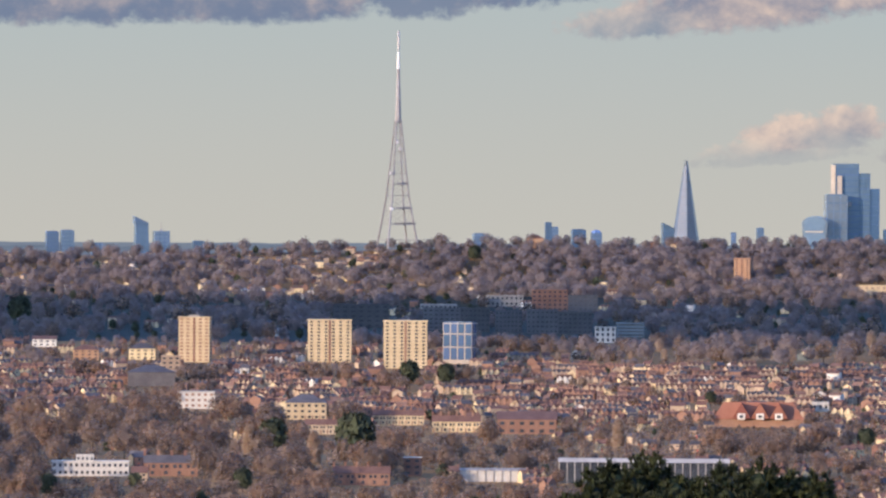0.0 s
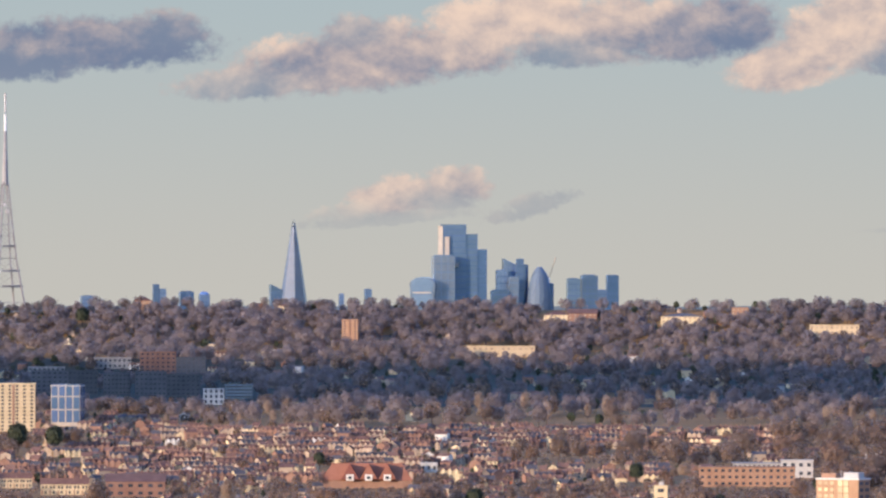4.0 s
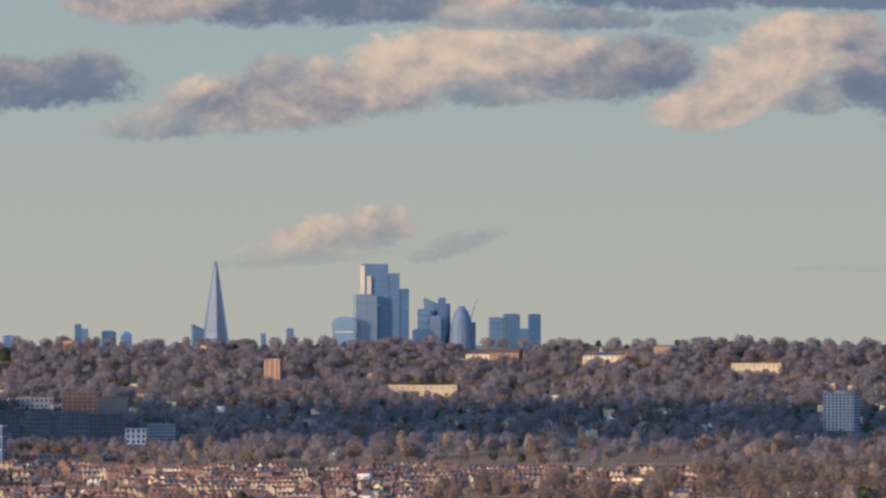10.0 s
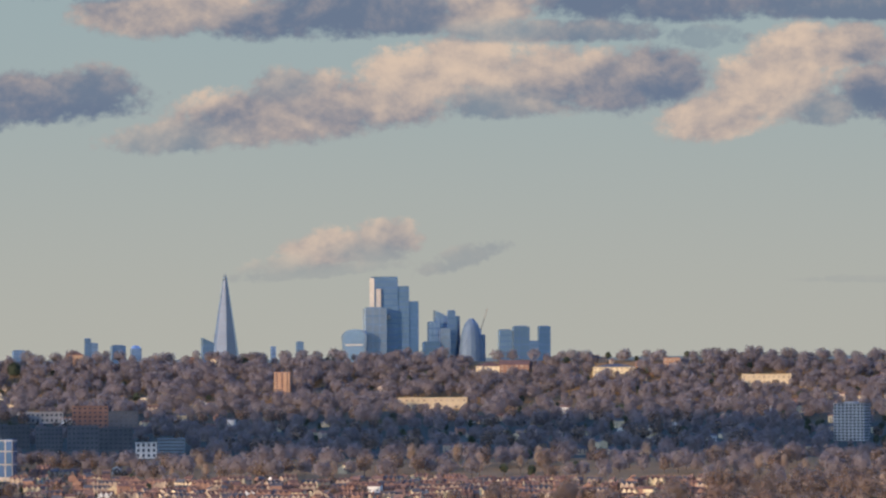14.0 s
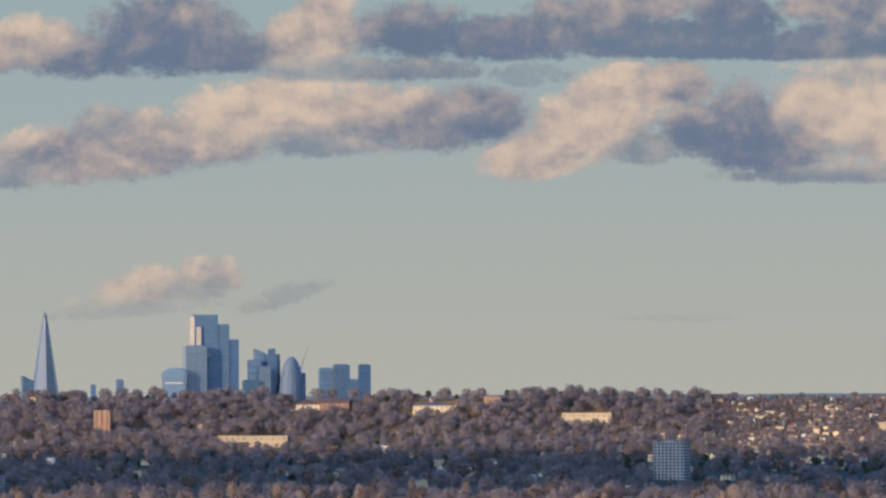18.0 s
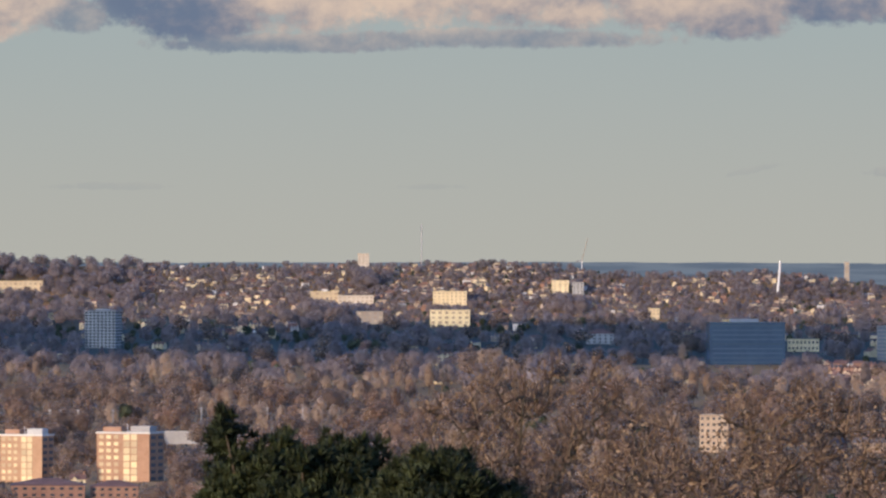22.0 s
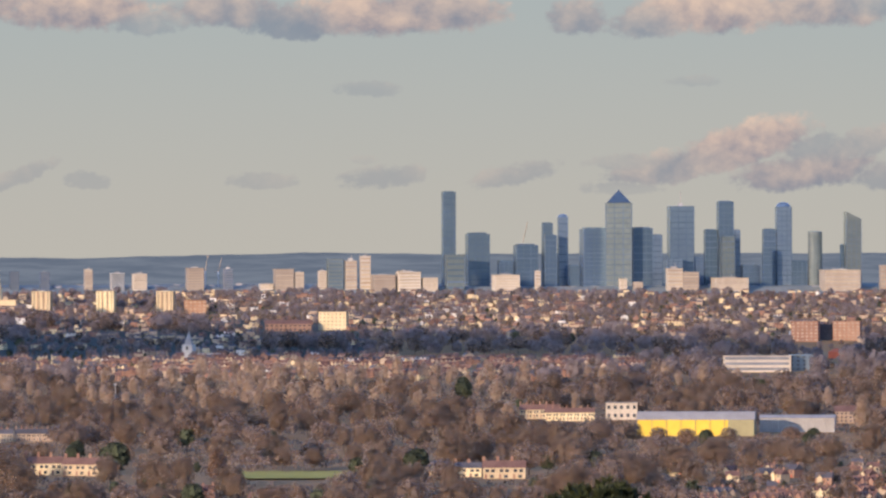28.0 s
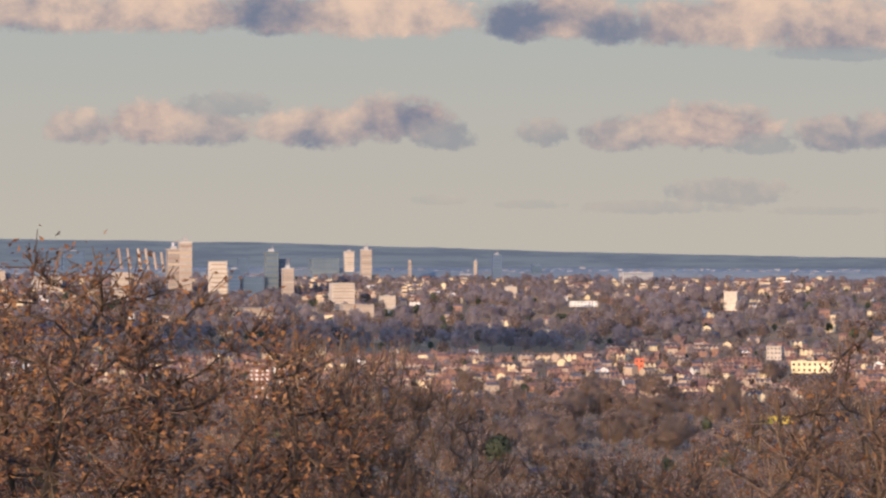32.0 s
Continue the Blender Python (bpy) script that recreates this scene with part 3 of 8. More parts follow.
def trunk_tris(rng, h, r, limbs=3):
    """A tapered trunk with a few limbs, as triangles."""
    out = []

    def limb(p, q, r0, r1):
        p, q = np.array(p, float), np.array(q, float)
        ax = (q - p) / np.linalg.norm(q - p)
        u = np.cross(ax, (0.3, 0.9, 0.1))
        u /= np.linalg.norm(u)
        v = np.cross(ax, u)
        ring = [(math.cos(k * 2.094), math.sin(k * 2.094)) for k in range(3)]
        lo = [p + (u * c + v * s) * r0 for c, s in ring]
        hi = [q + (u * c + v * s) * r1 for c, s in ring]
        for k in range(3):
            j = (k + 1) % 3
            out.extend((lo[k], lo[j], hi[j], lo[k], hi[j], hi[k]))

    limb((0, 0, -0.08), (0, 0, h), r, r * 0.6)
    for k in range(limbs):
        a = k * 6.283 / limbs + rng.uniform(0, 1)
        limb((0, 0, h * 0.85), (0.2 * math.cos(a), 0.2 * math.sin(a), h + 0.28), r * 0.55, r * 0.15)
    out = np.array(out)
    nor = unit(out * (1, 1, 0) + (1e-4, 0, 0))
    return out, nor


def far_tree(seed, n, shape):
    rng = np.random.default_rng(seed)
    fine = (150 / n) ** 0.4 if n > 300 else 1.0
    if shape == "poplar":
        return crown_cloud(rng, n, 0.15, 0.46, 0.52, 0.13 * fine), trunk_tris(rng, 0.3, 0.02, 2)
    if shape == "brush":
        return crown_cloud(rng, n, 0.62, 0.5, 0.42, 0.24), trunk_tris(rng, 0.2, 0.02, 1)
    if shape == "ever":
        return joined(crown_cloud(rng, n, 0.36, 0.44, 0.55, 0.13 * fine), crown_heart(rng, 0.36, 0.44, 0.55)), trunk_tris(rng, 0.3, 0.03, 2)
    if shape == "tall":
        wide = rng.uniform(0.2, 0.32)
        return joined(crown_cloud(rng, n, wide, 0.45, 0.54, 0.08 * fine), crown_heart(rng, wide * 0.9, 0.45, 0.52)), trunk_tris(rng, 0.3, 0.018, 2)
    wide = rng.uniform(0.42, 0.58)
    c = crown_cloud(rng, n, wide, 0.47, 0.51, 0.085 * (200 / n) ** 0.3)
    return joined(c, crown_heart(rng, wide, 0.47, 0.50)), trunk_tris(rng, 0.33, 0.022)


def wood(name, label, places, shape, n, mats, variants=8, seed=1):
    """Many far trees as one object: places are (x, y, z, height)."""
    rng = np.random.default_rng(seed)
    kinds = [far_tree(seed * 100 + k, n, shape) for k in range(variants)]
    vs, ns, idx = [], [], []
    for x, y, z, h in places:
        (c, cn), (t, tn) = kinds[rng.integers(variants)]
        a = rng.uniform(0, 6.283)
        rot = np.array(((math.cos(a), -math.sin(a), 0), (math.sin(a), math.cos(a), 0), (0, 0, 1)))
        pts = np.concatenate((c, t)) @ rot.T * (h * rng.uniform(0.85, 1.2), h * rng.uniform(0.85, 1.2), h) + (x, y, z)
        vs.append(pts)
        ns.append(np.concatenate((cn, tn)) @ rot.T)
        mi = np.zeros(len(pts) // 3, np.int32)
        mi[len(c) // 3:] = len(mats) - 1
        if len(mats) == 3 and rng.random() < 0.3:
            mi[:len(c) // 3] = 1
        idx.append(mi)
    vs = np.concatenate(vs)
    me = mesh_from(name, vs, np.arange(len(vs)).reshape(-1, 3), mats, np.concatenate(idx), normals=np.concatenate(ns))
    return tagged(new(name, me), label, "trees", kind="stuff")


# ---- what covers the land, by bearing and angle below the eye ----
def land_use(az, el):
    """How much of a place is town, evergreen and pale poplar; the rest is bare wood."""
    pale = 0.0
    if el > -0.66:
        town = float(np.interp(az, (-0.6, 0.2, 5.5, 6.8, 9.0, 12.5, 22.0, 24.0), (0.30, 0.04, 0.07, 0.305, 0.315, 0.325, 0.325, 0.34)))
        ever = 0.08
    elif el > -0.98:
        town, ever = float(np.interp(az, (-3, 0.5, 9, 13, 16, 18), (0.10, 0.27, 0.25, 0.28, 0.42, 0.5))), 0.14
        if az > 16 and el < -0.82:
            town, ever = 0.06, 0.12
        if az > 22:
            town, ever = (0.05, 0.1) if az < 26.5 and el < -0.86 else (0.28, 0.2)
    elif el > -1.07 and 21.5 < az < 26.5:
        town, ever = 0.05, 0.1
    elif el > -1.14:
        town, ever = float(np.interp(az, (-3, 1.2, 2, 11.3, 12, 17, 18.5, 22.5, 23.5), (0.45, 0.45, 0.03, 0.03, 0.85, 0.85, 0.06, 0.06, 0.5))), 0.07
        if az < 11:
            pale = 0.15
    elif az < 6.4:
        town, ever = 0.82, 0.04
        if el < -1.56:
            town, ever = (0.12 if az < 0.6 else 0.36), 0.09
        if 3.4 < az < 5.2 and -1.43 < el < -1.3:
            town = 0.04
        if az > 5.4:
            town = 0.2
    elif az < 11.5:
        town, ever, pale = 0.0, 0.05, 0.35
    elif az < 20.5:
        town, ever, pale = 0.0, 0.06, (1.1 if 12.0 < az < 17.2 else 0.15) if el > -1.40 else 0.03
        if el < -1.6:
            town, ever = 0.08, 0.13
        if az > 18.5 and el < -1.75:
            town = 0.5
    else:
        town, ever = (0.6 if el > -1.4 else 0.08), 0.08
    return town, ever, pale


def cover_kind(az, el, use, rng):
    """house, bare, pale or ever at a place of the plain and the slopes."""
    town, ever, pale = use
    u = noise.noise(Vector((az * 1.3, el * 9, 1.7)))
    v = noise.noise(Vector((az * 0.7, el * 6, 8.1)))
    if town > 0.05:
        town += 0.3 * v
    ever *= 1 + 2.5 * u
    r = rng.random()
    if r < town:
        return "house"
    if r < town + ever:
        return "ever"
    if r < town + ever + pale * (0.6 + v):
        return "pale"
    return "bare"


CLEAR = {}
LAWN = (14.98, 15.85, -1.872, -1.818)


def keep_clear(a0, a1, e0, e1):
    for k in range(math.floor(a0), math.floor(a1) + 1):
        CLEAR.setdefault(k, []).append((a0, a1, e0, e1))


def reserved(a, e):
    """The angle up to which growth may reach at a place before a building, or None where nothing is kept clear."""
    tops = [e1 - 0.03 for a0, a1, e0, e1 in CLEAR.get(math.floor(a), ()) if a0 < a < a1 and e0 < e < e1]
    return min(tops) if tops else None


def sow():
    """Two sowings: woods in wide steps, towns in narrow ones."""
    rng = np.random.default_rng(5)
    out = {"house": [], "bare": [], "ever": [], "pale": []}
    for size, towns in ((14.0, False), (8.0, True)):
        el = -2.45
        while el < -0.24:
            d0 = ground_far(3.0, el)
            s = shrink(d0)
            high = math.degrees(size * s / d0)
            az = -4.4
            while az < 29.4:
                step = high * rng.uniform(0.65, 1.15)
                e = el + (high * (0.9 * noise.noise(Vector((az * 0.9, el * 2.0, 6.6))) + rng.uniform(-0.04, 0.04)) if towns else high * rng.uniform(-0.17, 0.17))
                a = az + step * rng.uniform(-0.3, 0.3)
                az += step
                if LAWN[0] < a < LAWN[1] and LAWN[2] < e < LAWN[3]:
                    continue
                use = land_use(a, e)
                if (use[0] > 0.3) != towns or e > np.interp(a, SKYLINE_AZ, SKYLINE_EL) + (0.005 if a < 12 else -0.015):
                    continue
                d = ground_far(a, e)
                p = spot(a, d)
                limit = reserved(a, e)
                if limit is not None:
                    low = d * radians(limit + 0.012 - e) / 22
                    if low > s * 0.12:
                        out["bare"].append((p.x, p.y, p.z, min(low, s), a, e))
                    continue
                if a > 11.5 and e < -1.42 and noise.noise(Vector((a * 0.55, e * 15.0, 3.3))) < -0.34:
                    continue
                kind = cover_kind(a, e, use, rng)
                grow = ((0.64 if e > -0.98 else 0.76) if kind == "house" else 0.5 if e > -0.7 else 0.45) if towns else 0.85 if kind == "house" else 1.0
                out[kind].append((p.x, p.y, p.z, s * grow, a, e))
            el += high * (0.36 if not towns else 0.42)
    return out


def sow_brush():
    """Low undergrowth between the trees and gardens of the nearer plain."""
    rng = np.random.default_rng(15)
    out = []
    el = -2.3
    while el < -1.2:
        d = ground_far(14.0, el)
        s = shrink(d)
        high = math.degrees(8.5 * s / d)
        az = -4.2
        while az < 29.0:
            az += high * rng.uniform(0.7, 1.3)
            e = el + high * rng.uniform(-0.15, 0.15)
            if land_use(az, e)[0] > 0.5 or (LAWN[0] < az < LAWN[1] and LAWN[2] < e < LAWN[3]):
                continue
            far = ground_far(az, e)
            grow = s * rng.uniform(5.0, 9.0)
            limit = reserved(az, e)
            if limit is not None:
                grow = min(grow, far * radians(limit - e))
            if grow > 0.8:
                p = spot(az, far)
                out.append((p.x, p.y, p.z, grow))
        el += high * 0.5
    return out


TREE_KINDS = {}


def far_tree_thing(name, label, az, base, top, shape, mat):
    """One tree of the plain that can be told apart: trunk and crown."""
    d = ground_far(az, base)
    root = thing(name, stand(az, d), label, "tree")
    high = (rise(az, top, d) - root.location.z) * 0.97
    for key, mats in (("crown", (mat,)), ("trunk", (BARK,))):
        k = (shape, mat.name, key, len(TREE_KINDS) % 3 if key == "crown" else 0)
        if k not in TREE_KINDS:
            c, t = far_tree(len(TREE_KINDS) + 50, 700, shape)
            pts, nor = c if key == "crown" else t
            TREE_KINDS[k] = mesh_from(key, pts, np.arange(len(pts)).reshape(-1, 3), mats, normals=nor)
        ob = new(key, TREE_KINDS[k])
        ob.parent = root
    root.scale = (high, high, high)
    return root


# ---- the cloud that shades a strip of the land: added out of view, its outline pushed back from that strip towards the sun ----
def shade_cloud():
    reach = 3600.0
    azs = np.arange(-9, 27.2, 0.1)
    rows = 7
    verts, faces = [], []
    for az in azs:
        n1 = noise.noise(Vector((az * 0.8, 0, 0)))
        n2 = noise.noise(Vector((az * 0.9, 5, 0)))
        n3 = noise.noise(Vector((az * 4.0, 9, 0)))
        near = np.interp(az, (-9, 8, 16, 22, 26.5, 27.2), (-0.97, -0.985, -0.98, -1.04, -1.06, -1.0)) + 0.035 * n1 + 0.012 * n3
        far = np.interp(az, (-9, -1.0, 4, 9.5, 12, 16, 19, 21.5, 26.5, 27.2), (-0.62, -0.66, -0.69, -0.69, -0.72, -0.80, -0.90, -0.90, -0.93, -0.99)) + 0.04 * n2 + 0.015 * n3
        for lid in (0, 1):
            for k in range(rows):
                f = k / (rows - 1)
                p = spot(az, ground_far(az, near + (far - near) * f)) + SUN_WAY * reach
                lump = 5 * noise.noise(p * 0.02) + 3
                p.z += lump * math.sin(math.pi * f) * (1 if lid else -1) + (lid - 0.5) * 0.5
                verts.append(p)
    n = 2 * rows
    for i in range(len(azs) - 1):
        for k in range(rows - 1):
            a, b = i * n + k, (i + 1) * n + k
            faces.append((a, a + 1, b + 1, b))
            a, b = a + rows, b + rows
            faces.append((a, b, b + 1, a + 1))
        for k in (0, rows - 1):
            faces.append((i * n + k, (i + 1) * n + k, (i + 1) * n + rows + k, i * n + rows + k))
    me = mesh_from("cloud_bank", verts, faces, (CLOUD,), None, True)
    return tagged(new("cloud_bank", me), "unseen thin white cloud sheet shaped to shade the valley", "cloud", kind="stuff")


shade_cloud()

# ---- far houses, joined ----
def house_faces(wide, deep, eaves, ridge, chimney):
    """Quads of a gabled house with its ridge along x: verts, faces, slots (0 wall, 1 roof, 2 pane, 3 chimney)."""
    w2, d2 = wide / 2, deep / 2
    v = [(-w2, -d2, -3), (w2, -d2, -3), (w2, d2, -3), (-w2, d2, -3), (-w2, -d2, eaves), (w2, -d2, eaves), (w2, d2, eaves), (-w2, d2, eaves),
         (-w2, 0, ridge), (w2, 0, ridge)]
    f = [(0, 1, 5, 4), (1, 2, 6, 5), (2, 3, 7, 6), (3, 0, 4, 7), (5, 6, 9, 9), (7, 4, 8, 8)]
    s = [0] * 6
    o = 0.35
    k = len(v)
    v += [(-w2 - o, -d2 - o, eaves - 0.1), (w2 + o, -d2 - o, eaves - 0.1), (w2 + o, 0, ridge + 0.15), (-w2 - o, 0, ridge + 0.15), (w2 + o, d2 + o, eaves - 0.1), (-w2 - o, d2 + o, eaves - 0.1)]
    f += [(k, k + 1, k + 2, k + 3), (k + 3, k + 2, k + 4, k + 5)]
    s += [1, 1]

    def quad(x0, x1, z0, z1, y, slot):
        k = len(v)
        v.extend(((x0, y, z0), (x1, y, z0), (x1, y, z1), (x0, y, z1)))
        f.append((k, k + 1, k + 2, k + 3))
        s.append(slot)

    for zz in (0.9, 3.4):
        for xx in (-0.27, 0.27):
            quad(wide * xx - 0.65, wide * xx + 0.65, zz, zz + 1.35, -d2 - 0.03, 2)
    for sx in (-1, 1):
        k = len(v)
        x = sx * (w2 + 0.03)
        a, b = (-1.0, -0.0) if sx > 0 else (0.0, -1.0)
        v.extend(((x, a - 0.6, 3.4), (x, b + 0.6, 3.4), (x, b + 0.6, 4.6), (x, a - 0.6, 4.6)))
        f.append((k, k + 1, k + 2, k + 3))
        s.append(2)
    if chimney:
        x, t = w2 - 0.5, 0.45
        k = len(v)
        v += [(x - t, -0.7, ridge - 1), (x + t, -0.7, ridge - 1), (x + t, 0.7, ridge - 1), (x - t, 0.7, ridge - 1)]
        v += [(a, b, ridge + 1.4) for a, b, _ in v[k:k + 4]]
        f += [(k, k + 1, k + 5, k + 4), (k + 1, k + 2, k + 6, k + 5), (k + 2, k + 3, k + 7, k + 6), (k + 3, k, k + 4, k + 7), (k + 4, k + 5, k + 6, k + 7)]
        s += [3] * 5
    tri = []
    slot = []
    for q, m in zip(f, s):
        tri.append((q[0], q[1], q[2]))
        slot.append(m)
        if q[3] != q[2]:
            tri.append((q[0], q[2], q[3]))
            slot.append(m)
    return np.array(v, float), np.array(tri), np.array(slot)


def terrace_faces(n):
    """A short terrace of n gabled houses, ridge to the street, side by side."""
    vs, fs, ms, k = [], [], [], 0
    for i in range(n):
        v, f, m = house_faces(5.0, 9, 5.3, 7.9, True)
        vs.append(v + ((i - (n - 1) / 2) * 5.0, 0, 0))
        fs.append(f + k)
        ms.append(m)
        k += len(v)
        g = np.array(((-1.4, -5.3, -3), (1.4, -5.3, -3), (1.4, -5.3, 5.2), (-1.4, -5.3, 5.2), (0, -5.3, 7.1), (-1.7, -5.4, 5.0), (1.7, -5.4, 5.0), (0, -5.4, 7.3), (0, -1, 7.3), (-1.7, -2, 5.0), (1.7, -2, 5.0)))
        vs.append(g + ((i - (n - 1) / 2) * 5.0, 0, 0))
        fs.append(np.array(((0, 1, 2), (0, 2, 3), (3, 2, 4), (5, 7, 8), (5, 8, 9), (7, 6, 10), (7, 10, 8))) + k)
        ms.append(np.array((0, 0, 0, 1, 1, 1, 1)))
        k += len(g)
    return np.concatenate(vs), np.concatenate(fs), np.concatenate(ms)


HOUSE_MATS = (CREAM, WHITE, BRICK, BUFF, TILE, SLATE, PANE)


def far_houses(name, label, places, seed=3):
    rng = np.random.default_rng(seed)
    kinds = [house_faces(5.2, 8.5, 5.2, 7.8, True), house_faces(8.5, 8.5, 5.2, 8.3, True), terrace_faces(3), house_faces(11, 9, 7.6, 9.6, False)]
    vs, fs, ms = [], [], []
    n = 0
    for x, y, z, s, a, e in places:
        far = e > -0.98
        v, f, m = kinds[rng.choice(4, p=(0.12, 0.18, 0.45, 0.25) if far else (0.16, 0.2, 0.58, 0.06))]
        field = noise.noise(Vector((a * 2.2, e * 12, 4.4)))
        turn = radians(-a + 60 * field + rng.choice((0, 0, 0, 0, 0, 90)) + rng.uniform(-5, 5))
        rot = np.array(((math.cos(turn), -math.sin(turn), 0), (math.sin(turn), math.cos(turn), 0), (0, 0, 1)))
        vs.append(v @ rot.T * s * rng.uniform(0.9, 1.1) + (x, y, z))
        fs.append(f + n)
        n += len(v)
        wall = rng.choice(4, p=(0.31, 0.07, 0.24, 0.38) if far else (0.17, 0.03, 0.42, 0.38))
        roof = 4 if rng.random() < (0.4 if far else 0.7) else 5
        ms.append(np.choose(m, (wall, roof, 6, 2)))
    me = mesh_from(name, np.concatenate(vs), np.concatenate(fs), HOUSE_MATS, np.concatenate(ms))
    return tagged(new(name, me), label, "houses", kind="stuff")

# ---- near trees, grown branch by branch ----
def tube_rings(a, b, ra, rb, sides):
    ax = b - a
    n = np.linalg.norm(ax)
    ax = ax / max(n, 1e-6)
    u = np.cross(ax, (0.37, 0.21, 0.9) if abs(ax[2]) < 0.9 else (1.0, 0, 0))
    u /= np.linalg.norm(u)
    v = np.cross(ax, u)
    ang = np.arange(sides) * 2 * math.pi / sides
    ring = np.cos(ang)[:, None] * u + np.sin(ang)[:, None] * v
    return a + ring * ra, b + ring * rb


class Growth:
    """Collects the tubes of a branching tree, and its tips."""

    def __init__(self, seed):
        self.rng = np.random.default_rng(seed)
        self.verts, self.faces, self.n = {}, {}, {}
        self.tips = []

    def tube(self, layer, a, b, ra, rb, sides):
        lo, hi = tube_rings(a, b, ra, rb, sides)
        vs, fs = self.verts.setdefault(layer, []), self.faces.setdefault(layer, [])
        k = self.n.get(layer, 0)
        vs.append(np.concatenate((lo, hi)))
        for i in range(sides):
            j = (i + 1) % sides
            fs.append((k + i, k + j, k + sides + j, k + sides + i))
        self.n[layer] = k + 2 * sides

    def parts(self, root, mats):
        for layer, vs in self.verts.items():
            me = mesh_from(layer, np.concatenate(vs), self.faces[layer], ())
            part_mesh(layer, me, mats.get(layer, mats["trunk"]), root)


def leaf_tris(rng, tips, per, size, drop=0.25):
    """Small curled leaves near the tips, two triangles each."""
    p = np.array([q for q, _ in tips])
    p = np.repeat(p, per, axis=0) + rng.normal(size=(len(p) * per, 3)) * drop
    n = len(p)
    a = rng.normal(size=(n, 3))
    a /= np.linalg.norm(a, axis=1)[:, None]
    b = np.cross(a, rng.normal(size=(n, 3)))
    b /= np.linalg.norm(b, axis=1)[:, None]
    s = size * rng.uniform(0.6, 1.5, n)[:, None]
    fold = np.cross(a, b) * s * 0.25
    quad = np.stack((p - a * s, p + b * s * 0.5 + fold, p + a * s, p - b * s * 0.5 + fold), axis=1).reshape(-1, 3)
    base = np.arange(n)[:, None] * 4
    return quad, np.concatenate((base + (0, 1, 2), base + (0, 2, 3)), axis=0)


def near_pose(az, d, turn=0.0):
    p = spot(az, d)
    return Matrix.Translation((p.x, p.y, p.z - 0.3)) @ pose(0, 0, 0, 0, 0, turn)


OAKS = {}


def grow_oak(seed, high=13.0, half=4.6, bole=3.2, aims=2100):
    """Grows branches towards points scattered through a lumpy dome, thickens them downwards, and sets twigs on the thin ones."""
    rng = np.random.default_rng(seed)
    way = rng.normal(size=(aims, 3))
    way /= np.linalg.norm(way, axis=1)[:, None]
    lobes = rng.normal(size=(9, 3))
    lobes /= np.linalg.norm(lobes, axis=1)[:, None]
    lump = 0.72 + 0.30 * np.clip((way @ lobes.T).max(axis=1), 0, 1) ** 4
    goal = way * (lump * rng.uniform(0.25, 1.0, aims) ** 0.45)[:, None] * (half, half, high * 0.42) + (0, 0, high * 0.58)
    goal = goal[goal[:, 2] > bole * 0.8]
    nodes = [np.array((0.05 * k, 0.03 * k, z)) for k, z in enumerate(np.arange(0, bole + 0.1, 0.45))]
    up = list(range(-1, len(nodes) - 1))
    pos = np.array(nodes)
    for _ in range(70):
        if len(goal) < 12:
            break
        gap = (goal ** 2).sum(axis=1)[:, None] + (pos ** 2).sum(axis=1)[None] - 2 * goal @ pos.T
        near = gap.argmin(axis=1)
        fresh = []
        for k in np.unique(near):
            pull = goal[near == k] - pos[k]
            pull = (pull / np.linalg.norm(pull, axis=1)[:, None]).sum(axis=0) + rng.normal(size=3) * 0.35
            q = pos[k] + pull / np.linalg.norm(pull) * 0.36
            if np.linalg.norm(pos - q, axis=1).min() > 0.12:
                fresh.append(q)
                up.append(int(k))
        if not fresh:
            break
        pos = np.concatenate((pos, fresh))
        goal = goal[np.linalg.norm(goal[:, None] - np.array(fresh)[None], axis=2).min(axis=1) > 0.5]
    n = len(pos)
    thick = np.zeros(n)
    kids = [0] * n
    for k in range(n - 1, 0, -1):
        if thick[k] == 0:
            thick[k] = 0.012 ** 2.2
        thick[up[k]] += thick[k]
        kids[up[k]] += 1
    r = thick ** (1 / 2.2)
    r = np.minimum(r * 1.25, 0.45)
    g = Growth(seed)
    for k in range(1, n):
        layer = "trunk" if r[k] > 0.17 else "limbwork" if r[k] > 0.055 else "branchwork"
        g.tube(layer, pos[up[k]], pos[k], min(r[up[k]], r[k] * 1.25), r[k], 7 if r[k] > 0.17 else 5 if r[k] > 0.055 else 3)
    heart = np.array((0, 0, high * 0.45))
    for k in range(len(nodes), n):
        if r[k] < 0.044:
            out = (pos[k] - heart) / np.linalg.norm(pos[k] - heart)
            for _ in range(12 if kids[k] == 0 else 5):
                w2 = out * 0.7 + rng.normal(size=3) * 0.75 + (0, 0, 0.2)
                tip = pos[k] + w2 / np.linalg.norm(w2) * rng.uniform(0.2, 0.65)
                g.tube("twig_spray", pos[k], tip, 0.012, 0.006, 3)
                g.tips.append((tip, w2))
                g.tips.append(((tip + pos[k]) / 2, w2))
    return g


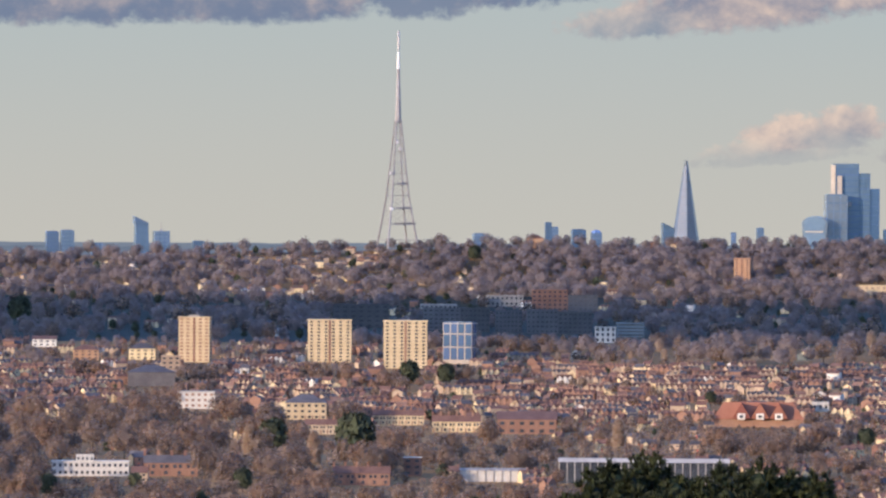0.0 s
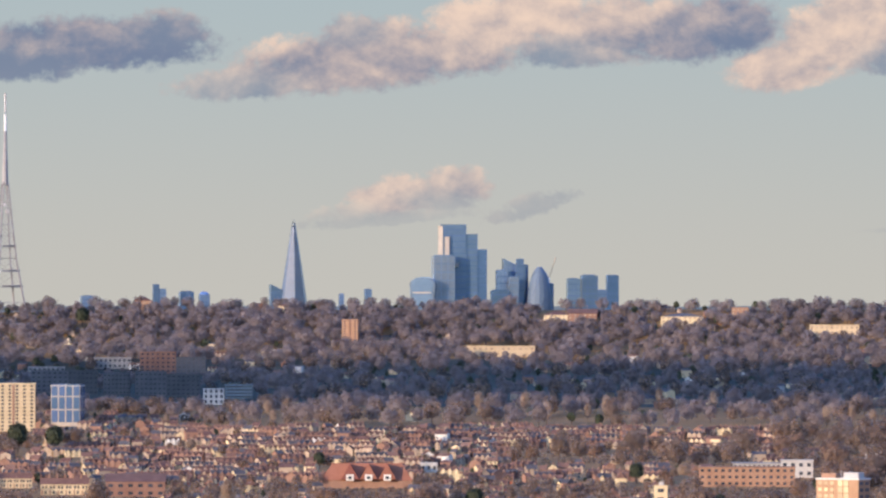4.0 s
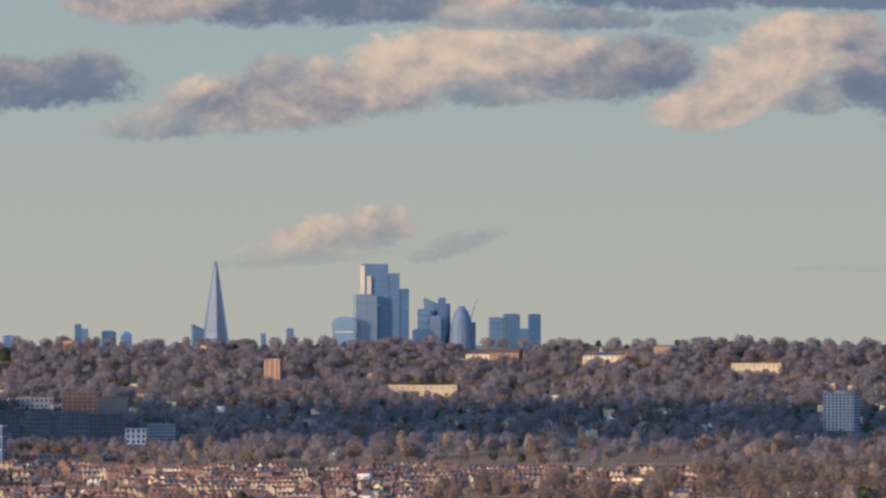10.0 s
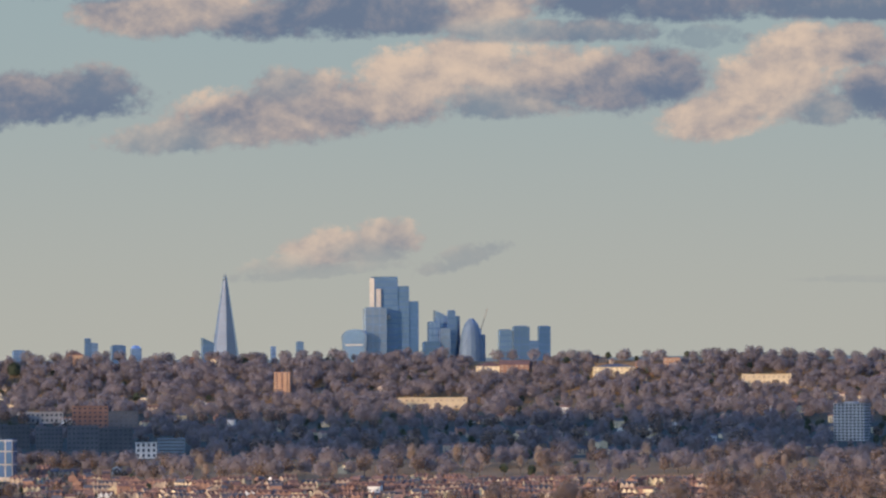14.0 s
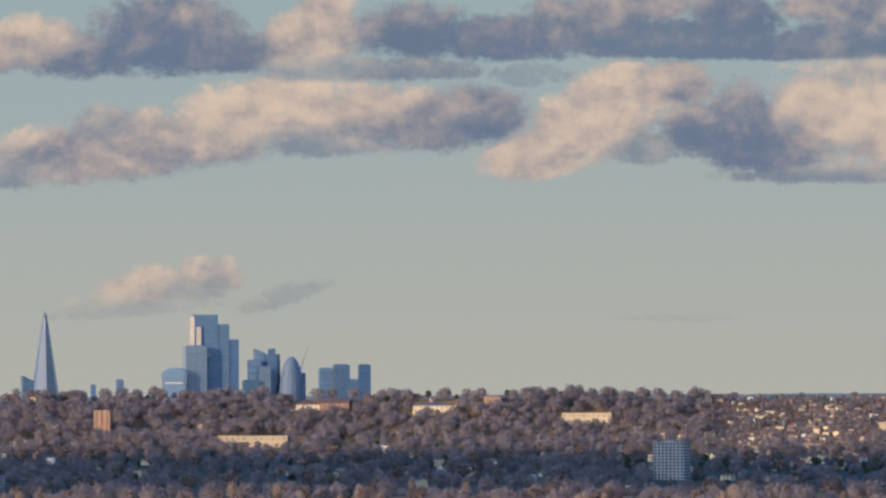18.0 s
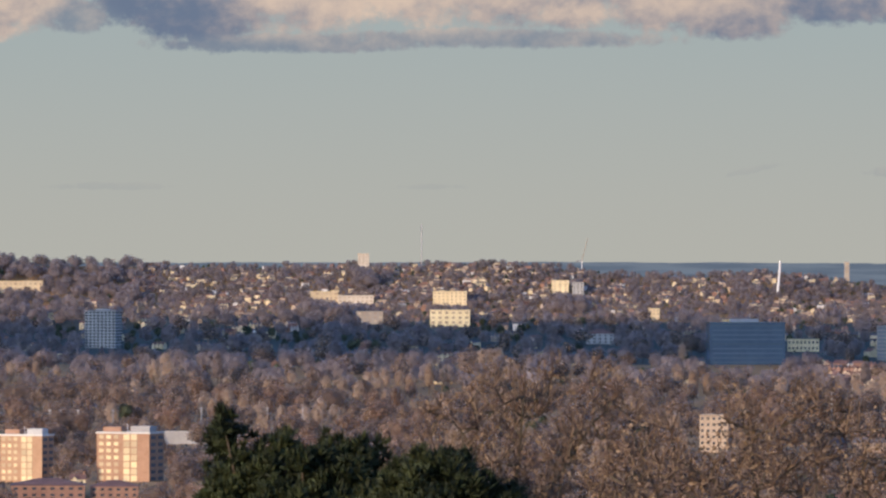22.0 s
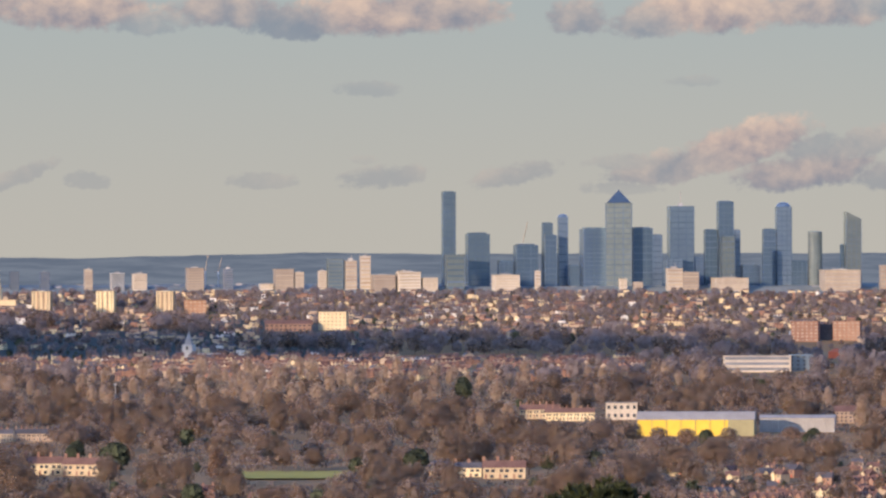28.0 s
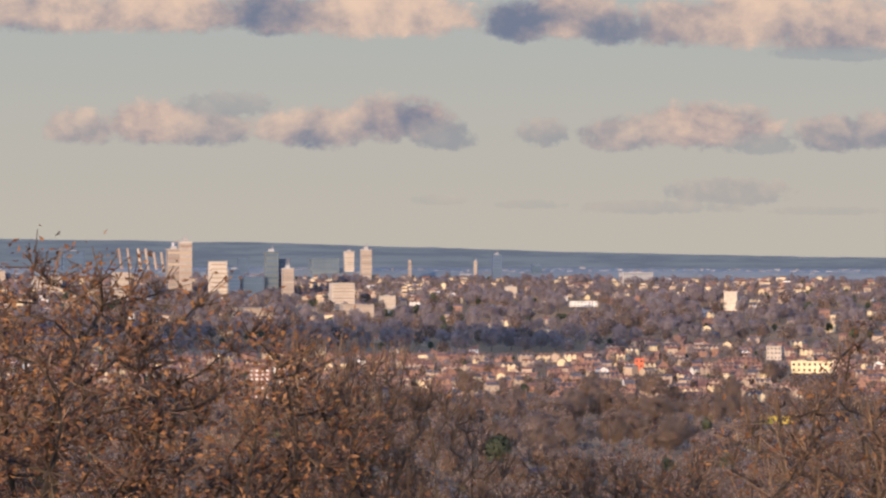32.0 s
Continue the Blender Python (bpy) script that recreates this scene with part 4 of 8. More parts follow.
def oak(label, az, d, top, seed, leaf_mat, leaves, scale=1.0, per=1, leaf=0.05, turn=0.0):
    """A spreading oak, bare but for clinging dead leaves; its crown reaches an angle as seen from the hilltop."""
    if seed not in OAKS:
        g = grow_oak(seed)
        OAKS[seed] = (g, float(np.percentile([q[2] for q, _ in g.tips], 99.3)), {k: mesh_from(k, np.concatenate(v), g.faces[k], ()) for k, v in g.verts.items()})
    g, crest, meshes = OAKS[seed]
    root = thing("oak_tree", near_pose(az, d, turn), label, "tree", "bare oaks on the hillside")
    want = (rise(az, top, d) - root.location.z) / crest
    root.scale = (want * scale, want * scale, want)
    for layer, me in meshes.items():
        if not me.materials:
            me.materials.append(OAK_TWIG if layer == "twig_spray" else OAK_BARK)
        ob = new(layer, me)
        ob.parent = root
    rng = np.random.default_rng(seed + 1 + round(az * 10))
    pick = [t for t in g.tips if rng.random() < leaves]
    if pick:
        v, f = leaf_tris(rng, pick, per, leaf, 0.12)
        part_mesh("foliage", mesh_from("foliage", v, f, ()), leaf_mat, root, "clinging dry leaves")
    return root


def needle_tufts(rng, centres, outward, n, size):
    """Tufts of needles: narrow triangles pointing out and up from each centre, shaded as the rounded bunch that they make up."""
    c, nor = np.repeat(centres, n, axis=0), np.repeat(outward, n, axis=0)
    k = len(c)
    way = unit(rng.normal(size=(k, 3)) + nor * 0.6 + (0, 0, 1.3))
    side = unit(np.cross(way, rng.normal(size=(k, 3))))
    s = size * rng.uniform(0.6, 1.3, k)[:, None]
    tri = np.stack((c + way * s * 0.15 - side * s * 0.16, c + way * s * 0.15 + side * s * 0.16, c + way * s), axis=1)
    face = np.cross(tri[:, 1] - tri[:, 0], tri[:, 2] - tri[:, 0])
    turned = (face * nor).sum(axis=1) < 0
    tri[turned] = tri[turned][:, ::-1]
    return tri.reshape(-1, 3), np.arange(3 * k).reshape(-1, 3), np.repeat(unit(nor + 0.25 * rng.normal(size=(k, 3))), 3, axis=0)


def pine(label, az, d, top, wide_deg, seed, tufts=900, leader=0.25, name="pine_tree"):
    """A round-headed pine: trunk, limbs and many bunches of needles, with lumps in its outline."""
    rng = np.random.default_rng(seed)
    root = thing(name, near_pose(az, d), label, "tree", "dark pines on the hillside")
    high = rise(az, top, d) - root.location.z
    half = d * radians(wide_deg) / 2
    g = Growth(seed)
    g.tube("trunk", np.array((0, 0, 0.0)), np.array((0.1, 0, high * 0.62)), 0.28, 0.16, 8)
    lobes = []
    for k in range(120):
        a, u = k * 2.4, math.sqrt((k + 0.5) / 120) * rng.uniform(0.88, 1.12)
        x, y = half * 0.84 * u * math.cos(a), half * 0.84 * u * math.sin(a)
        z = high - half * (0.16 + 0.62 * u ** 2 * rng.uniform(0.75, 1.15)) - rng.uniform(0, 0.32) * half
        lobes.append((np.array((x, y, z)), half * rng.uniform(0.08, 0.15)))
    for k in range(5 if leader > 0.3 else 0):
        lobes.append((np.array((-half * leader + half * rng.uniform(-0.12, 0.12), half * rng.uniform(-0.1, 0.1), high - half * (0.1 * k + 0.07))), half * (0.1 + 0.02 * k)))
    for c, r in lobes:
        g.tube("limbwork", np.array((0.05, 0, high * rng.uniform(0.35, 0.6))), c, 0.08, 0.02, 5)
    g.parts(root, {"trunk": BARK, "limbwork": BARK})
    each = tufts // len(lobes)
    pts, ways = [], []
    for c, r in lobes:
        w3 = rng.normal(size=(each, 3))
        w3 /= np.linalg.norm(w3, axis=1)[:, None]
        pts.append(c + w3 * r * rng.uniform(0.5, 1.0, each)[:, None] * (1, 1, 1.15))
        ways.append(unit(w3 + 0.35 * unit(c - np.array((0, 0, high - half * 0.9)))))
    bm = bmesh.new()
    for c, r in lobes:
        made = bmesh.ops.create_icosphere(bm, subdivisions=1, radius=r * 0.55)["verts"]
        for q in made:
            q.co = q.co * (1 + 0.25 * noise.noise(q.co * 2.0 / r)) + Vector(c)
    part("inner_foliage", bm, NEEDLES, root)
    v, f, nor = needle_tufts(rng, np.concatenate(pts), np.concatenate(ways), 22, 0.22)
    part_mesh("crown", mesh_from("crown", v, f, (), normals=nor), NEEDLES, root, "bunched dark green needles")
    return root


def dead_boughs(az, d, top, seed):
    """Pale leafless arching boughs of a small dead tree."""
    g = Growth(seed)
    root = thing("dead_tree", near_pose(az, d), "small dead tree with pale arching bare boughs", "tree")
    high = rise(az, top, d) - root.location.z
    rng = g.rng
    for k in range(7):
        a = rng.uniform(0, 6.283)
        p, way = np.array((0, 0, high * 0.84)), np.array((math.cos(a) * 0.8, math.sin(a) * 0.5, 1.1))
        r = 0.012
        for s in range(9):
            way = way / np.linalg.norm(way) + rng.normal(size=3) * 0.12 - np.array((0, 0, 0.17 * s / 3))
            q = p + way / np.linalg.norm(way) * high * 0.032
            q[2] = min(q[2], high)
            g.tube("bough", p, q, r, r * 0.86, 5)
            if s > 3 and rng.random() < 0.6:
                t = q + rng.normal(size=3) * 0.18
                g.tube("twig_spray", q, t, 0.007, 0.004, 3)
            p, r = q, r * 0.86
    g.tube("trunk", np.array((0, 0, 0.0)), np.array((0, 0, high * 0.85)), 0.11, 0.05, 7)
    g.parts(root, {"trunk": PALE_BARK, "bough": PALE_BARK, "twig_spray": PALE_BARK})
    return root

# ---- buildings that can be told apart ----
def rise(az, top, d):
    """The height in the world that is seen at an angle, at a distance."""
    return 100 + d * math.tan(radians(top))


def footing(az0, az1, base, dist, turn, depth):
    az = (az0 + az1) / 2
    d = dist or ground_far(az, base)
    th = radians(abs(turn))
    wide = d * radians(az1 - az0) / (math.cos(th) + depth * math.sin(th))
    return az, d, wide, wide * depth


def pane_mesh(name, wide, high, thick, mat):
    bm = bmesh.new()
    box(bm, -wide / 2, wide / 2, -thick, thick, 0, high)
    me = bpy.data.meshes.new(name)
    bm.to_mesh(me)
    bm.free()
    me.materials.append(mat)
    return me


def hang(name, me, parent, x, y, z, turn=0.0):
    ob = new(name, me)
    ob.parent = parent
    ob.matrix_basis = pose(x, y, z, 0, 0, turn)
    return ob


def glaze(root, wide, deep, high, floors, bays, mat, mode, side=True, z0=0.0, fill=0.56, share=0.5):
    """Windows: each a part of its own, or one ribbon for each floor."""
    fh = (high - z0) / floors
    if mode == "bands":
        front = pane_mesh("window_band", wide * 0.94, fh * share, 0.12, mat)
        flank = pane_mesh("window_band", deep * 0.9, fh * share, 0.12, mat)
        for i in range(floors):
            z = z0 + fh * (i + 0.3)
            hang("window_band", front, root, 0, -deep / 2, z)
            if side:
                hang("window_band", flank, root, wide / 2, 0, z, 90)
                hang("window_band", flank, root, -wide / 2, 0, z, 90)
        return
    bw = wide / bays
    me = pane_mesh("window", bw * fill, fh * share, 0.12, mat)
    for i in range(floors):
        for j in range(bays):
            hang("window", me, root, -wide / 2 + bw * (j + 0.5), -deep / 2, z0 + fh * (i + 0.28))
    if side:
        k = max(2, round(bays * deep / wide))
        dw = deep / k
        me = pane_mesh("window", dw * fill, fh * share, 0.12, mat)
        for i in range(floors):
            for j in range(k):
                y, z = -deep / 2 + dw * (j + 0.5), z0 + fh * (i + 0.28)
                hang("window", me, root, wide / 2, y, z, 90)


def pitched(root, wide, deep, eaves, ridge, mat, kind, over=0.3, x=0.0):
    bm = bmesh.new()
    w2, d2 = wide / 2 + over, deep / 2 + over
    inset = 0 if kind == "gable" else min(w2, d2) * 0.95
    lo = [bm.verts.new((x + a * w2, b * d2, eaves)) for a, b in ((-1, -1), (1, -1), (1, 1), (-1, 1))]
    hi = [bm.verts.new((x - w2 + inset, 0, ridge)), bm.verts.new((x + w2 - inset, 0, ridge))]
    for f in ((lo[0], lo[1], hi[1], hi[0]), (lo[2], lo[3], hi[0], hi[1]), (lo[1], lo[2], hi[1]), (lo[3], lo[0], hi[0]), (lo[3], lo[2], lo[1], lo[0])):
        bm.faces.new(f)
    return part("roof", bm, mat, root)


def building(name, label, category, az0, az1, top, base, wall, floors=0, bays=0, dist=0.0, turn=0.0, depth=0.8, pane=None, group="",
             roof="flat", roof_mat=None, mode="parts", side=True, lift=0.0, strip=0, fill=0.46, share=0.42, sink=6.0):
    """A building whose outline spans two bearings up to an angle; it stands where the ground lies at the angle base."""
    az, d, wide, deep = footing(az0, az1, base, dist, turn, depth)
    root = thing(name, stand(az, d, turn), label, category, group)
    high = rise(az, top, d) - root.location.z
    eaves = high if roof == "flat" else high * 0.66
    bm = bmesh.new()
    box(bm, -wide / 2, wide / 2, -deep / 2, deep / 2, -sink, eaves)
    bmesh.ops.bevel(bm, geom=bm.edges[:], offset=min(wide, deep, high) * 0.008, segments=1, affect="EDGES")
    part("wall", bm, wall, root)
    if roof == "flat":
        bm = bmesh.new()
        t = min(wide, deep) * 0.03
        box(bm, -wide / 2 - t, wide / 2 + t, -deep / 2 - t, deep / 2 + t, high, high + max(0.2, high * 0.02))
        part("parapet", bm, roof_mat or wall, root)
    else:
        pitched(root, wide, deep, eaves, high, roof_mat or TILE, roof)
    if lift:
        bm = bmesh.new()
        box(bm, -wide * 0.2, wide * 0.16, -deep * 0.25, deep * 0.25, high, high + high * lift)
        part("plant_room", bm, CONCRETE, root)
        bm = bmesh.new()
        box(bm, wide * 0.05, wide * 0.05 + 0.25, -0.12, 0.13, high + high * lift, high + high * lift * 2.2)
        part("aerial", bm, STEEL, root)
    # Raised brick strip; on two-part blocks its dark tone stands for a recess.
    for k in range(strip):
        bm = bmesh.new()
        x = wide * ((k + 1) / (strip + 1) - 0.5)
        box(bm, x - wide * 0.025, x + wide * 0.025, -deep / 2 - 0.2, -deep / 2 + 0.2, 0, high * 1.005)
        part("stair_strip", bm, BRICK, root, "raised dark brick strip up the front")
    if floors:
        glaze(root, wide, deep, eaves, floors, bays, pane or PANE, mode, side, 0.0, fill, share)
    return root


def brick_tower(label, az0, az1, top, base):
    """A brick tower block: a grid of pale windows, a cream glazed bay, a white parapet, plant rooms and a shaded flank with balcony strips."""
    az, d, wide, deep = footing(az0, az1, base, 0, -24, 0.62)
    root = thing("tower_block", stand(az, d, -24), label, "tower block", "brick tower blocks")
    high = (rise(az, top, d) - root.location.z) * 0.88
    bm = bmesh.new()
    box(bm, -wide / 2, wide / 2, -deep / 2, deep / 2, -6, high)
    part("wall", bm, ORANGE, root)
    bm = bmesh.new()
    box(bm, -wide / 2 - 0.3, wide / 2 + 0.3, -deep / 2 - 0.3, deep / 2 + 0.3, high, high + 0.7)
    part("parapet", bm, WHITE, root, "white parapet band")
    floors = 7
    fh = high / floors
    small, tall = pane_mesh("window", wide * 0.085, fh * 0.55, 0.12, CREAM), pane_mesh("glazed_bay", wide * 0.115, fh * 0.84, 0.18, CREAM)
    strip = pane_mesh("balcony", deep * 0.3, fh * 0.5, 0.2, SLATE)
    for i in range(floors):
        for x in (-0.41, -0.27, -0.13):
            hang("window", small, root, wide * x, -deep / 2, fh * (i + 0.25))
        for x in (0.07, 0.21):
            hang("glazed_bay", tall, root, wide * x, -deep / 2, fh * (i + 0.08))
        for y in (-0.25, 0.25):
            hang("balcony", strip, root, wide / 2, deep * y, fh * (i + 0.2), 90)
    for x0, x1, mat, up in ((-0.46, -0.12, ORANGE, 0.10), (0.06, 0.42, CONCRETE, 0.12)):
        bm = bmesh.new()
        box(bm, wide * x0, wide * x1, -deep * 0.2, deep * 0.3, high + 0.7, high * (1 + up) + 0.7)
        part("plant_room", bm, mat, root)
    bm = bmesh.new()
    beam(bm, (-wide * 0.05, 0, high), (-wide * 0.05, 0, high * 1.2), 0.12)
    part("aerial", bm, WHITE_STEEL, root)
    return root


def skyscraper(label, az0, az1, top, wall, dist=4870.0, base=-0.42, floors=9, turn=12.0, depth=0.8, crown="", band=None, sides=4, taper=1.0, bays=3):
    """A far tower: shaft, floor bands, corner fins and a crown."""
    az, d, wide, deep = footing(az0, az1, base, dist, turn, depth)
    root = thing("skyscraper", stand(az, d, turn), label, "skyscraper", "towers of the far skyline")
    high = rise(az, top, d) - root.location.z
    bm = bmesh.new()
    if sides == 4:
        v = box(bm, -wide / 2, wide / 2, -deep / 2, deep / 2, -4, high)
        for q in v[4:]:
            q.co.x *= taper
            q.co.y *= taper
    else:
        bmesh.ops.create_cone(bm, cap_ends=True, segments=sides, radius1=wide / 2, radius2=wide / 2 * taper, depth=high + 4)
        bmesh.ops.translate(bm, verts=bm.verts[:], vec=(0, 0, high / 2 - 2))
        deep = wide
    part("shaft", bm, wall, root)
    band = band or {"pale_curtain_glass": GREY_GLASS, "silver_glass": SLATE_GLASS, "hazed_slate_blue_glass": TEAL_GLASS, "dark_teal_glass": SLATE_GLASS}.get(wall.name, DARK_GLASS)
    if sides == 4 and taper > 0.9:
        me = pane_mesh("floor_band", wide * 1.01, high / floors * 0.16, 0.05, band)
        fl = pane_mesh("floor_band", deep * 1.01, high / floors * 0.22, 0.05, band)
        for i in range(1, floors):
            hang("floor_band", me, root, 0, -deep / 2, high * i / floors)
            if i % 2:
                hang("floor_band", fl, root, wide / 2, 0, high * i / floors, 90)
        fin = pane_mesh("fin", wide * 0.035, high, 0.08, band)
        for j in range(bays + 1):
            hang("fin", fin, root, wide * (j / bays - 0.5), -deep / 2, 0)
    bm = bmesh.new()
    if crown == "pyramid":
        bmesh.ops.create_cone(bm, cap_ends=True, segments=4, radius1=wide * 0.66, radius2=0.02, depth=wide * 0.5)
        bmesh.ops.rotate(bm, verts=bm.verts[:], matrix=Matrix.Rotation(radians(45), 3, "Z"))
        bmesh.ops.translate(bm, verts=bm.verts[:], vec=(0, 0, high + wide * 0.25))
        part("pyramid_roof", bm, TEAL_GLASS, root, "dark steel pyramid roof")
    elif crown == "mast":
        box(bm, -wide * 0.1, wide * 0.1, -0.2, 0.2, high, high + wide * 0.12)
        box(bm, -0.12, 0.12, -0.12, 0.12, high, high + wide * 0.6)
        part("mast", bm, STEEL, root)
    elif crown == "round":
        bmesh.ops.create_uvsphere(bm, u_segments=12, v_segments=6, radius=wide / 2)
        bmesh.ops.scale(bm, verts=bm.verts[:], vec=(1, deep / wide, 0.6))
        bmesh.ops.translate(bm, verts=bm.verts[:], vec=(0, 0, high))
        part("rounded_top", bm, wall, root)
    elif crown == "slant":
        v = box(bm, -wide / 2, wide / 2, -deep / 2, deep / 2, high, high + wide * 0.5)
        for q in v[4:]:
            if q.co.x > 0:
                q.co.z = high + 0.1
        part("slanted_top", bm, wall, root)
    else:
        box(bm, -wide * 0.42, wide * 0.36, -deep * 0.4, deep * 0.4, high, high + wide * 0.06)
        part("roof_plant", bm, band, root)
    return root


def beam(bm, p, q, r, sides=4):
    """A thin member between two points."""
    p, q = Vector(p), Vector(q)
    ax = (q - p).normalized()
    u = ax.orthogonal().normalized()
    v = ax.cross(u)
    lo, hi = [], []
    for k in range(sides):
        a = 2 * math.pi * k / sides + math.pi / 4
        o = (u * math.cos(a) + v * math.sin(a)) * r
        lo.append(bm.verts.new(p + o))
        hi.append(bm.verts.new(q + o))
    for k in range(sides):
        j = (k + 1) % sides
        bm.faces.new((lo[k], lo[j], hi[j], hi[k]))
    bm.faces.new(lo[::-1])
    bm.faces.new(hi)


def transmitter(az, d, top, half_deg):
    """A lattice television mast: four leaning legs, rings, braces, platforms and two white aerial drums."""
    root = thing("transmitter_mast", stand(az, d, 20), "tall grey lattice television mast with white top drums", "mast")
    high = rise(az, top, d) - root.location.z
    foot = d * radians(half_deg)

    def half(f):
        return foot * np.interp(f, (0, 0.1, 0.25, 0.4, 0.6, 0.8, 1), (1.0, 0.80, 0.52, 0.35, 0.14, 0.07, 0.05))

    corners = ((-1, -1), (1, -1), (1, 1), (-1, 1))
    levels = [0, 0.06, 0.13, 0.20, 0.26, 0.31, 0.36, 0.41, 0.46, 0.51, 0.56, 0.60]
    for a, b in corners:
        bm = bmesh.new()
        rings = []
        for f in levels:
            r, x, y = 0.55 - 0.4 * f, a * half(f) * 0.72, b * half(f) * 0.72
            rings.append([bm.verts.new((x + u * r, y + v * r, f * high - (3 if f == 0 else 0))) for u, v in corners])
        for lo, hi in zip(rings, rings[1:]):
            for k in range(4):
                bm.faces.new((lo[k], lo[(k + 1) % 4], hi[(k + 1) % 4], hi[k]))
        part("leg", bm, STEEL, root)
    for i, f in enumerate(levels[1:], 1):
        h = half(f) * 0.72
        g = levels[i - 1]
        l = half(g) * 0.72
        for k in range(4):
            (a, b), (c, e) = corners[k], corners[(k + 1) % 4]
            bars = [("ring_bar", (a * h, b * h, f * high), (c * h, e * h, f * high), 0.22)]
            if i > 2:
                bars.append(("brace", (a * l, b * l, g * high), (c * h, e * h, f * high), 0.10))
                bars.append(("brace", (c * l, e * l, g * high), (a * h, b * h, f * high), 0.10))
            for bar, p, q, r in bars:
                bm = bmesh.new()
                beam(bm, p, q, r)
                part(bar, bm, STEEL, root)
    for f in (0.13, 0.20, 0.31):
        bm = bmesh.new()
        h = half(f) * 0.72
        box(bm, h * 0.1, h * 1.15, -h, h, f * high, f * high + 1.2)
        part("platform", bm, GREY, root, "dark equipment platform")
    for f, s in ((0.20, -1), (0.36, -1.4), (0.47, 0.2), (0.5, -0.6)):
        bm = bmesh.new()
        bmesh.ops.create_cone(bm, cap_ends=True, segments=10, radius1=1.2, radius2=1.0, depth=1.0)
        bmesh.ops.rotate(bm, verts=bm.verts[:], matrix=Matrix.Rotation(radians(90), 3, "X"))
        bmesh.ops.translate(bm, verts=bm.verts[:], vec=(s * half(f) * 0.7, -half(f) * 0.75, f * high))
        part("dish", bm, WHITE_STEEL, root)
    bm = bmesh.new()
    bmesh.ops.create_cone(bm, cap_ends=True, segments=8, radius1=half(0.6), radius2=half(0.84), depth=0.24 * high)
    bmesh.ops.translate(bm, verts=bm.verts[:], vec=(0, 0, 0.71 * high))
    part("mast", bm, STEEL, root)
    for lo, hi, r in ((0.83, 0.905, 1.15), (0.915, 1.0, 1.0)):
        bm = bmesh.new()
        bmesh.ops.create_cone(bm, cap_ends=True, segments=12, radius1=foot * 0.05 * r, radius2=foot * 0.045 * r, depth=(hi - lo) * high)
        bmesh.ops.translate(bm, verts=bm.verts[:], vec=(0, 0, (lo + hi) / 2 * high))
        part("aerial_drum", bm, WHITE_STEEL, root, "white aerial drum")
    return root


def spire_tower(az0, az1, top, d, turn=25):
    """A glass spire of leaning facets that do not quite meet at the top."""
    az, _, wide, _ = footing(az0, az1, -0.42, d, 0, 1)
    root = thing("glass_spire", stand(az, d, turn), "slim blue glass spire tapering to open shards", "skyscraper", "towers of the far skyline")
    high = rise(az, top, d) - root.location.z
    half = wide * 0.56
    ring = ((-1, -0.35), (-0.35, -1), (0.5, -1), (1, -0.3), (1, 0.5), (0.3, 1), (-0.5, 1), (-1, 0.4))
    for k in range(8):
        (a, b), (c, e) = ring[k], ring[(k + 1) % 8]
        t = 0.93 + 0.07 * ((k * 5) % 8) / 7
        bm = bmesh.new()
        s0, s1 = half, half * (1 - t) + half * 0.05
        q = [Vector((a * s0, b * s0, -4)), Vector((c * s0, e * s0, -4)), Vector((c * s1, e * s1, high * t)), Vector((a * s1, b * s1, high * t * 0.99))]
        inner = [Vector((p.x * 0.9, p.y * 0.9, p.z)) for p in q]
        v = [bm.verts.new(p) for p in q + inner]
        for f in ((0, 1, 2, 3), (7, 6, 5, 4), (0, 4, 5, 1), (1, 5, 6, 2), (2, 6, 7, 3), (3, 7, 4, 0)):
            bm.faces.new([v[i] for i in f])
        part("facet", bm, (SPIRE_GLASS, SPIRE_GLASS, BLUE_GLASS, SPIRE_GLASS)[k % 4], root)
    for k in range(1, 14):
        bm = bmesh.new()
        f = k / 14
        s = half * (1 - f * 0.95) * 1.005
        for j in range(8):
            (a, b), (c, e) = ring[j], ring[(j + 1) % 8]
            beam(bm, (a * s, b * s, f * high), (c * s, e * s, f * high), 0.09)
        part("floor_ring", bm, GREY, root)
    return root


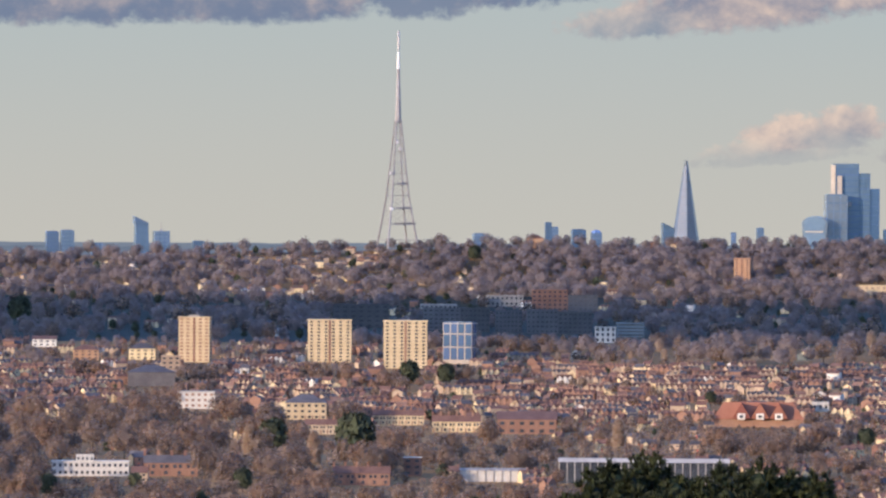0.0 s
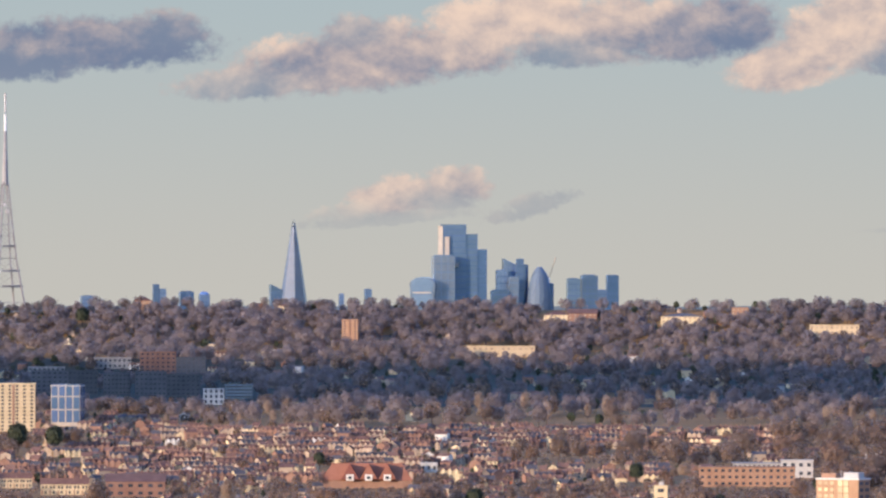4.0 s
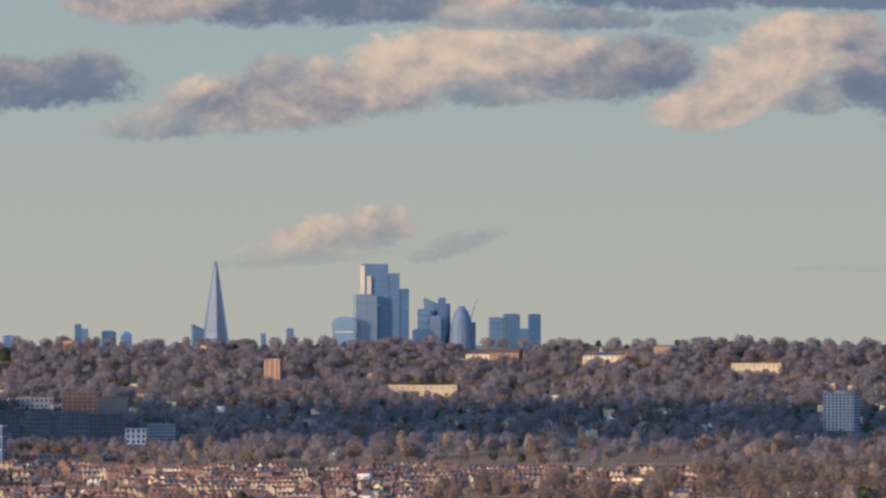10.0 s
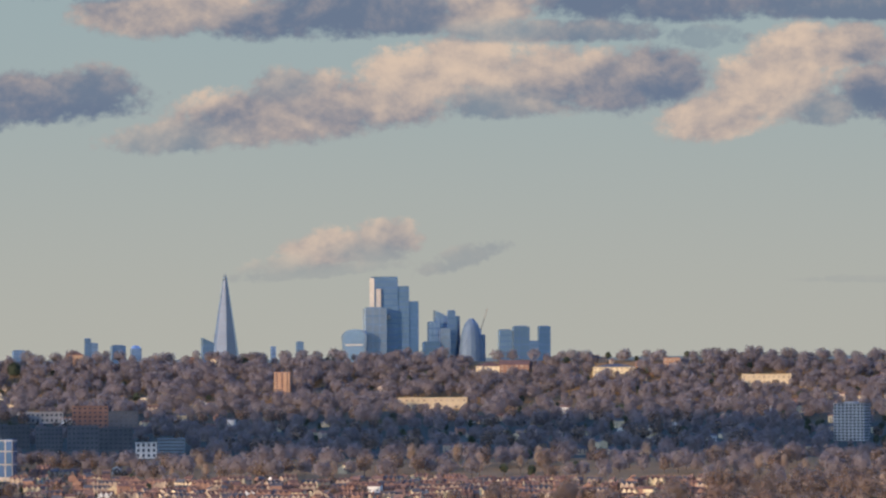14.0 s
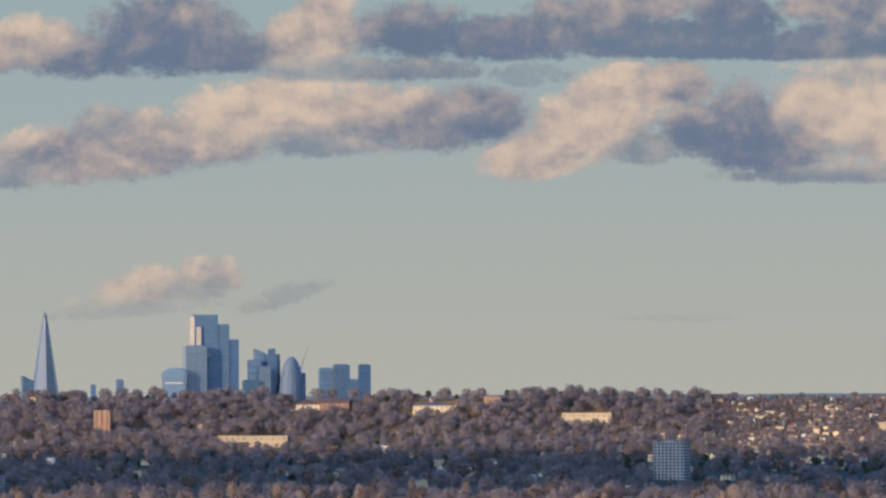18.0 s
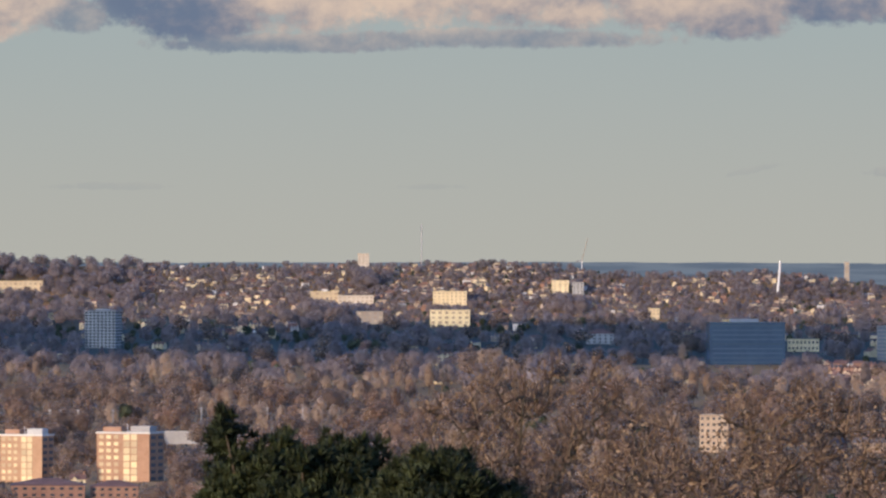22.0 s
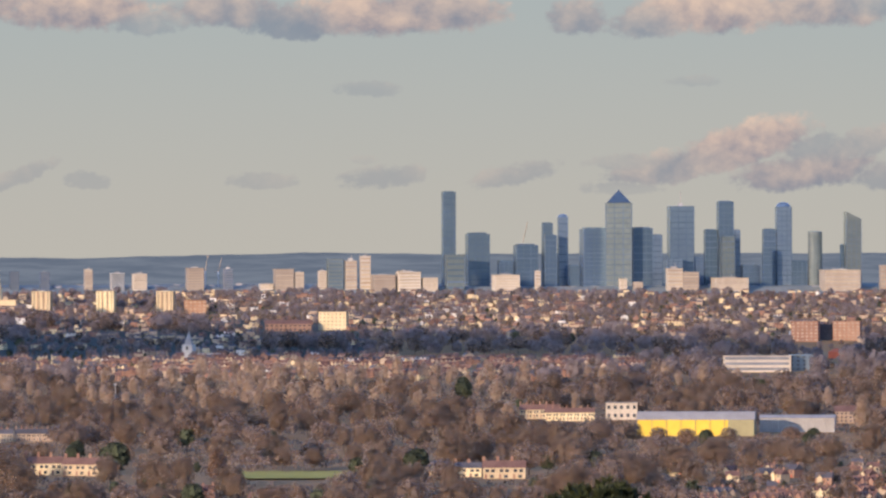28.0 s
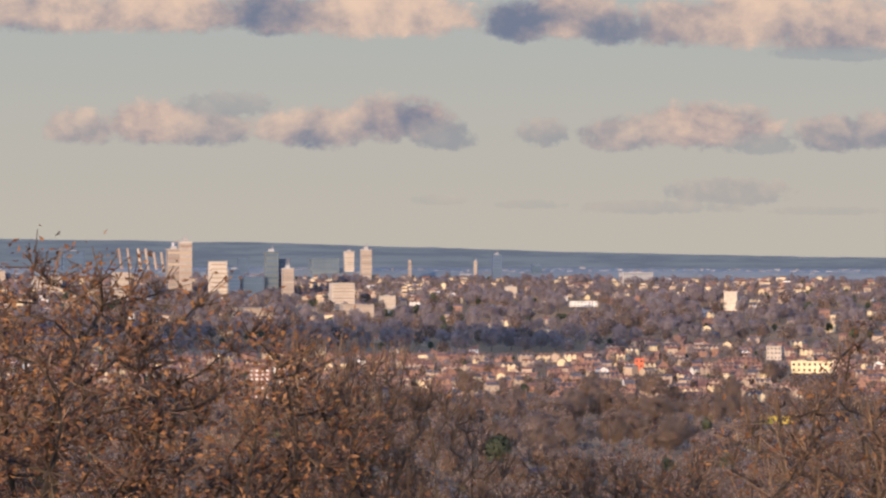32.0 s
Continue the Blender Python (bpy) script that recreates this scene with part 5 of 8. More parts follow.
def stepped_tower(az0, az1, tops, d):
    """The tallest cluster of blue glass: three steps, with pale strips on the left painted for sun glint."""
    az, _, wide, _ = footing(az0, az1, -0.42, d, 0, 1)
    root = thing("skyscraper", stand(az, d), "tallest blue glass tower stepping down in three", "skyscraper", "towers of the far skyline")
    z0 = root.location.z
    xs = (-0.5, 0.06, 0.3, 0.5)
    for k in range(3):
        high = rise(az, tops[k], d) - z0
        bm = bmesh.new()
        box(bm, wide * xs[k], wide * xs[k + 1], -wide * 0.3 + k * 0.6, wide * 0.4, -4, high)
        shaft = part("shaft", bm, (BLUE_GLASS, BLUE_GLASS, DARK_GLASS)[k], root)
        span = wide * (xs[k + 1] - xs[k])
        me = pane_mesh("floor_band", span, high / 90, 0.05, DARK_GLASS)
        for i in range(4, 18):
            hang("floor_band", me, shaft, wide * (xs[k] + xs[k + 1]) / 2, -wide * 0.3 + k * 0.6, high * i / 18)
    high = rise(az, tops[0], d) - z0
    # Pale boxes stand in for glass facets that glint in the sun.
    for x0, x1, f0, f1, y in ((-0.54, -0.44, 0.64, 0.985, 0.02), (-0.40, -0.30, 0.64, 0.885, 0.06), (-0.56, -0.1, 0.60, 0.64, 0.08)):
        bm = bmesh.new()
        box(bm, wide * x0, wide * x1, -wide * (0.3 + y), -wide * 0.2, high * f0, high * f1)
        part("sunlit_flank", bm, STONE, root, "pale strip painting in a sun glint")
    return root


def bulging_tower(az0, az1, top, d):
    """A tower that swells towards an arched top, with a pale frame."""
    az, _, wide, _ = footing(az0, az1, -0.42, d, 0, 1)
    root = thing("skyscraper", stand(az, d, -10), "bulging glass tower with an arched pale-rimmed top", "skyscraper", "towers of the far skyline")
    high = rise(az, top, d) - root.location.z

    def profile(y, grow, name, mat):
        bm = bmesh.new()
        rows = []
        for f in np.linspace(0, 1, 9):
            h = (0.40 + 0.1 * f ** 1.5) * wide * grow
            rows.append((h, high * 0.86 * f - (4 if f == 0 else 0)))
        pts = [(-h, z) for h, z in rows] + [(rows[-1][0] * -math.cos(a), high * 0.86 + high * 0.14 * math.sin(a)) for a in np.linspace(0.2, math.pi - 0.2, 9)] + [(h, z) for h, z in rows[::-1]]
        front = [bm.verts.new((x, y, z)) for x, z in pts]
        rear = [bm.verts.new((x, wide * 0.35, z)) for x, z in pts]
        bm.faces.new(front)
        bm.faces.new(rear[::-1])
        n = len(pts)
        for k in range(n):
            bm.faces.new((front[k], rear[k], rear[(k + 1) % n], front[(k + 1) % n]))
        return part(name, bm, mat, root)

    profile(-wide * 0.30, 1.0, "shaft", PALE_GLASS)
    profile(-wide * 0.33, 0.84, "glass_front", GREY_GLASS)
    me = pane_mesh("arch_band", wide * 0.7, high * 0.025, 0.1, STONE)
    hang("arch_band", me, root, 0, -wide * 0.34, high * 0.70)
    return root


def bullet_tower(az0, az1, top, d):
    """A pointed round tower with a diamond lattice."""
    az, _, wide, _ = footing(az0, az1, -0.42, d, 0, 1)
    root = thing("skyscraper", stand(az, d), "rounded pointed tower of dark blue glass", "skyscraper", "towers of the far skyline")
    high = rise(az, top, d) - root.location.z
    bm = bmesh.new()
    rings = []
    for f in np.linspace(0, 1, 12):
        r = wide / 2 * max(0.03, math.sqrt(max(0.0, 1 - ((f - 0.35) / 0.66) ** 2)) if f > 0.35 else 0.85 + 0.15 * f / 0.35)
        rings.append([bm.verts.new((r * math.cos(a), r * math.sin(a), high * f - (4 if f == 0 else 0))) for a in np.linspace(0, 2 * math.pi, 16, endpoint=False)])
    for lo, hi in zip(rings, rings[1:]):
        for k in range(16):
            bm.faces.new((lo[k], lo[(k + 1) % 16], hi[(k + 1) % 16], hi[k]))
    bm.faces.new(rings[-1])
    part("shaft", bm, SPIRE_GLASS, root)
    for s in range(5):
        bm = bmesh.new()
        for i in range(11):
            beam(bm, rings_at(wide, high, i / 11, s * 1.257 + i * 0.25), rings_at(wide, high, (i + 1) / 11, s * 1.257 + (i + 1) * 0.25), 0.1)
        part("spiral_rib", bm, GREY_GLASS, root)
    return root


def rings_at(wide, high, f, a):
    r = wide / 2 * 1.02 * max(0.03, math.sqrt(max(0.0, 1 - ((f - 0.35) / 0.66) ** 2)) if f > 0.35 else 0.85 + 0.15 * f / 0.35)
    return (r * math.cos(a), r * math.sin(a), high * f)


def crane(az, d, base_z, top, jib, lean, label="thin steel tower crane with a raised jib"):
    """A tower crane: mast, jib, counter-jib, cab. The jib spans an angle and leans by some degrees."""
    p = spot(az, d)
    root = thing("tower_crane", Matrix.Translation(p) @ pose(0, 0, 0, 0, 0, -az), label, "crane")
    z = rise(az, top, d) - p.z
    r = d * radians(0.0035)
    bm = bmesh.new()
    beam(bm, (0, 0, -2), (0, 0, z), r)
    part("mast", bm, WHITE_STEEL, root)
    long = d * radians(jib)
    bm = bmesh.new()
    beam(bm, (0, 0, z), (long * math.cos(radians(lean)), 0, z + abs(long) * math.sin(radians(lean))), r * 0.7)
    part("jib", bm, BUFF, root)
    bm = bmesh.new()
    beam(bm, (0, 0, z), (-long * 0.22, 0, z), r)
    box(bm, -long * 0.25 if long > 0 else -long * 0.18, -long * 0.18 if long > 0 else -long * 0.25, -r, r, z - r * 3, z)
    part("counter_jib", bm, STEEL, root)
    bm = bmesh.new()
    box(bm, -r * 1.5, r * 1.5, -r * 2, r * 2, z - r * 5, z - r)
    part("cab", bm, WHITE_STEEL, root)
    return root


def pole(name, label, az, base, top, dist=0.0, thick=0.003, mat=None, lean=0.0, category="pole", head=True):
    """A slim post with a small head."""
    d = dist or ground_far(az, base)
    root = thing(name, stand(az, d), label, category)
    high = rise(az, top, d) - root.location.z
    r = d * radians(thick) / 2
    bm = bmesh.new()
    beam(bm, (0, 0, -1), (high * math.tan(radians(lean)), 0, high), r, 6)
    part("post", bm, mat or STEEL, root)
    if head:
        bm = bmesh.new()
        x = high * math.tan(radians(lean))
        box(bm, x - r * 2.2, x + r * 2.2, -r, r, high, high + r * 2.5)
        part("head", bm, mat or STEEL, root)
    return root


def church(az, base, top, body_deg, wall, dist=0.0, label="pale stone church with a slender spire"):
    d = dist or ground_far(az, base)
    root = thing("church", stand(az, d, -20), label, "church")
    high = rise(az, top, d) - root.location.z
    w = d * radians(body_deg)
    bm = bmesh.new()
    box(bm, -w / 2, w / 2, -w / 2, w / 2, -4, high * 0.5)
    part("tower", bm, wall, root)
    bm = bmesh.new()
    bmesh.ops.create_cone(bm, cap_ends=True, segments=8, radius1=w * 0.5, radius2=0.03, depth=high * 0.5)
    bmesh.ops.translate(bm, verts=bm.verts[:], vec=(0, 0, high * 0.75))
    part("spire", bm, wall, root)
    bm = bmesh.new()
    box(bm, w / 2, w * 3, -w * 0.6, w * 0.6, -4, high * 0.2)
    part("nave", bm, wall, root)
    me = pane_mesh("window", w * 0.25, high * 0.12, 0.05, PANE)
    hang("window", me, root, 0, -w / 2, high * 0.32)
    return root


def shed(name, label, az0, az1, top, base, wall, turn=0.0, depth=0.5, roof_mat=None, posts=0, mat2=None, category="warehouse", eave=0.9):
    """A long low building: walls, ridged roof, rib lines or a row of posts with glazing behind."""
    az, d, wide, deep = footing(az0, az1, base, 0, turn, depth)
    root = thing(name, stand(az, d, turn), label, category)
    high = rise(az, top, d) - root.location.z
    bm = bmesh.new()
    box(bm, -wide / 2, wide / 2, -deep / 2, deep / 2, -4, high * eave)
    part("wall", bm, wall, root)
    bm = bmesh.new()
    t = 0.4
    v = box(bm, -wide / 2 - t, wide / 2 + t, -deep / 2 - t, deep / 2 + t, high * eave, high)
    for q in v[4:]:
        q.co.y *= 0.5
        q.co.z += high * 0.06
    part("roof", bm, roof_mat or CONCRETE, root)
    n = posts or 8
    me = pane_mesh("post" if posts else "cladding_rib", wide / n * (0.12 if posts else 0.04), high * eave, 0.25, CONCRETE if posts else (mat2 or wall))
    for i in range(n + 1):
        hang("post" if posts else "cladding_rib", me, root, wide * (i / n - 0.5), -deep / 2 - 0.1, 0)
    if posts:
        me = pane_mesh("window", wide / n * 0.8, high * 0.5, 0.1, PANE)
        for i in range(n):
            hang("window", me, root, wide * ((i + 0.5) / n - 0.5), -deep / 2, high * 0.2)
    elif mat2:
        bm = bmesh.new()
        box(bm, wide * 0.28, wide / 2 + 0.1, -deep / 2 - 0.2, deep / 2, -3, high * eave * 0.99)
        part("end_bay", bm, mat2, root, "duller olive end bay")
    return root


def terrace_row(label, az0, az1, top, base, units, wall, roof_mat, turn=0.0, group="terraces on the plain"):
    """A terrace: one long wall and roof, with a door, windows and a chimney for each house."""
    az, d, wide, deep = footing(az0, az1, base, 0, turn, 0.0)
    deep = 8.0 * shrink(d)
    root = thing("terrace", stand(az, d, turn), label, "terraced houses", group)
    high = rise(az, top, d) - root.location.z
    bm = bmesh.new()
    box(bm, -wide / 2, wide / 2, -deep / 2, deep / 2, -3, high * 0.62)
    part("wall", bm, wall, root)
    pitched(root, wide, deep, high * 0.62, high, roof_mat, "gable", 0.25)
    uw = wide / units
    win = pane_mesh("window", uw * 0.26, high * 0.16, 0.08, PANE)
    door = pane_mesh("door", uw * 0.18, high * 0.26, 0.08, BRICK)
    stack = pane_mesh("chimney", uw * 0.2, high * 0.3, 0.35, BRICK)
    for i in range(units):
        x = -wide / 2 + uw * i
        hang("chimney", stack, root, x + uw * 0.05, 0, high * 0.92)
        hang("door", door, root, x + uw * 0.2, -deep / 2, 0.1)
        hang("window", win, root, x + uw * 0.62, -deep / 2, high * 0.08)
        hang("window", win, root, x + uw * 0.3, -deep / 2, high * 0.38)
        hang("window", win, root, x + uw * 0.7, -deep / 2, high * 0.38)
    return root


def gabled_hall(label, az0, az1, top, base, gables, wall, roof_mat):
    """A long hall with a row of front gables, white-trimmed."""
    az, d, wide, deep = footing(az0, az1, base, 0, 0, 0.25)
    root = thing("gabled_hall", stand(az, d), label, "school")
    high = rise(az, top, d) - root.location.z
    bm = bmesh.new()
    box(bm, -wide / 2, wide / 2, -deep / 2, deep / 2, -4, high * 0.3)
    part("wall", bm, wall, root)
    pitched(root, wide, deep, high * 0.3, high, roof_mat, "hip", 0.4)
    gw = wide * 0.62 / gables
    for k in range(gables):
        x = -wide * 0.08 + gw * (k - (gables - 1) / 2) + wide * 0.1
        bm = bmesh.new()
        a = [bm.verts.new(p) for p in ((x - gw * 0.48, -deep * 0.75, high * 0.35), (x + gw * 0.48, -deep * 0.75, high * 0.35), (x, -deep * 0.75, high * 0.98))]
        b = [bm.verts.new((v.co.x, 0, v.co.z)) for v in a]
        bm.faces.new(a)
        for i, j in ((1, 0), (2, 1), (0, 2)):
            bm.faces.new((a[i], a[j], b[j], b[i]))
        gable = part("gable", bm, roof_mat, root)
        bm = bmesh.new()
        box(bm, x - gw * 0.2, x + gw * 0.2, -deep * 0.75 - 0.3, -deep * 0.75 + 0.1, high * 0.3, high * 0.55)
        part("gable_front", bm, WHITE, gable, "white rendered gable front")
        bm = bmesh.new()
        box(bm, x - gw * 0.1, x + gw * 0.1, -deep * 0.75 - 0.45, -deep * 0.75, high * 0.36, high * 0.48)
        part("window", bm, PANE, gable)
    return root

# ---- the city and its suburbs, by bearing (degrees to the right) and angle above the eye ----
building("tower_block", "pink-cream tower block with rows of windows", "tower block", -1.967, -1.719, -0.778, -1.107, CREAM, 13, 5, pane=BRICK, share=0.5, fill=0.5, turn=-6, depth=0.7, lift=0.06, strip=1)
building("tower_block", "cream tower block in two halves", "tower block", -1.003, -0.678, -0.793, -1.101, CREAM, 12, 6, depth=0.5, pane=PANE, share=0.5, fill=0.36, lift=0.03, strip=1, group="cream tower blocks")
building("tower_block", "cream tower block in two halves", "tower block", -0.438, -0.113, -0.798, -1.148, CREAM, 13, 6, depth=0.5, pane=PANE, share=0.5, fill=0.36, lift=0.03, strip=1, group="cream tower blocks")
building("tower_block", "white tower block with blue glazed stripes", "tower block", 0.004, 0.253, -0.813, -1.108, STONE, 3, 4, turn=-14, depth=0.6, pane=DARK_GLASS, share=0.9, fill=0.82, lift=0.04)
building("low_block", "white block with a dark framed middle", "flats", 1.137, 1.293, -0.831, -0.949, WHITE, 3, 4, share=0.6)
building("low_block", "blue-white office block in shade", "office block", 1.301, 1.504, -0.800, -0.901, PALE_GLASS, 4, 5, mode="bands")
building("tower_block", "slim orange-brown brick tower on the wooded slope", "tower block", 2.170, 2.309, -0.315, -0.525, ORANGE, 11, 3, turn=-12, strip=1)
building("apartment_block", "red brick flats with corner towers", "flats", 0.665, 0.934, -0.557, -0.713, BRICK, 5, 7, depth=0.4)
building("apartment_block", "brick flats wing in shade", "flats", 0.905, 1.157, -0.595, -0.713, SHADE_GREY, 4, 7, depth=0.4, pane=SLATE)
building("apartment_block", "long grey flats in cloud shade", "flats", -0.817, -0.398, -0.672, -0.844, SHADE_GREY, 5, 7, depth=0.3, pane=PANE, share=0.3, group="grey flats in the valley")
building("apartment_block", "long grey flats in cloud shade", "flats", -0.146, 0.132, -0.697, -0.856, SHADE_GREY, 5, 7, depth=0.3, pane=PANE, share=0.3, group="grey flats in the valley")
building("apartment_block", "long grey flats in cloud shade", "flats", 0.132, 0.350, -0.696, -0.873, SHADE_GREY, 5, 7, depth=0.3, pane=PANE, share=0.3, group="grey flats in the valley")
building("apartment_block", "long grey flats in cloud shade", "flats", 0.392, 0.594, -0.713, -0.873, SHADE_GREY, 5, 7, depth=0.3, pane=PANE, share=0.3, group="grey flats in the valley")
building("apartment_block", "long grey flats in cloud shade", "flats", 0.628, 0.863, -0.704, -0.881, SHADE_GREY, 5, 7, depth=0.3, pane=PANE, share=0.3, group="grey flats in the valley")
building("apartment_block", "long grey flats in cloud shade", "flats", 0.863, 1.116, -0.721, -0.881, SHADE_GREY, 5, 7, depth=0.3, pane=PANE, share=0.3, group="grey flats in the valley")
building("apartment_block", "long grey flats with white roof", "flats", -0.167, 0.106, -0.671, -0.760, CONCRETE, 3, 8, depth=0.3, roof_mat=WHITE)
# Concrete tone instead of cream, duller to stand for cloud shade.
building("low_block", "long white-roofed building on the slope", "flats", 0.323, 0.601, -0.60, -0.680, CONCRETE, 2, 8, depth=0.3, roof_mat=CONCRETE)
building("low_block", "pale low building at the wood edge", "house", -3.056, -2.876, -0.920, -0.999, WHITE, 2, 4, roof="gable", roof_mat=TILE)
building("low_block", "orange-cream apartment house with hipped roof", "flats", -2.749, -2.560, -0.985, -1.095, ORANGE, 3, 4, roof="hip")
building("low_block", "long cream house with grey roof", "flats", -2.337, -2.139, -0.970, -1.092, CREAM, 3, 4, roof="hip", roof_mat=SLATE)
building("low_block", "cream flats with flat roof", "flats", -2.096, -1.953, -1.066, -1.201, BUFF, 4, 3)
building("retail_block", "white and red retail block", "shop", -1.973, -1.695, -1.330, -1.452, WHITE, 3, 6, pane=BRICK)
building("low_block", "dark grey metal-roofed hall", "hall", -2.344, -1.991, -1.134, -1.286, SLATE, roof="hip", roof_mat=SLATE)
building("villa", "large cream villa with slate roof", "house", -1.168, -0.861, -1.342, -1.532, CREAM, 3, 6, roof="hip", roof_mat=SLATE)
building("school", "white flat-roofed school with long windows", "school", -2.904, -2.332, -1.852, -1.961, WHITE, 2, 14, depth=0.25)
building("school", "white upper storey of a flat-roofed school", "school", -2.723, -2.593, -1.806, -1.961, WHITE, 3, 4, depth=0.5)
shed("school_hall", "white-framed glass-fronted sports hall", 0.879, 2.142, -1.819, -1.995, PANE, depth=0.12, roof_mat=CONCRETE, posts=22, category="school")
shed("school_hall", "long white low roofed hall", 0.141, 0.634, -1.894, -1.986, CONCRETE, depth=0.3, roof_mat=CONCRETE)
gabled_hall("long red-roofed school with three front gables", 2.021, 2.694, -1.383, -1.564, 3, BRICK, RED_TILE)
building("low_block", "white box building among roofs", "shop", 2.757, 2.883, -1.380, -1.447, WHITE, 1, 3)
building("low_block", "brick stair tower with white cap", "flats", -0.285, -0.150, -1.813, -1.948, BRICK, 3, 2, roof_mat=WHITE)
building("low_block", "red brick warehouse with pitched roof", "warehouse", 0.413, 0.855, -1.462, -1.631, BRICK, 2, 6, roof="gable")
building("low_block", "long cream hall on the ridge", "flats", 3.095, 3.609, -0.508, -0.584, CREAM, 2, 12, depth=0.2, pane=BUFF)
building("hospital", "yellow stone hospital on the ridge", "hospital", 3.676, 3.874, -0.246, -0.331, CREAM, 3, 6, roof="hip", pane=BUFF)
building("hospital", "yellow stone hospital wing with gables", "hospital", 3.853, 4.072, -0.229, -0.330, ORANGE, 3, 6, roof="gable", pane=BUFF)
building("low_block", "cream villa on the ridge", "house", 4.548, 4.864, -0.262, -0.329, CREAM, 2, 8, roof="hip", roof_mat=SLATE, pane=BUFF)
building("low_block", "square orange brick block on the ridge", "flats", 5.074, 5.200, -0.219, -0.304, ORANGE, 3, 4, pane=BUFF)
building("low_block", "long cream block on the ridge", "flats", 5.655, 6.025, -0.345, -0.420, CREAM, 2, 10, depth=0.3, pane=BUFF)
building("low_block", "small pale villa on the slope", "house", 1.698, 1.836, -0.191, -0.254, CREAM, 2, 4, roof="hip", pane=BUFF)
building("low_block", "small orange house on the skyline", "house", 0.615, 0.750, -0.143, -0.215, ORANGE, 2, 4, roof="hip", pane=BUFF)
building("low_block", "orange long flat-roofed school", "school", 4.834, 5.549, -1.405, -1.548, ORANGE, 3, 14, depth=0.3)
building("low_block", "white upper block behind an orange school", "school", 5.443, 5.683, -1.353, -1.479, WHITE, 2, 4)
building("low_block", "long grey-white block behind a school", "school", 5.086, 5.443, -1.375, -1.447, CONCRETE, 2, 10)
building("clock_tower", "cream tower with small dark windows", "tower", 4.498, 4.615, -1.547, -1.808, CREAM, 4, 1, turn=-10, lift=0.1)
building("chimney_stack", "square cream chimney stack", "chimney", 4.304, 4.338, -1.645, -1.822, CREAM, sink=4)
building("low_block", "white gabled pub with brick side", "house", 3.816, 4.056, -1.723, -1.841, WHITE, 2, 4, roof="gable")
brick_tower("orange brick tower block with cream glazed bay", 5.707, 6.106, -1.45, -1.835)
brick_tower("orange brick tower block with cream glazed bay", 6.426, 6.927, -1.43, -1.835)
building("low_block", "long low white-roofed hall", "hall", 6.926, 7.187, -1.465, -1.554, CONCRETE, depth=0.3, roof_mat=WHITE)
building("apartment_block", "red-roofed brick flats below a tower", "flats", 5.791, 6.338, -1.810, -1.953, BRICK, 2, 8, roof="hip")
building("apartment_block", "red-roofed brick flats below a tower", "flats", 6.380, 6.737, -1.827, -1.953, BRICK, 2, 6, roof="hip")
building("tower_block", "slim orange-cream block above bare trees", "tower block", 10.920, 11.164, -1.339, -1.612, BUFF, 6, 5, turn=-10)
building("tower_block", "grey tower block with dark windows in shade", "tower block", 6.337, 6.615, -0.568, -0.841, CONCRETE, 12, 8, share=0.55, fill=0.6, turn=-20, depth=0.6, lift=0.06)
building("office_slab", "long dark blue office slab in cloud shade", "office block", 10.967, 11.557, -0.652, -0.960, TEAL_GLASS, 9, 12, turn=10, depth=0.3, mode="bands", pane=SLATE_GLASS, share=0.3, lift=0.1)
building("office_slab", "grey concrete office block with window bands", "office block", 12.239, 12.576, -0.675, -0.927, CONCRETE, 9, 8, turn=-20, depth=0.6, mode="bands", pane=GREY, share=0.35, lift=0.1)
building("low_block", "white tower block on the hilltop", "tower block", 8.371, 8.455, -0.139, -0.232, STONE, 6, 3, pane=BUFF)
building("low_block", "long cream building on the hill", "flats", 8.018, 8.224, -0.422, -0.485, CREAM, 2, 6, depth=0.4, pane=BUFF)
building("low_block", "long white building on the hill", "flats", 8.224, 8.489, -0.451, -0.506, STONE, 2, 8, depth=0.4, pane=BUFF)
building("low_block", "bright cream square block on the hill", "flats", 8.931, 9.183, -0.420, -0.516, CREAM, 4, 8, depth=0.5, pane=BUFF)
building("low_block", "white stepped building on the hill", "flats", 8.363, 8.561, -0.569, -0.653, STONE, 3, 5, pane=BUFF)
building("low_block", "white stepped building below the hill", "flats", 8.910, 9.208, -0.558, -0.668, CREAM, 3, 6, pane=BUFF)
building("low_block", "pair of pale towers on the hill", "flats", 9.817, 9.943, -0.336, -0.429, CREAM, 5, 3, pane=BUFF)
building("low_block", "pale grey tower beside another", "flats", 9.972, 10.056, -0.352, -0.445, CONCRETE, 5, 3)
building("low_block", "white flats above the shaded valley", "flats", 10.075, 10.281, -0.696, -0.806, WHITE, 3, 5, roof="hip")
building("low_block", "cream square house on the hill", "house", 10.541, 10.621, -0.547, -0.627, CREAM, 3, 3, pane=BUFF)
building("low_block", "long cream terrace beside dark office", "flats", 11.574, 11.810, -0.772, -0.860, CREAM, 2, 8, depth=0.4)
building("low_block", "long pale school on the rise", "school", 12.470, 12.668, -0.657, -0.716, WHITE, 2, 8, depth=0.3)
building("tower_block", "white and brick tower block on the far plain", "tower block", 12.743, 12.869, -0.423, -0.579, CREAM, 8, 4, turn=-10, lift=0.06, strip=2, group="white blocks on the far plain")
building("tower_block", "white and brick tower block on the far plain", "tower block", 13.038, 13.177, -0.459, -0.586, CREAM, 8, 4, turn=-10, lift=0.06, strip=2, group="white blocks on the far plain")
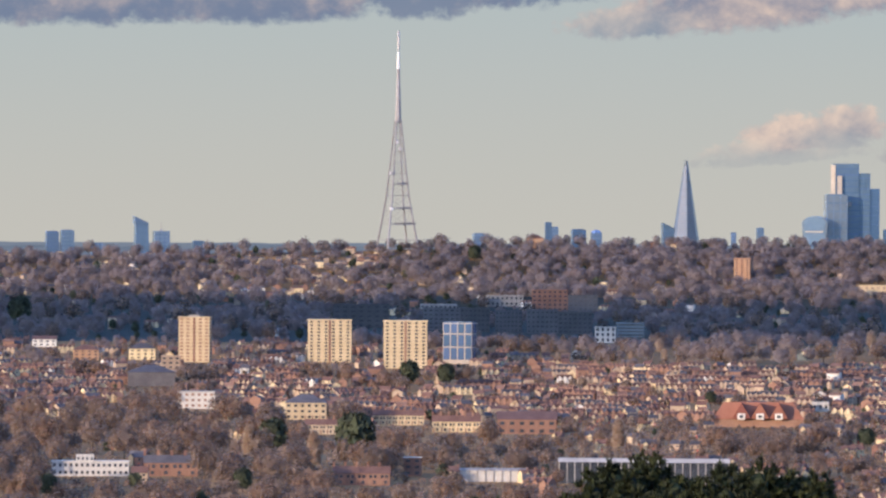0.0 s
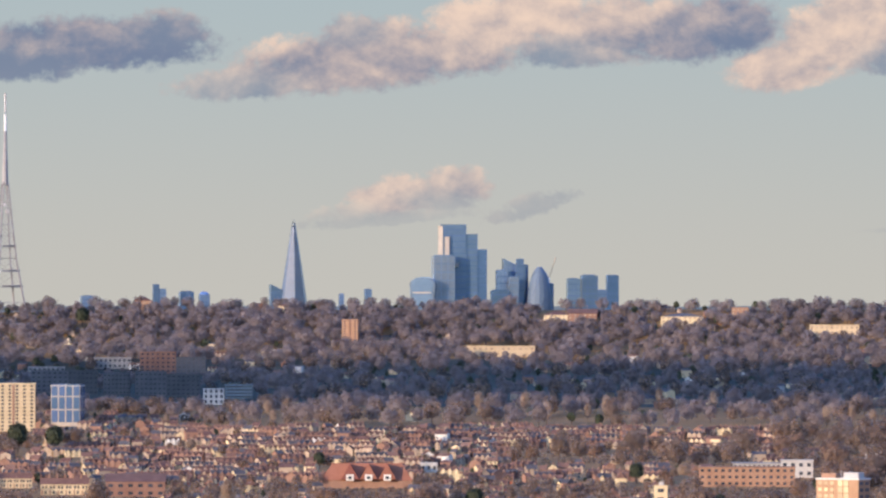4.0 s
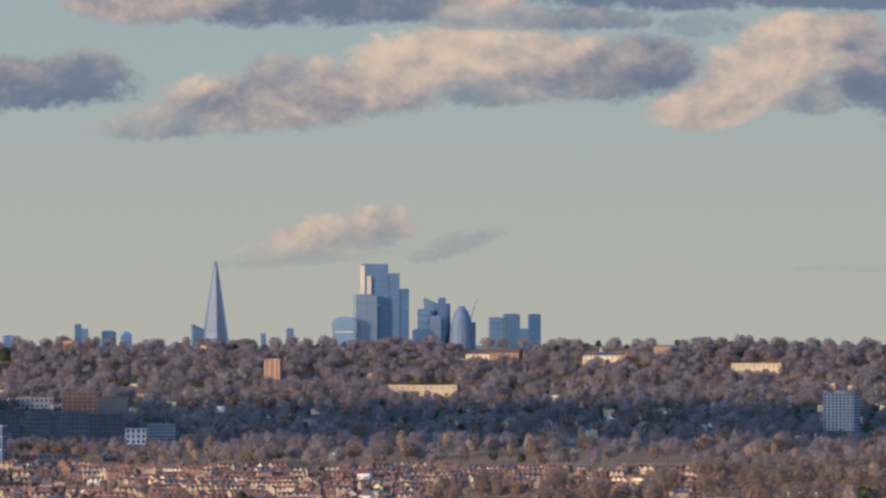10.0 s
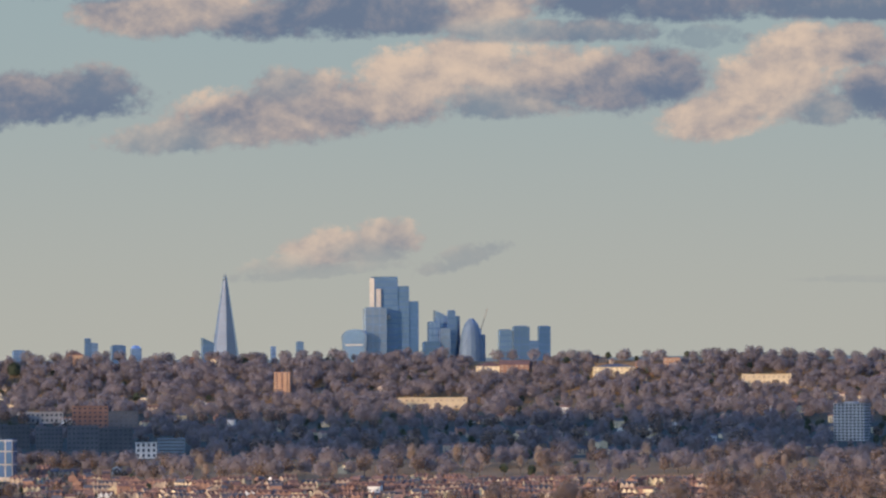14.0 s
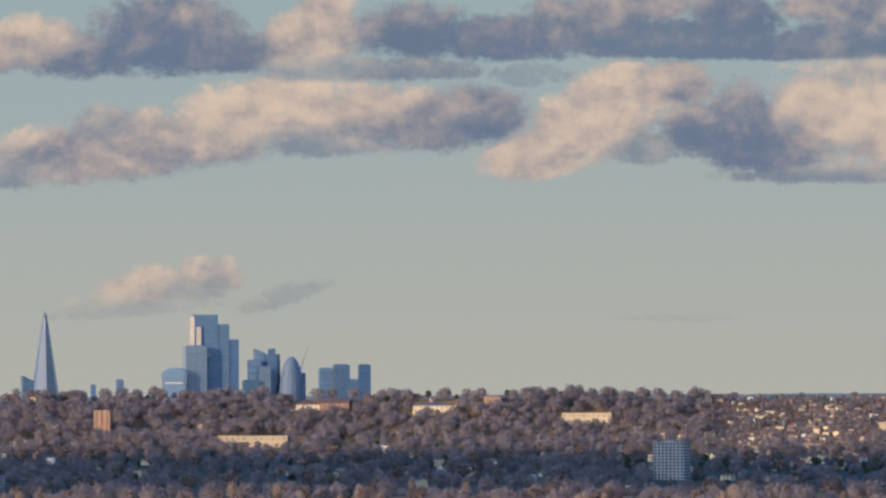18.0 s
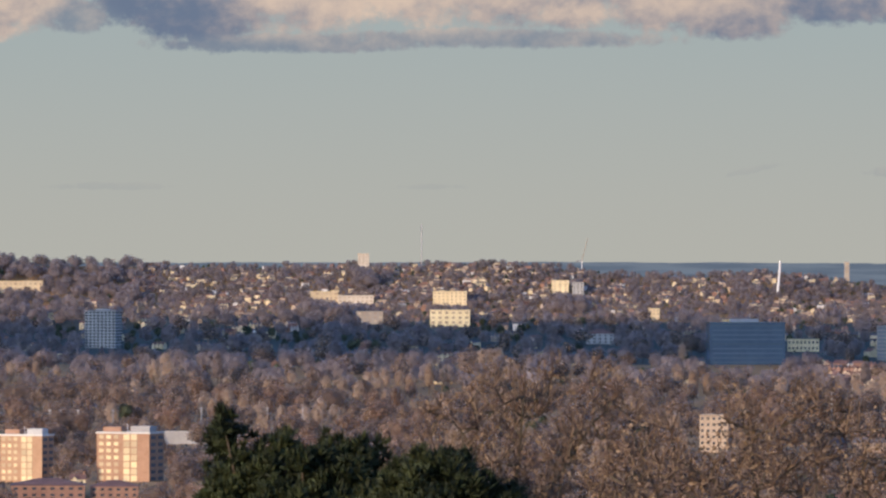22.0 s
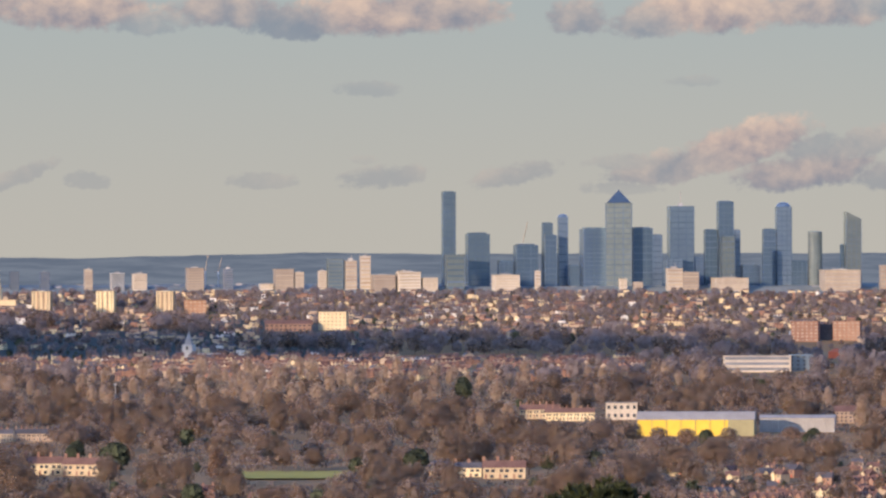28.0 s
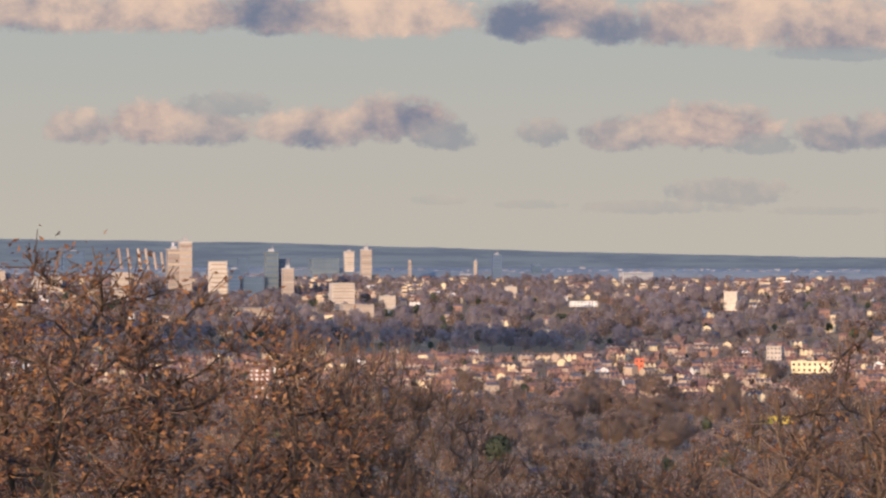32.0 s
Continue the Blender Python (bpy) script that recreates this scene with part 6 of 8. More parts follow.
building("tower_block", "white and brick tower block on the far plain", "tower block", 13.493, 13.649, -0.465, -0.600, CREAM, 8, 4, turn=-10, lift=0.06, strip=2, group="white blocks on the far plain")
building("tower_block", "white and brick tower block on the far plain", "tower block", 13.974, 14.121, -0.466, -0.613, CREAM, 8, 4, turn=-10, lift=0.06, strip=2, group="white blocks on the far plain")
building("tower_block", "white and brick tower block on the far plain", "tower block", 14.420, 14.563, -0.467, -0.611, CREAM, 8, 4, turn=-10, lift=0.06, strip=2, group="white blocks on the far plain")
building("low_block", "square orange brick block", "flats", 14.627, 14.791, -0.533, -0.634, ORANGE, 4, 5, pane=BUFF)
building("low_block", "cream office block on the plain", "office block", 15.629, 15.852, -0.623, -0.758, CREAM, 5, 7, turn=-12, depth=0.4, pane=BUFF)
building("low_block", "long brick terrace behind houses", "flats", 15.230, 15.575, -0.680, -0.764, BRICK, 2, 10, depth=0.3, roof="gable")
building("far_block", "pale tower block on the hazy far plain", "tower block", 14.638, 14.777, -0.293, -0.474, STONE, 8, 3, pane=BUFF, share=0.36, dist=4845, mode="bands", turn=10, side=False, group="blocks on the far plain", lift=0.07)
building("far_block", "pale tower block on the hazy far plain", "tower block", 14.916, 14.992, -0.300, -0.473, GREY, 8, 3, pane=SLATE_GLASS, share=0.36, dist=4845, mode="bands", turn=10, side=False, group="blocks on the far plain", lift=0.09)
building("far_block", "pale tower block on the hazy far plain", "tower block", 15.291, 15.446, -0.302, -0.478, STONE, 8, 3, pane=BUFF, share=0.36, dist=4845, mode="bands", turn=10, side=False, group="blocks on the far plain")
building("far_block", "pale tower block on the hazy far plain", "tower block", 15.446, 15.522, -0.326, -0.478, STONE, 8, 3, pane=BUFF, share=0.36, dist=4845, mode="bands", turn=10, side=False, group="blocks on the far plain", lift=0.05)
building("far_block", "pale tower block on the hazy far plain", "tower block", 15.623, 15.690, -0.316, -0.485, STONE, 8, 3, pane=BUFF, share=0.36, dist=4845, mode="bands", turn=10, side=False, group="blocks on the far plain", lift=0.07)
building("far_block", "pale tower block on the hazy far plain", "tower block", 15.686, 15.812, -0.232, -0.493, SILVER_GLASS, 8, 3, pane=SLATE_GLASS, share=0.36, dist=4845, mode="bands", turn=10, side=False, group="blocks on the far plain")
building("far_block", "pale tower block on the hazy far plain", "tower block", 15.820, 15.917, -0.243, -0.492, STONE, 8, 3, pane=BUFF, share=0.36, dist=4845, mode="bands", turn=10, side=False, group="blocks on the far plain", lift=0.11)
building("far_block", "pale tower block on the hazy far plain", "tower block", 15.934, 16.018, -0.209, -0.449, STONE, 8, 3, pane=BUFF, share=0.36, dist=4845, mode="bands", turn=10, side=False, group="blocks on the far plain", lift=0.05)
building("far_block", "pale tower block on the hazy far plain", "tower block", 16.027, 16.216, -0.347, -0.482, STONE, 8, 3, pane=BUFF, share=0.36, dist=4845, mode="bands", turn=10, side=False, group="blocks on the far plain")
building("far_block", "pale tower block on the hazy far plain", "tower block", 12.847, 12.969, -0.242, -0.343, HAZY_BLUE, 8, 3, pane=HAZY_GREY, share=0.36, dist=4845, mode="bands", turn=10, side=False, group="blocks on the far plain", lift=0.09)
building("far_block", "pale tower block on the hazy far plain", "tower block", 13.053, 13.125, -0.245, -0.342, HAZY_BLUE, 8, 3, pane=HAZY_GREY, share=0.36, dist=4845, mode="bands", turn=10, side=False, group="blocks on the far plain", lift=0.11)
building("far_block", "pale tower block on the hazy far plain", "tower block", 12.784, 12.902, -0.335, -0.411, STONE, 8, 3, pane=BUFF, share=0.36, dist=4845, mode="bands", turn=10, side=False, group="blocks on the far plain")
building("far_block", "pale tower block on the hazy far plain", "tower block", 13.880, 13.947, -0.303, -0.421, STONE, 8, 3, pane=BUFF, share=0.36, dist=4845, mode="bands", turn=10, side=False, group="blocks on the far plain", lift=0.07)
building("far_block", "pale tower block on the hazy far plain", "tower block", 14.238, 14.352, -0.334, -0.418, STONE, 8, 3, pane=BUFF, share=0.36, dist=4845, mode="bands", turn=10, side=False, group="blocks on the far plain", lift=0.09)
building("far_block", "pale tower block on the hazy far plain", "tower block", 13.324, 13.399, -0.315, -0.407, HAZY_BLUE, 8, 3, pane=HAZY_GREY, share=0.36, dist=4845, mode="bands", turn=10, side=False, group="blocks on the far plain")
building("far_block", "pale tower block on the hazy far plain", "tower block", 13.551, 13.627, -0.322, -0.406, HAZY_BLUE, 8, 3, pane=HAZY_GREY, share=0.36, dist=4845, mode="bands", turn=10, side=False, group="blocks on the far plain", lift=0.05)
building("far_block", "pale tower block on the hazy far plain", "tower block", 14.074, 14.183, -0.331, -0.402, CONCRETE, 8, 3, pane=SLATE_GLASS, share=0.36, dist=4845, mode="bands", turn=10, side=False, group="blocks on the far plain", lift=0.07)
building("far_block", "pale tower block on the hazy far plain", "tower block", 11.996, 12.034, -0.197, -0.298, STONE, 8, 3, pane=BUFF, share=0.36, dist=4845, mode="bands", turn=10, side=False, group="blocks on the far plain")
building("far_block", "pale tower block on the hazy far plain", "tower block", 15.186, 15.291, -0.412, -0.479, STONE, 8, 3, pane=BUFF, share=0.36, dist=4845, mode="bands", turn=10, side=False, group="blocks on the far plain", lift=0.11)
building("far_block", "pale tower block on the hazy far plain", "tower block", 16.216, 16.304, -0.317, -0.472, STONE, 8, 3, pane=BUFF, share=0.36, dist=4845, mode="bands", turn=10, side=False, group="blocks on the far plain", lift=0.05)
building("far_block", "sunlit pale block below glass towers", "tower block", 16.570, 16.718, -0.201, -0.403, SILVER_GLASS, 6, 4, pane=SLATE_GLASS, share=0.36, dist=4840, mode="bands", turn=10, side=False, group="blocks on the far plain")
building("far_block", "sunlit pale block below glass towers", "tower block", 16.920, 17.131, -0.349, -0.467, STONE, 6, 4, pane=BUFF, share=0.36, dist=4840, mode="bands", turn=10, side=False, group="blocks on the far plain", lift=0.09)
building("far_block", "sunlit pale block below glass towers", "tower block", 18.217, 18.344, -0.305, -0.491, STONE, 6, 4, pane=BUFF, share=0.36, dist=4840, mode="bands", turn=10, side=False, group="blocks on the far plain", lift=0.11)
building("far_block", "sunlit pale block below glass towers", "tower block", 18.331, 18.466, -0.331, -0.491, STONE, 6, 4, pane=BUFF, share=0.36, dist=4840, mode="bands", turn=10, side=False, group="blocks on the far plain")
building("far_block", "sunlit pale block below glass towers", "tower block", 19.362, 19.669, -0.317, -0.468, STONE, 6, 4, pane=BUFF, share=0.36, dist=4840, mode="bands", turn=10, side=False, group="blocks on the far plain", lift=0.07)
building("far_block", "sunlit pale block below glass towers", "tower block", 17.973, 18.049, -0.406, -0.499, STONE, 6, 4, pane=BUFF, share=0.36, dist=4840, mode="bands", turn=10, side=False, group="blocks on the far plain", lift=0.09)
building("far_block", "sunlit pale block below glass towers", "tower block", 17.868, 17.931, -0.380, -0.456, STONE, 6, 4, pane=BUFF, share=0.36, dist=4840, mode="bands", turn=10, side=False, group="blocks on the far plain")
building("far_block", "sunlit pale block below glass towers", "tower block", 16.014, 16.204, -0.347, -0.465, STONE, 6, 4, pane=BUFF, share=0.36, dist=4840, mode="bands", turn=10, side=False, group="blocks on the far plain", lift=0.05)
building("far_block", "sunlit pale block below glass towers", "tower block", 16.204, 16.393, -0.326, -0.453, STONE, 6, 4, pane=BUFF, share=0.36, dist=4840, mode="bands", turn=10, side=False, group="blocks on the far plain", lift=0.07)
building("far_block", "sunlit pale block below glass towers", "tower block", 16.393, 16.520, -0.369, -0.445, STONE, 6, 4, pane=BUFF, share=0.36, dist=4840, mode="bands", turn=10, side=False, group="blocks on the far plain")
building("far_block", "sunlit pale block below glass towers", "tower block", 18.554, 18.836, -0.374, -0.458, STONE, 6, 4, pane=BUFF, share=0.36, dist=4840, mode="bands", turn=10, side=False, group="blocks on the far plain", lift=0.11)
building("far_block", "sunlit pale block below glass towers", "tower block", 17.240, 17.286, -0.320, -0.455, STONE, 6, 4, pane=BUFF, share=0.36, dist=4840, mode="bands", turn=10, side=False, group="blocks on the far plain", lift=0.05)
building("far_block", "sunlit pale block below glass towers", "tower block", 19.807, 19.908, -0.284, -0.460, STONE, 6, 4, pane=BUFF, share=0.36, dist=4840, mode="bands", turn=10, side=False, group="blocks on the far plain")
building("far_block", "tower block on the hazy eastern plain", "tower block", 19.972, 20.141, -0.193, -0.531, BUFF, 8, 3, pane=SLATE_GLASS, share=0.36, dist=0, mode="bands", turn=10, side=False, group="blocks on the far plain", lift=0.09)
building("far_block", "tower block on the hazy eastern plain", "tower block", 20.014, 20.090, -0.286, -0.446, STONE, 8, 3, pane=BUFF, share=0.36, dist=4850, mode="bands", turn=10, side=False, group="blocks on the far plain", lift=0.11)
building("far_block", "tower block on the hazy eastern plain", "tower block", 19.816, 19.863, -0.303, -0.447, STONE, 8, 3, pane=BUFF, share=0.36, dist=4850, mode="bands", turn=10, side=False, group="blocks on the far plain")
building("far_block", "tower block on the hazy eastern plain", "tower block", 19.863, 19.913, -0.354, -0.446, STONE, 8, 3, pane=BUFF, share=0.36, dist=4850, mode="bands", turn=10, side=False, group="blocks on the far plain", lift=0.07)
building("far_block", "tower block on the hazy eastern plain", "tower block", 20.318, 20.444, -0.341, -0.467, CONCRETE, 8, 3, pane=SLATE_GLASS, share=0.36, dist=4850, mode="bands", turn=10, side=False, group="blocks on the far plain", lift=0.09)
building("far_block", "tower block on the hazy eastern plain", "tower block", 20.373, 20.410, -0.269, -0.362, GREY, 8, 3, pane=SLATE_GLASS, share=0.36, dist=4850, mode="bands", turn=10, side=False, group="blocks on the far plain")
building("far_block", "tower block on the hazy eastern plain", "tower block", 20.739, 20.798, -0.319, -0.462, SILVER_GLASS, 8, 3, pane=SLATE_GLASS, share=0.36, dist=4850, mode="bands", turn=10, side=False, group="blocks on the far plain", lift=0.05)
building("far_block", "tower block on the hazy eastern plain", "tower block", 20.798, 20.849, -0.306, -0.462, STONE, 8, 3, pane=BUFF, share=0.36, dist=4850, mode="bands", turn=10, side=False, group="blocks on the far plain", lift=0.07)
building("far_block", "tower block on the hazy eastern plain", "tower block", 21.258, 21.532, -0.445, -0.554, BUFF, 8, 3, pane=BUFF, share=0.36, dist=0, mode="bands", turn=10, side=False, group="blocks on the far plain")
building("far_block", "tower block on the hazy eastern plain", "tower block", 21.540, 21.641, -0.352, -0.562, STONE, 8, 3, pane=BUFF, share=0.36, dist=0, mode="bands", turn=10, side=False, group="blocks on the far plain", lift=0.11)
building("far_block", "tower block on the hazy eastern plain", "tower block", 21.633, 21.700, -0.360, -0.562, CONCRETE, 8, 3, pane=SLATE_GLASS, share=0.36, dist=0, mode="bands", turn=10, side=False, group="blocks on the far plain", lift=0.05)
building("far_block", "tower block on the hazy eastern plain", "tower block", 21.767, 21.839, -0.347, -0.457, SILVER_GLASS, 8, 3, pane=SLATE_GLASS, share=0.36, dist=4850, mode="bands", turn=10, side=False, group="blocks on the far plain")
building("far_block", "tower block on the hazy eastern plain", "tower block", 21.868, 21.986, -0.444, -0.528, STONE, 8, 3, pane=BUFF, share=0.36, dist=0, mode="bands", turn=10, side=False, group="blocks on the far plain", lift=0.09)
building("far_block", "tower block on the hazy eastern plain", "tower block", 19.964, 20.065, -0.455, -0.531, BRICK, 8, 3, pane=BUFF, share=0.36, dist=0, mode="bands", turn=10, side=False, group="blocks on the far plain", lift=0.11)
building("far_block", "pale tower block by the hazy river", "tower block", 22.775, 22.922, -0.455, -0.673, STONE, 8, 3, pane=BUFF, share=0.36, dist=0, mode="bands", turn=10, side=False, group="blocks by the river")
building("far_block", "pale tower block by the hazy river", "tower block", 23.179, 23.301, -0.281, -0.630, STONE, 8, 3, pane=BUFF, share=0.36, dist=0, mode="bands", turn=10, side=False, group="blocks by the river", lift=0.07)
building("far_block", "pale tower block by the hazy river", "tower block", 23.271, 23.376, -0.230, -0.630, STONE, 8, 3, pane=BUFF, share=0.36, dist=0, mode="bands", turn=10, side=False, group="blocks by the river", lift=0.09)
building("far_block", "pale tower block by the hazy river", "tower block", 23.495, 23.638, -0.373, -0.642, STONE, 8, 3, pane=BUFF, share=0.36, dist=0, mode="bands", turn=10, side=False, group="blocks by the river")
building("far_block", "pale tower block by the hazy river", "tower block", 23.638, 23.735, -0.431, -0.650, TEAL_GLASS, 8, 3, pane=SLATE_GLASS, share=0.36, dist=0, mode="bands", turn=10, side=False, group="blocks by the river", lift=0.05)
building("far_block", "pale tower block by the hazy river", "tower block", 23.911, 24.021, -0.300, -0.637, SILVER_GLASS, 8, 3, pane=SLATE_GLASS, share=0.36, dist=0, mode="bands", turn=10, side=False, group="blocks by the river", lift=0.07)
building("far_block", "pale tower block by the hazy river", "tower block", 24.012, 24.105, -0.354, -0.628, GREY, 8, 3, pane=SLATE_GLASS, share=0.36, dist=0, mode="bands", turn=10, side=False, group="blocks by the river")
building("far_block", "pale tower block by the hazy river", "tower block", 24.042, 24.135, -0.422, -0.649, STONE, 8, 3, pane=BUFF, share=0.36, dist=0, mode="bands", turn=10, side=False, group="blocks by the river", lift=0.11)
building("far_block", "pale tower block by the hazy river", "tower block", 23.722, 23.916, -0.481, -0.641, SLATE_GLASS, 8, 3, pane=SLATE_GLASS, share=0.36, dist=0, mode="bands", turn=10, side=False, group="blocks by the river", lift=0.05)
building("far_block", "pale tower block by the hazy river", "tower block", 23.713, 23.798, -0.347, -0.503, SLATE_GLASS, 8, 3, pane=SLATE_GLASS, share=0.36, dist=0, mode="bands", turn=10, side=False, group="blocks by the river")
building("far_block", "pale tower block by the hazy river", "tower block", 24.505, 24.585, -0.294, -0.496, STONE, 8, 3, pane=BUFF, share=0.36, dist=4850, mode="bands", turn=10, side=False, group="blocks by the river", lift=0.09)
building("far_block", "pale tower block by the hazy river", "tower block", 24.627, 24.716, -0.281, -0.504, STONE, 8, 3, pane=BUFF, share=0.36, dist=0, mode="bands", turn=10, side=False, group="blocks by the river", lift=0.11)
building("far_block", "pale tower block by the hazy river", "tower block", 24.986, 25.011, -0.356, -0.503, STONE, 8, 3, pane=BUFF, share=0.36, dist=0, mode="bands", turn=10, side=False, group="blocks by the river")
building("far_block", "pale tower block by the hazy river", "tower block", 25.474, 25.500, -0.363, -0.506, STONE, 8, 3, pane=BUFF, share=0.36, dist=0, mode="bands", turn=10, side=False, group="blocks by the river", lift=0.07)
building("far_block", "pale tower block by the hazy river", "tower block", 25.609, 25.685, -0.316, -0.510, SLATE_GLASS, 8, 3, pane=SLATE_GLASS, share=0.36, dist=0, mode="bands", turn=10, side=False, group="blocks by the river", lift=0.09)
building("far_block", "pale tower block by the hazy river", "tower block", 24.396, 24.590, -0.530, -0.724, STONE, 8, 3, pane=BUFF, share=0.36, dist=0, mode="bands", turn=10, side=False, group="blocks by the river")
building("far_block", "pale tower block by the hazy river", "tower block", 24.472, 24.734, -0.686, -0.783, STONE, 8, 3, pane=BUFF, share=0.36, dist=0, mode="bands", turn=10, side=False, group="blocks by the river", lift=0.05)
building("far_block", "pale tower block by the hazy river", "tower block", 24.767, 24.894, -0.622, -0.765, STONE, 8, 3, pane=BUFF, share=0.36, dist=0, mode="bands", turn=10, side=False, group="blocks by the river", lift=0.07)
building("far_block", "pale tower block by the hazy river", "tower block", 23.693, 24.304, -0.713, -0.784, STONE, 8, 3, pane=BUFF, share=0.36, dist=0, mode="bands", turn=10, side=False, group="blocks by the river")
building("far_block", "pale tower block by the hazy river", "tower block", 25.707, 25.799, -0.552, -0.632, STONE, 8, 3, pane=BUFF, share=0.36, dist=0, mode="bands", turn=10, side=False, group="blocks by the river", lift=0.11)
building("far_block", "pale tower block by the hazy river", "tower block", 22.400, 22.569, -0.296, -0.493, SLATE_GLASS, 8, 3, pane=SLATE_GLASS, share=0.36, dist=4850, mode="bands", turn=10, side=False, group="blocks by the river", lift=0.05)
building("far_block", "pale tower block by the hazy river", "tower block", 24.240, 24.471, -0.345, -0.459, SILVER_GLASS, 8, 3, pane=SLATE_GLASS, share=0.36, dist=4850, mode="bands", turn=10, side=False, group="blocks by the river")
building("far_block", "pale tower block by the hazy river", "tower block", 25.904, 25.988, -0.391, -0.475, SLATE_GLASS, 8, 3, pane=SLATE_GLASS, share=0.36, dist=4850, mode="bands", turn=10, side=False, group="blocks by the river", lift=0.09)
building("far_block", "pale tower block by the hazy river", "tower block", 26.557, 26.810, -0.443, -0.515, CONCRETE, 8, 3, pane=SLATE_GLASS, share=0.36, dist=0, mode="bands", turn=10, side=False, group="blocks by the river", lift=0.11)
building("far_block", "pale tower block by the hazy river", "tower block", 22.977, 23.133, -0.547, -0.643, STONE, 8, 3, pane=BUFF, share=0.36, dist=0, mode="bands", turn=10, side=False, group="blocks by the river")
building("far_block", "pale tower block by the hazy river", "tower block", 22.578, 22.767, -0.577, -0.674, STONE, 8, 3, pane=BUFF, share=0.36, dist=0, mode="bands", turn=10, side=False, group="blocks by the river", lift=0.07)
building("far_block", "pale tower block by the hazy river", "tower block", 22.199, 22.409, -0.485, -0.612, STONE, 8, 3, pane=BUFF, share=0.36, dist=0, mode="bands", turn=10, side=False, group="blocks by the river", lift=0.09)
building("tower_block", "brick and white tower block behind oaks", "tower block", 23.800, 23.985, -1.164, -1.391, BRICK, 7, 4, turn=-14, depth=0.6, pane=WHITE)
building("low_block", "white square tower block on the plain", "tower block", 27.341, 27.459, -0.584, -0.719, STONE, 7, 5, turn=-14, pane=BUFF)
building("low_block", "white block among suburban trees", "flats", 27.658, 27.792, -0.987, -1.088, STONE, 3, 4, turn=-14)
building("low_block", "red brick end of a block of flats", "flats", 26.677, 26.745, -1.084, -1.189, RED, 3, 2)
building("low_block", "long cream building among suburban trees", "flats", 27.843, 28.158, -1.100, -1.184, CREAM, 2, 8, depth=0.3)
building("low_block", "long low bright yellow shed", "shed", 27.613, 27.857, -1.513, -1.564, YELLOW, 1, 6, depth=0.3)
building("low_block", "long white terrace on the plain", "flats", 26.191, 26.402, -0.659, -0.697, WHITE, 2, 8, depth=0.2)
building("low_block", "orange villa among trees", "house", 25.854, 26.044, -1.899, -1.983, BUFF, 2, 3, roof="hip")
building("apartment_block", "red brick flats with dark centre", "flats", 19.151, 19.369, -0.699, -0.846, BRICK, 6, 6, turn=-6, pane=STONE, share=0.3)
building("apartment_block", "red brick flats with balconies", "flats", 19.462, 19.680, -0.700, -0.838, BRICK, 6, 6, turn=-6, pane=STONE, share=0.3)
building("apartment_block", "dark stair core between brick flats", "flats", 19.369, 19.462, -0.720, -0.838, SLATE)
building("office_slab", "white framed office with long window bands", "office block", 18.645, 19.150, -0.955, -1.073, STONE, 3, 24, depth=0.3, mode="bands", pane=GREY, share=0.5)
building("office_slab", "glass end block of a white office", "office block", 19.133, 19.318, -0.947, -1.065, PALE_GLASS, 4, 4, depth=0.6)
building("low_block", "bright red sports dome", "hall", 19.428, 19.554, -0.901, -0.973, RED, roof="hip", roof_mat=RED)
shed("warehouse", "bright yellow warehouse with a flat grey roof", 18.004, 18.888, -1.380, -1.544, YELLOW, turn=-3, depth=0.4, roof_mat=CONCRETE, mat2=OLIVE, eave=0.72)
shed("warehouse", "white warehouse sheds beside a yellow one", 18.918, 19.485, -1.402, -1.519, CONCRETE, turn=-3, depth=0.5, roof_mat=CONCRETE)
shed("warehouse", "long pale-roofed depot shed among dark trees", 19.93, 20.56, -0.795, -0.872, CONCRETE, turn=-3, depth=0.3, roof_mat=WHITE, eave=0.6)
shed("warehouse", "long pale-roofed depot shed among dark trees", 20.62, 21.22, -0.80, -0.872, CONCRETE, turn=-3, depth=0.3, roof_mat=WHITE, eave=0.6)
building("apartment_block", "long orange brick flats on the plain", "flats", 20.62, 21.08, -0.60, -0.70, ORANGE, 3, 10, depth=0.25, pane=BUFF)
building("low_block", "white depot building with flat roof", "office block", 17.769, 18.005, -1.303, -1.425, STONE, 2, 5)
building("low_block", "long brown two-storey block", "flats", 19.477, 19.675, -1.326, -1.453, BUFF, 3, 6, roof="gable")
terrace_row("low terrace with red roof beside a depot", 17.128, 17.423, -1.314, -1.415, 6, CREAM, TILE)
terrace_row("low terrace with pale front", 17.318, 17.684, -1.340, -1.433, 7, CREAM, TILE)
terrace_row("long tan terrace with many chimneys", 12.059, 12.362, -1.502, -1.611, 8, BUFF, SLATE)
terrace_row("long tan terrace with many chimneys", 12.455, 12.729, -1.508, -1.617, 7, BUFF, SLATE)
terrace_row("long buff terrace with many chimneys", 12.960, 13.348, -1.487, -1.580, 9, BUFF, SLATE)
terrace_row("long buff terrace with many chimneys", 13.373, 13.643, -1.485, -1.578, 7, BUFF, SLATE)
terrace_row("pairs of red-roofed brick houses", 12.701, 13.046, -1.708, -1.877, 4, BRICK, TILE)
terrace_row("red-roofed cream houses with gables", 13.442, 13.720, -1.691, -1.830, 3, CREAM, TILE)
terrace_row("red-roofed houses with white gables", 13.741, 14.015, -1.701, -1.836, 3, CREAM, TILE, turn=-25)
terrace_row("white house with red tiled roof", 16.853, 17.169, -1.731, -1.870, 3, CREAM, TILE)
terrace_row("white house at the park edge", 16.643, 16.841, -1.743, -1.856, 2, CREAM, SLATE)
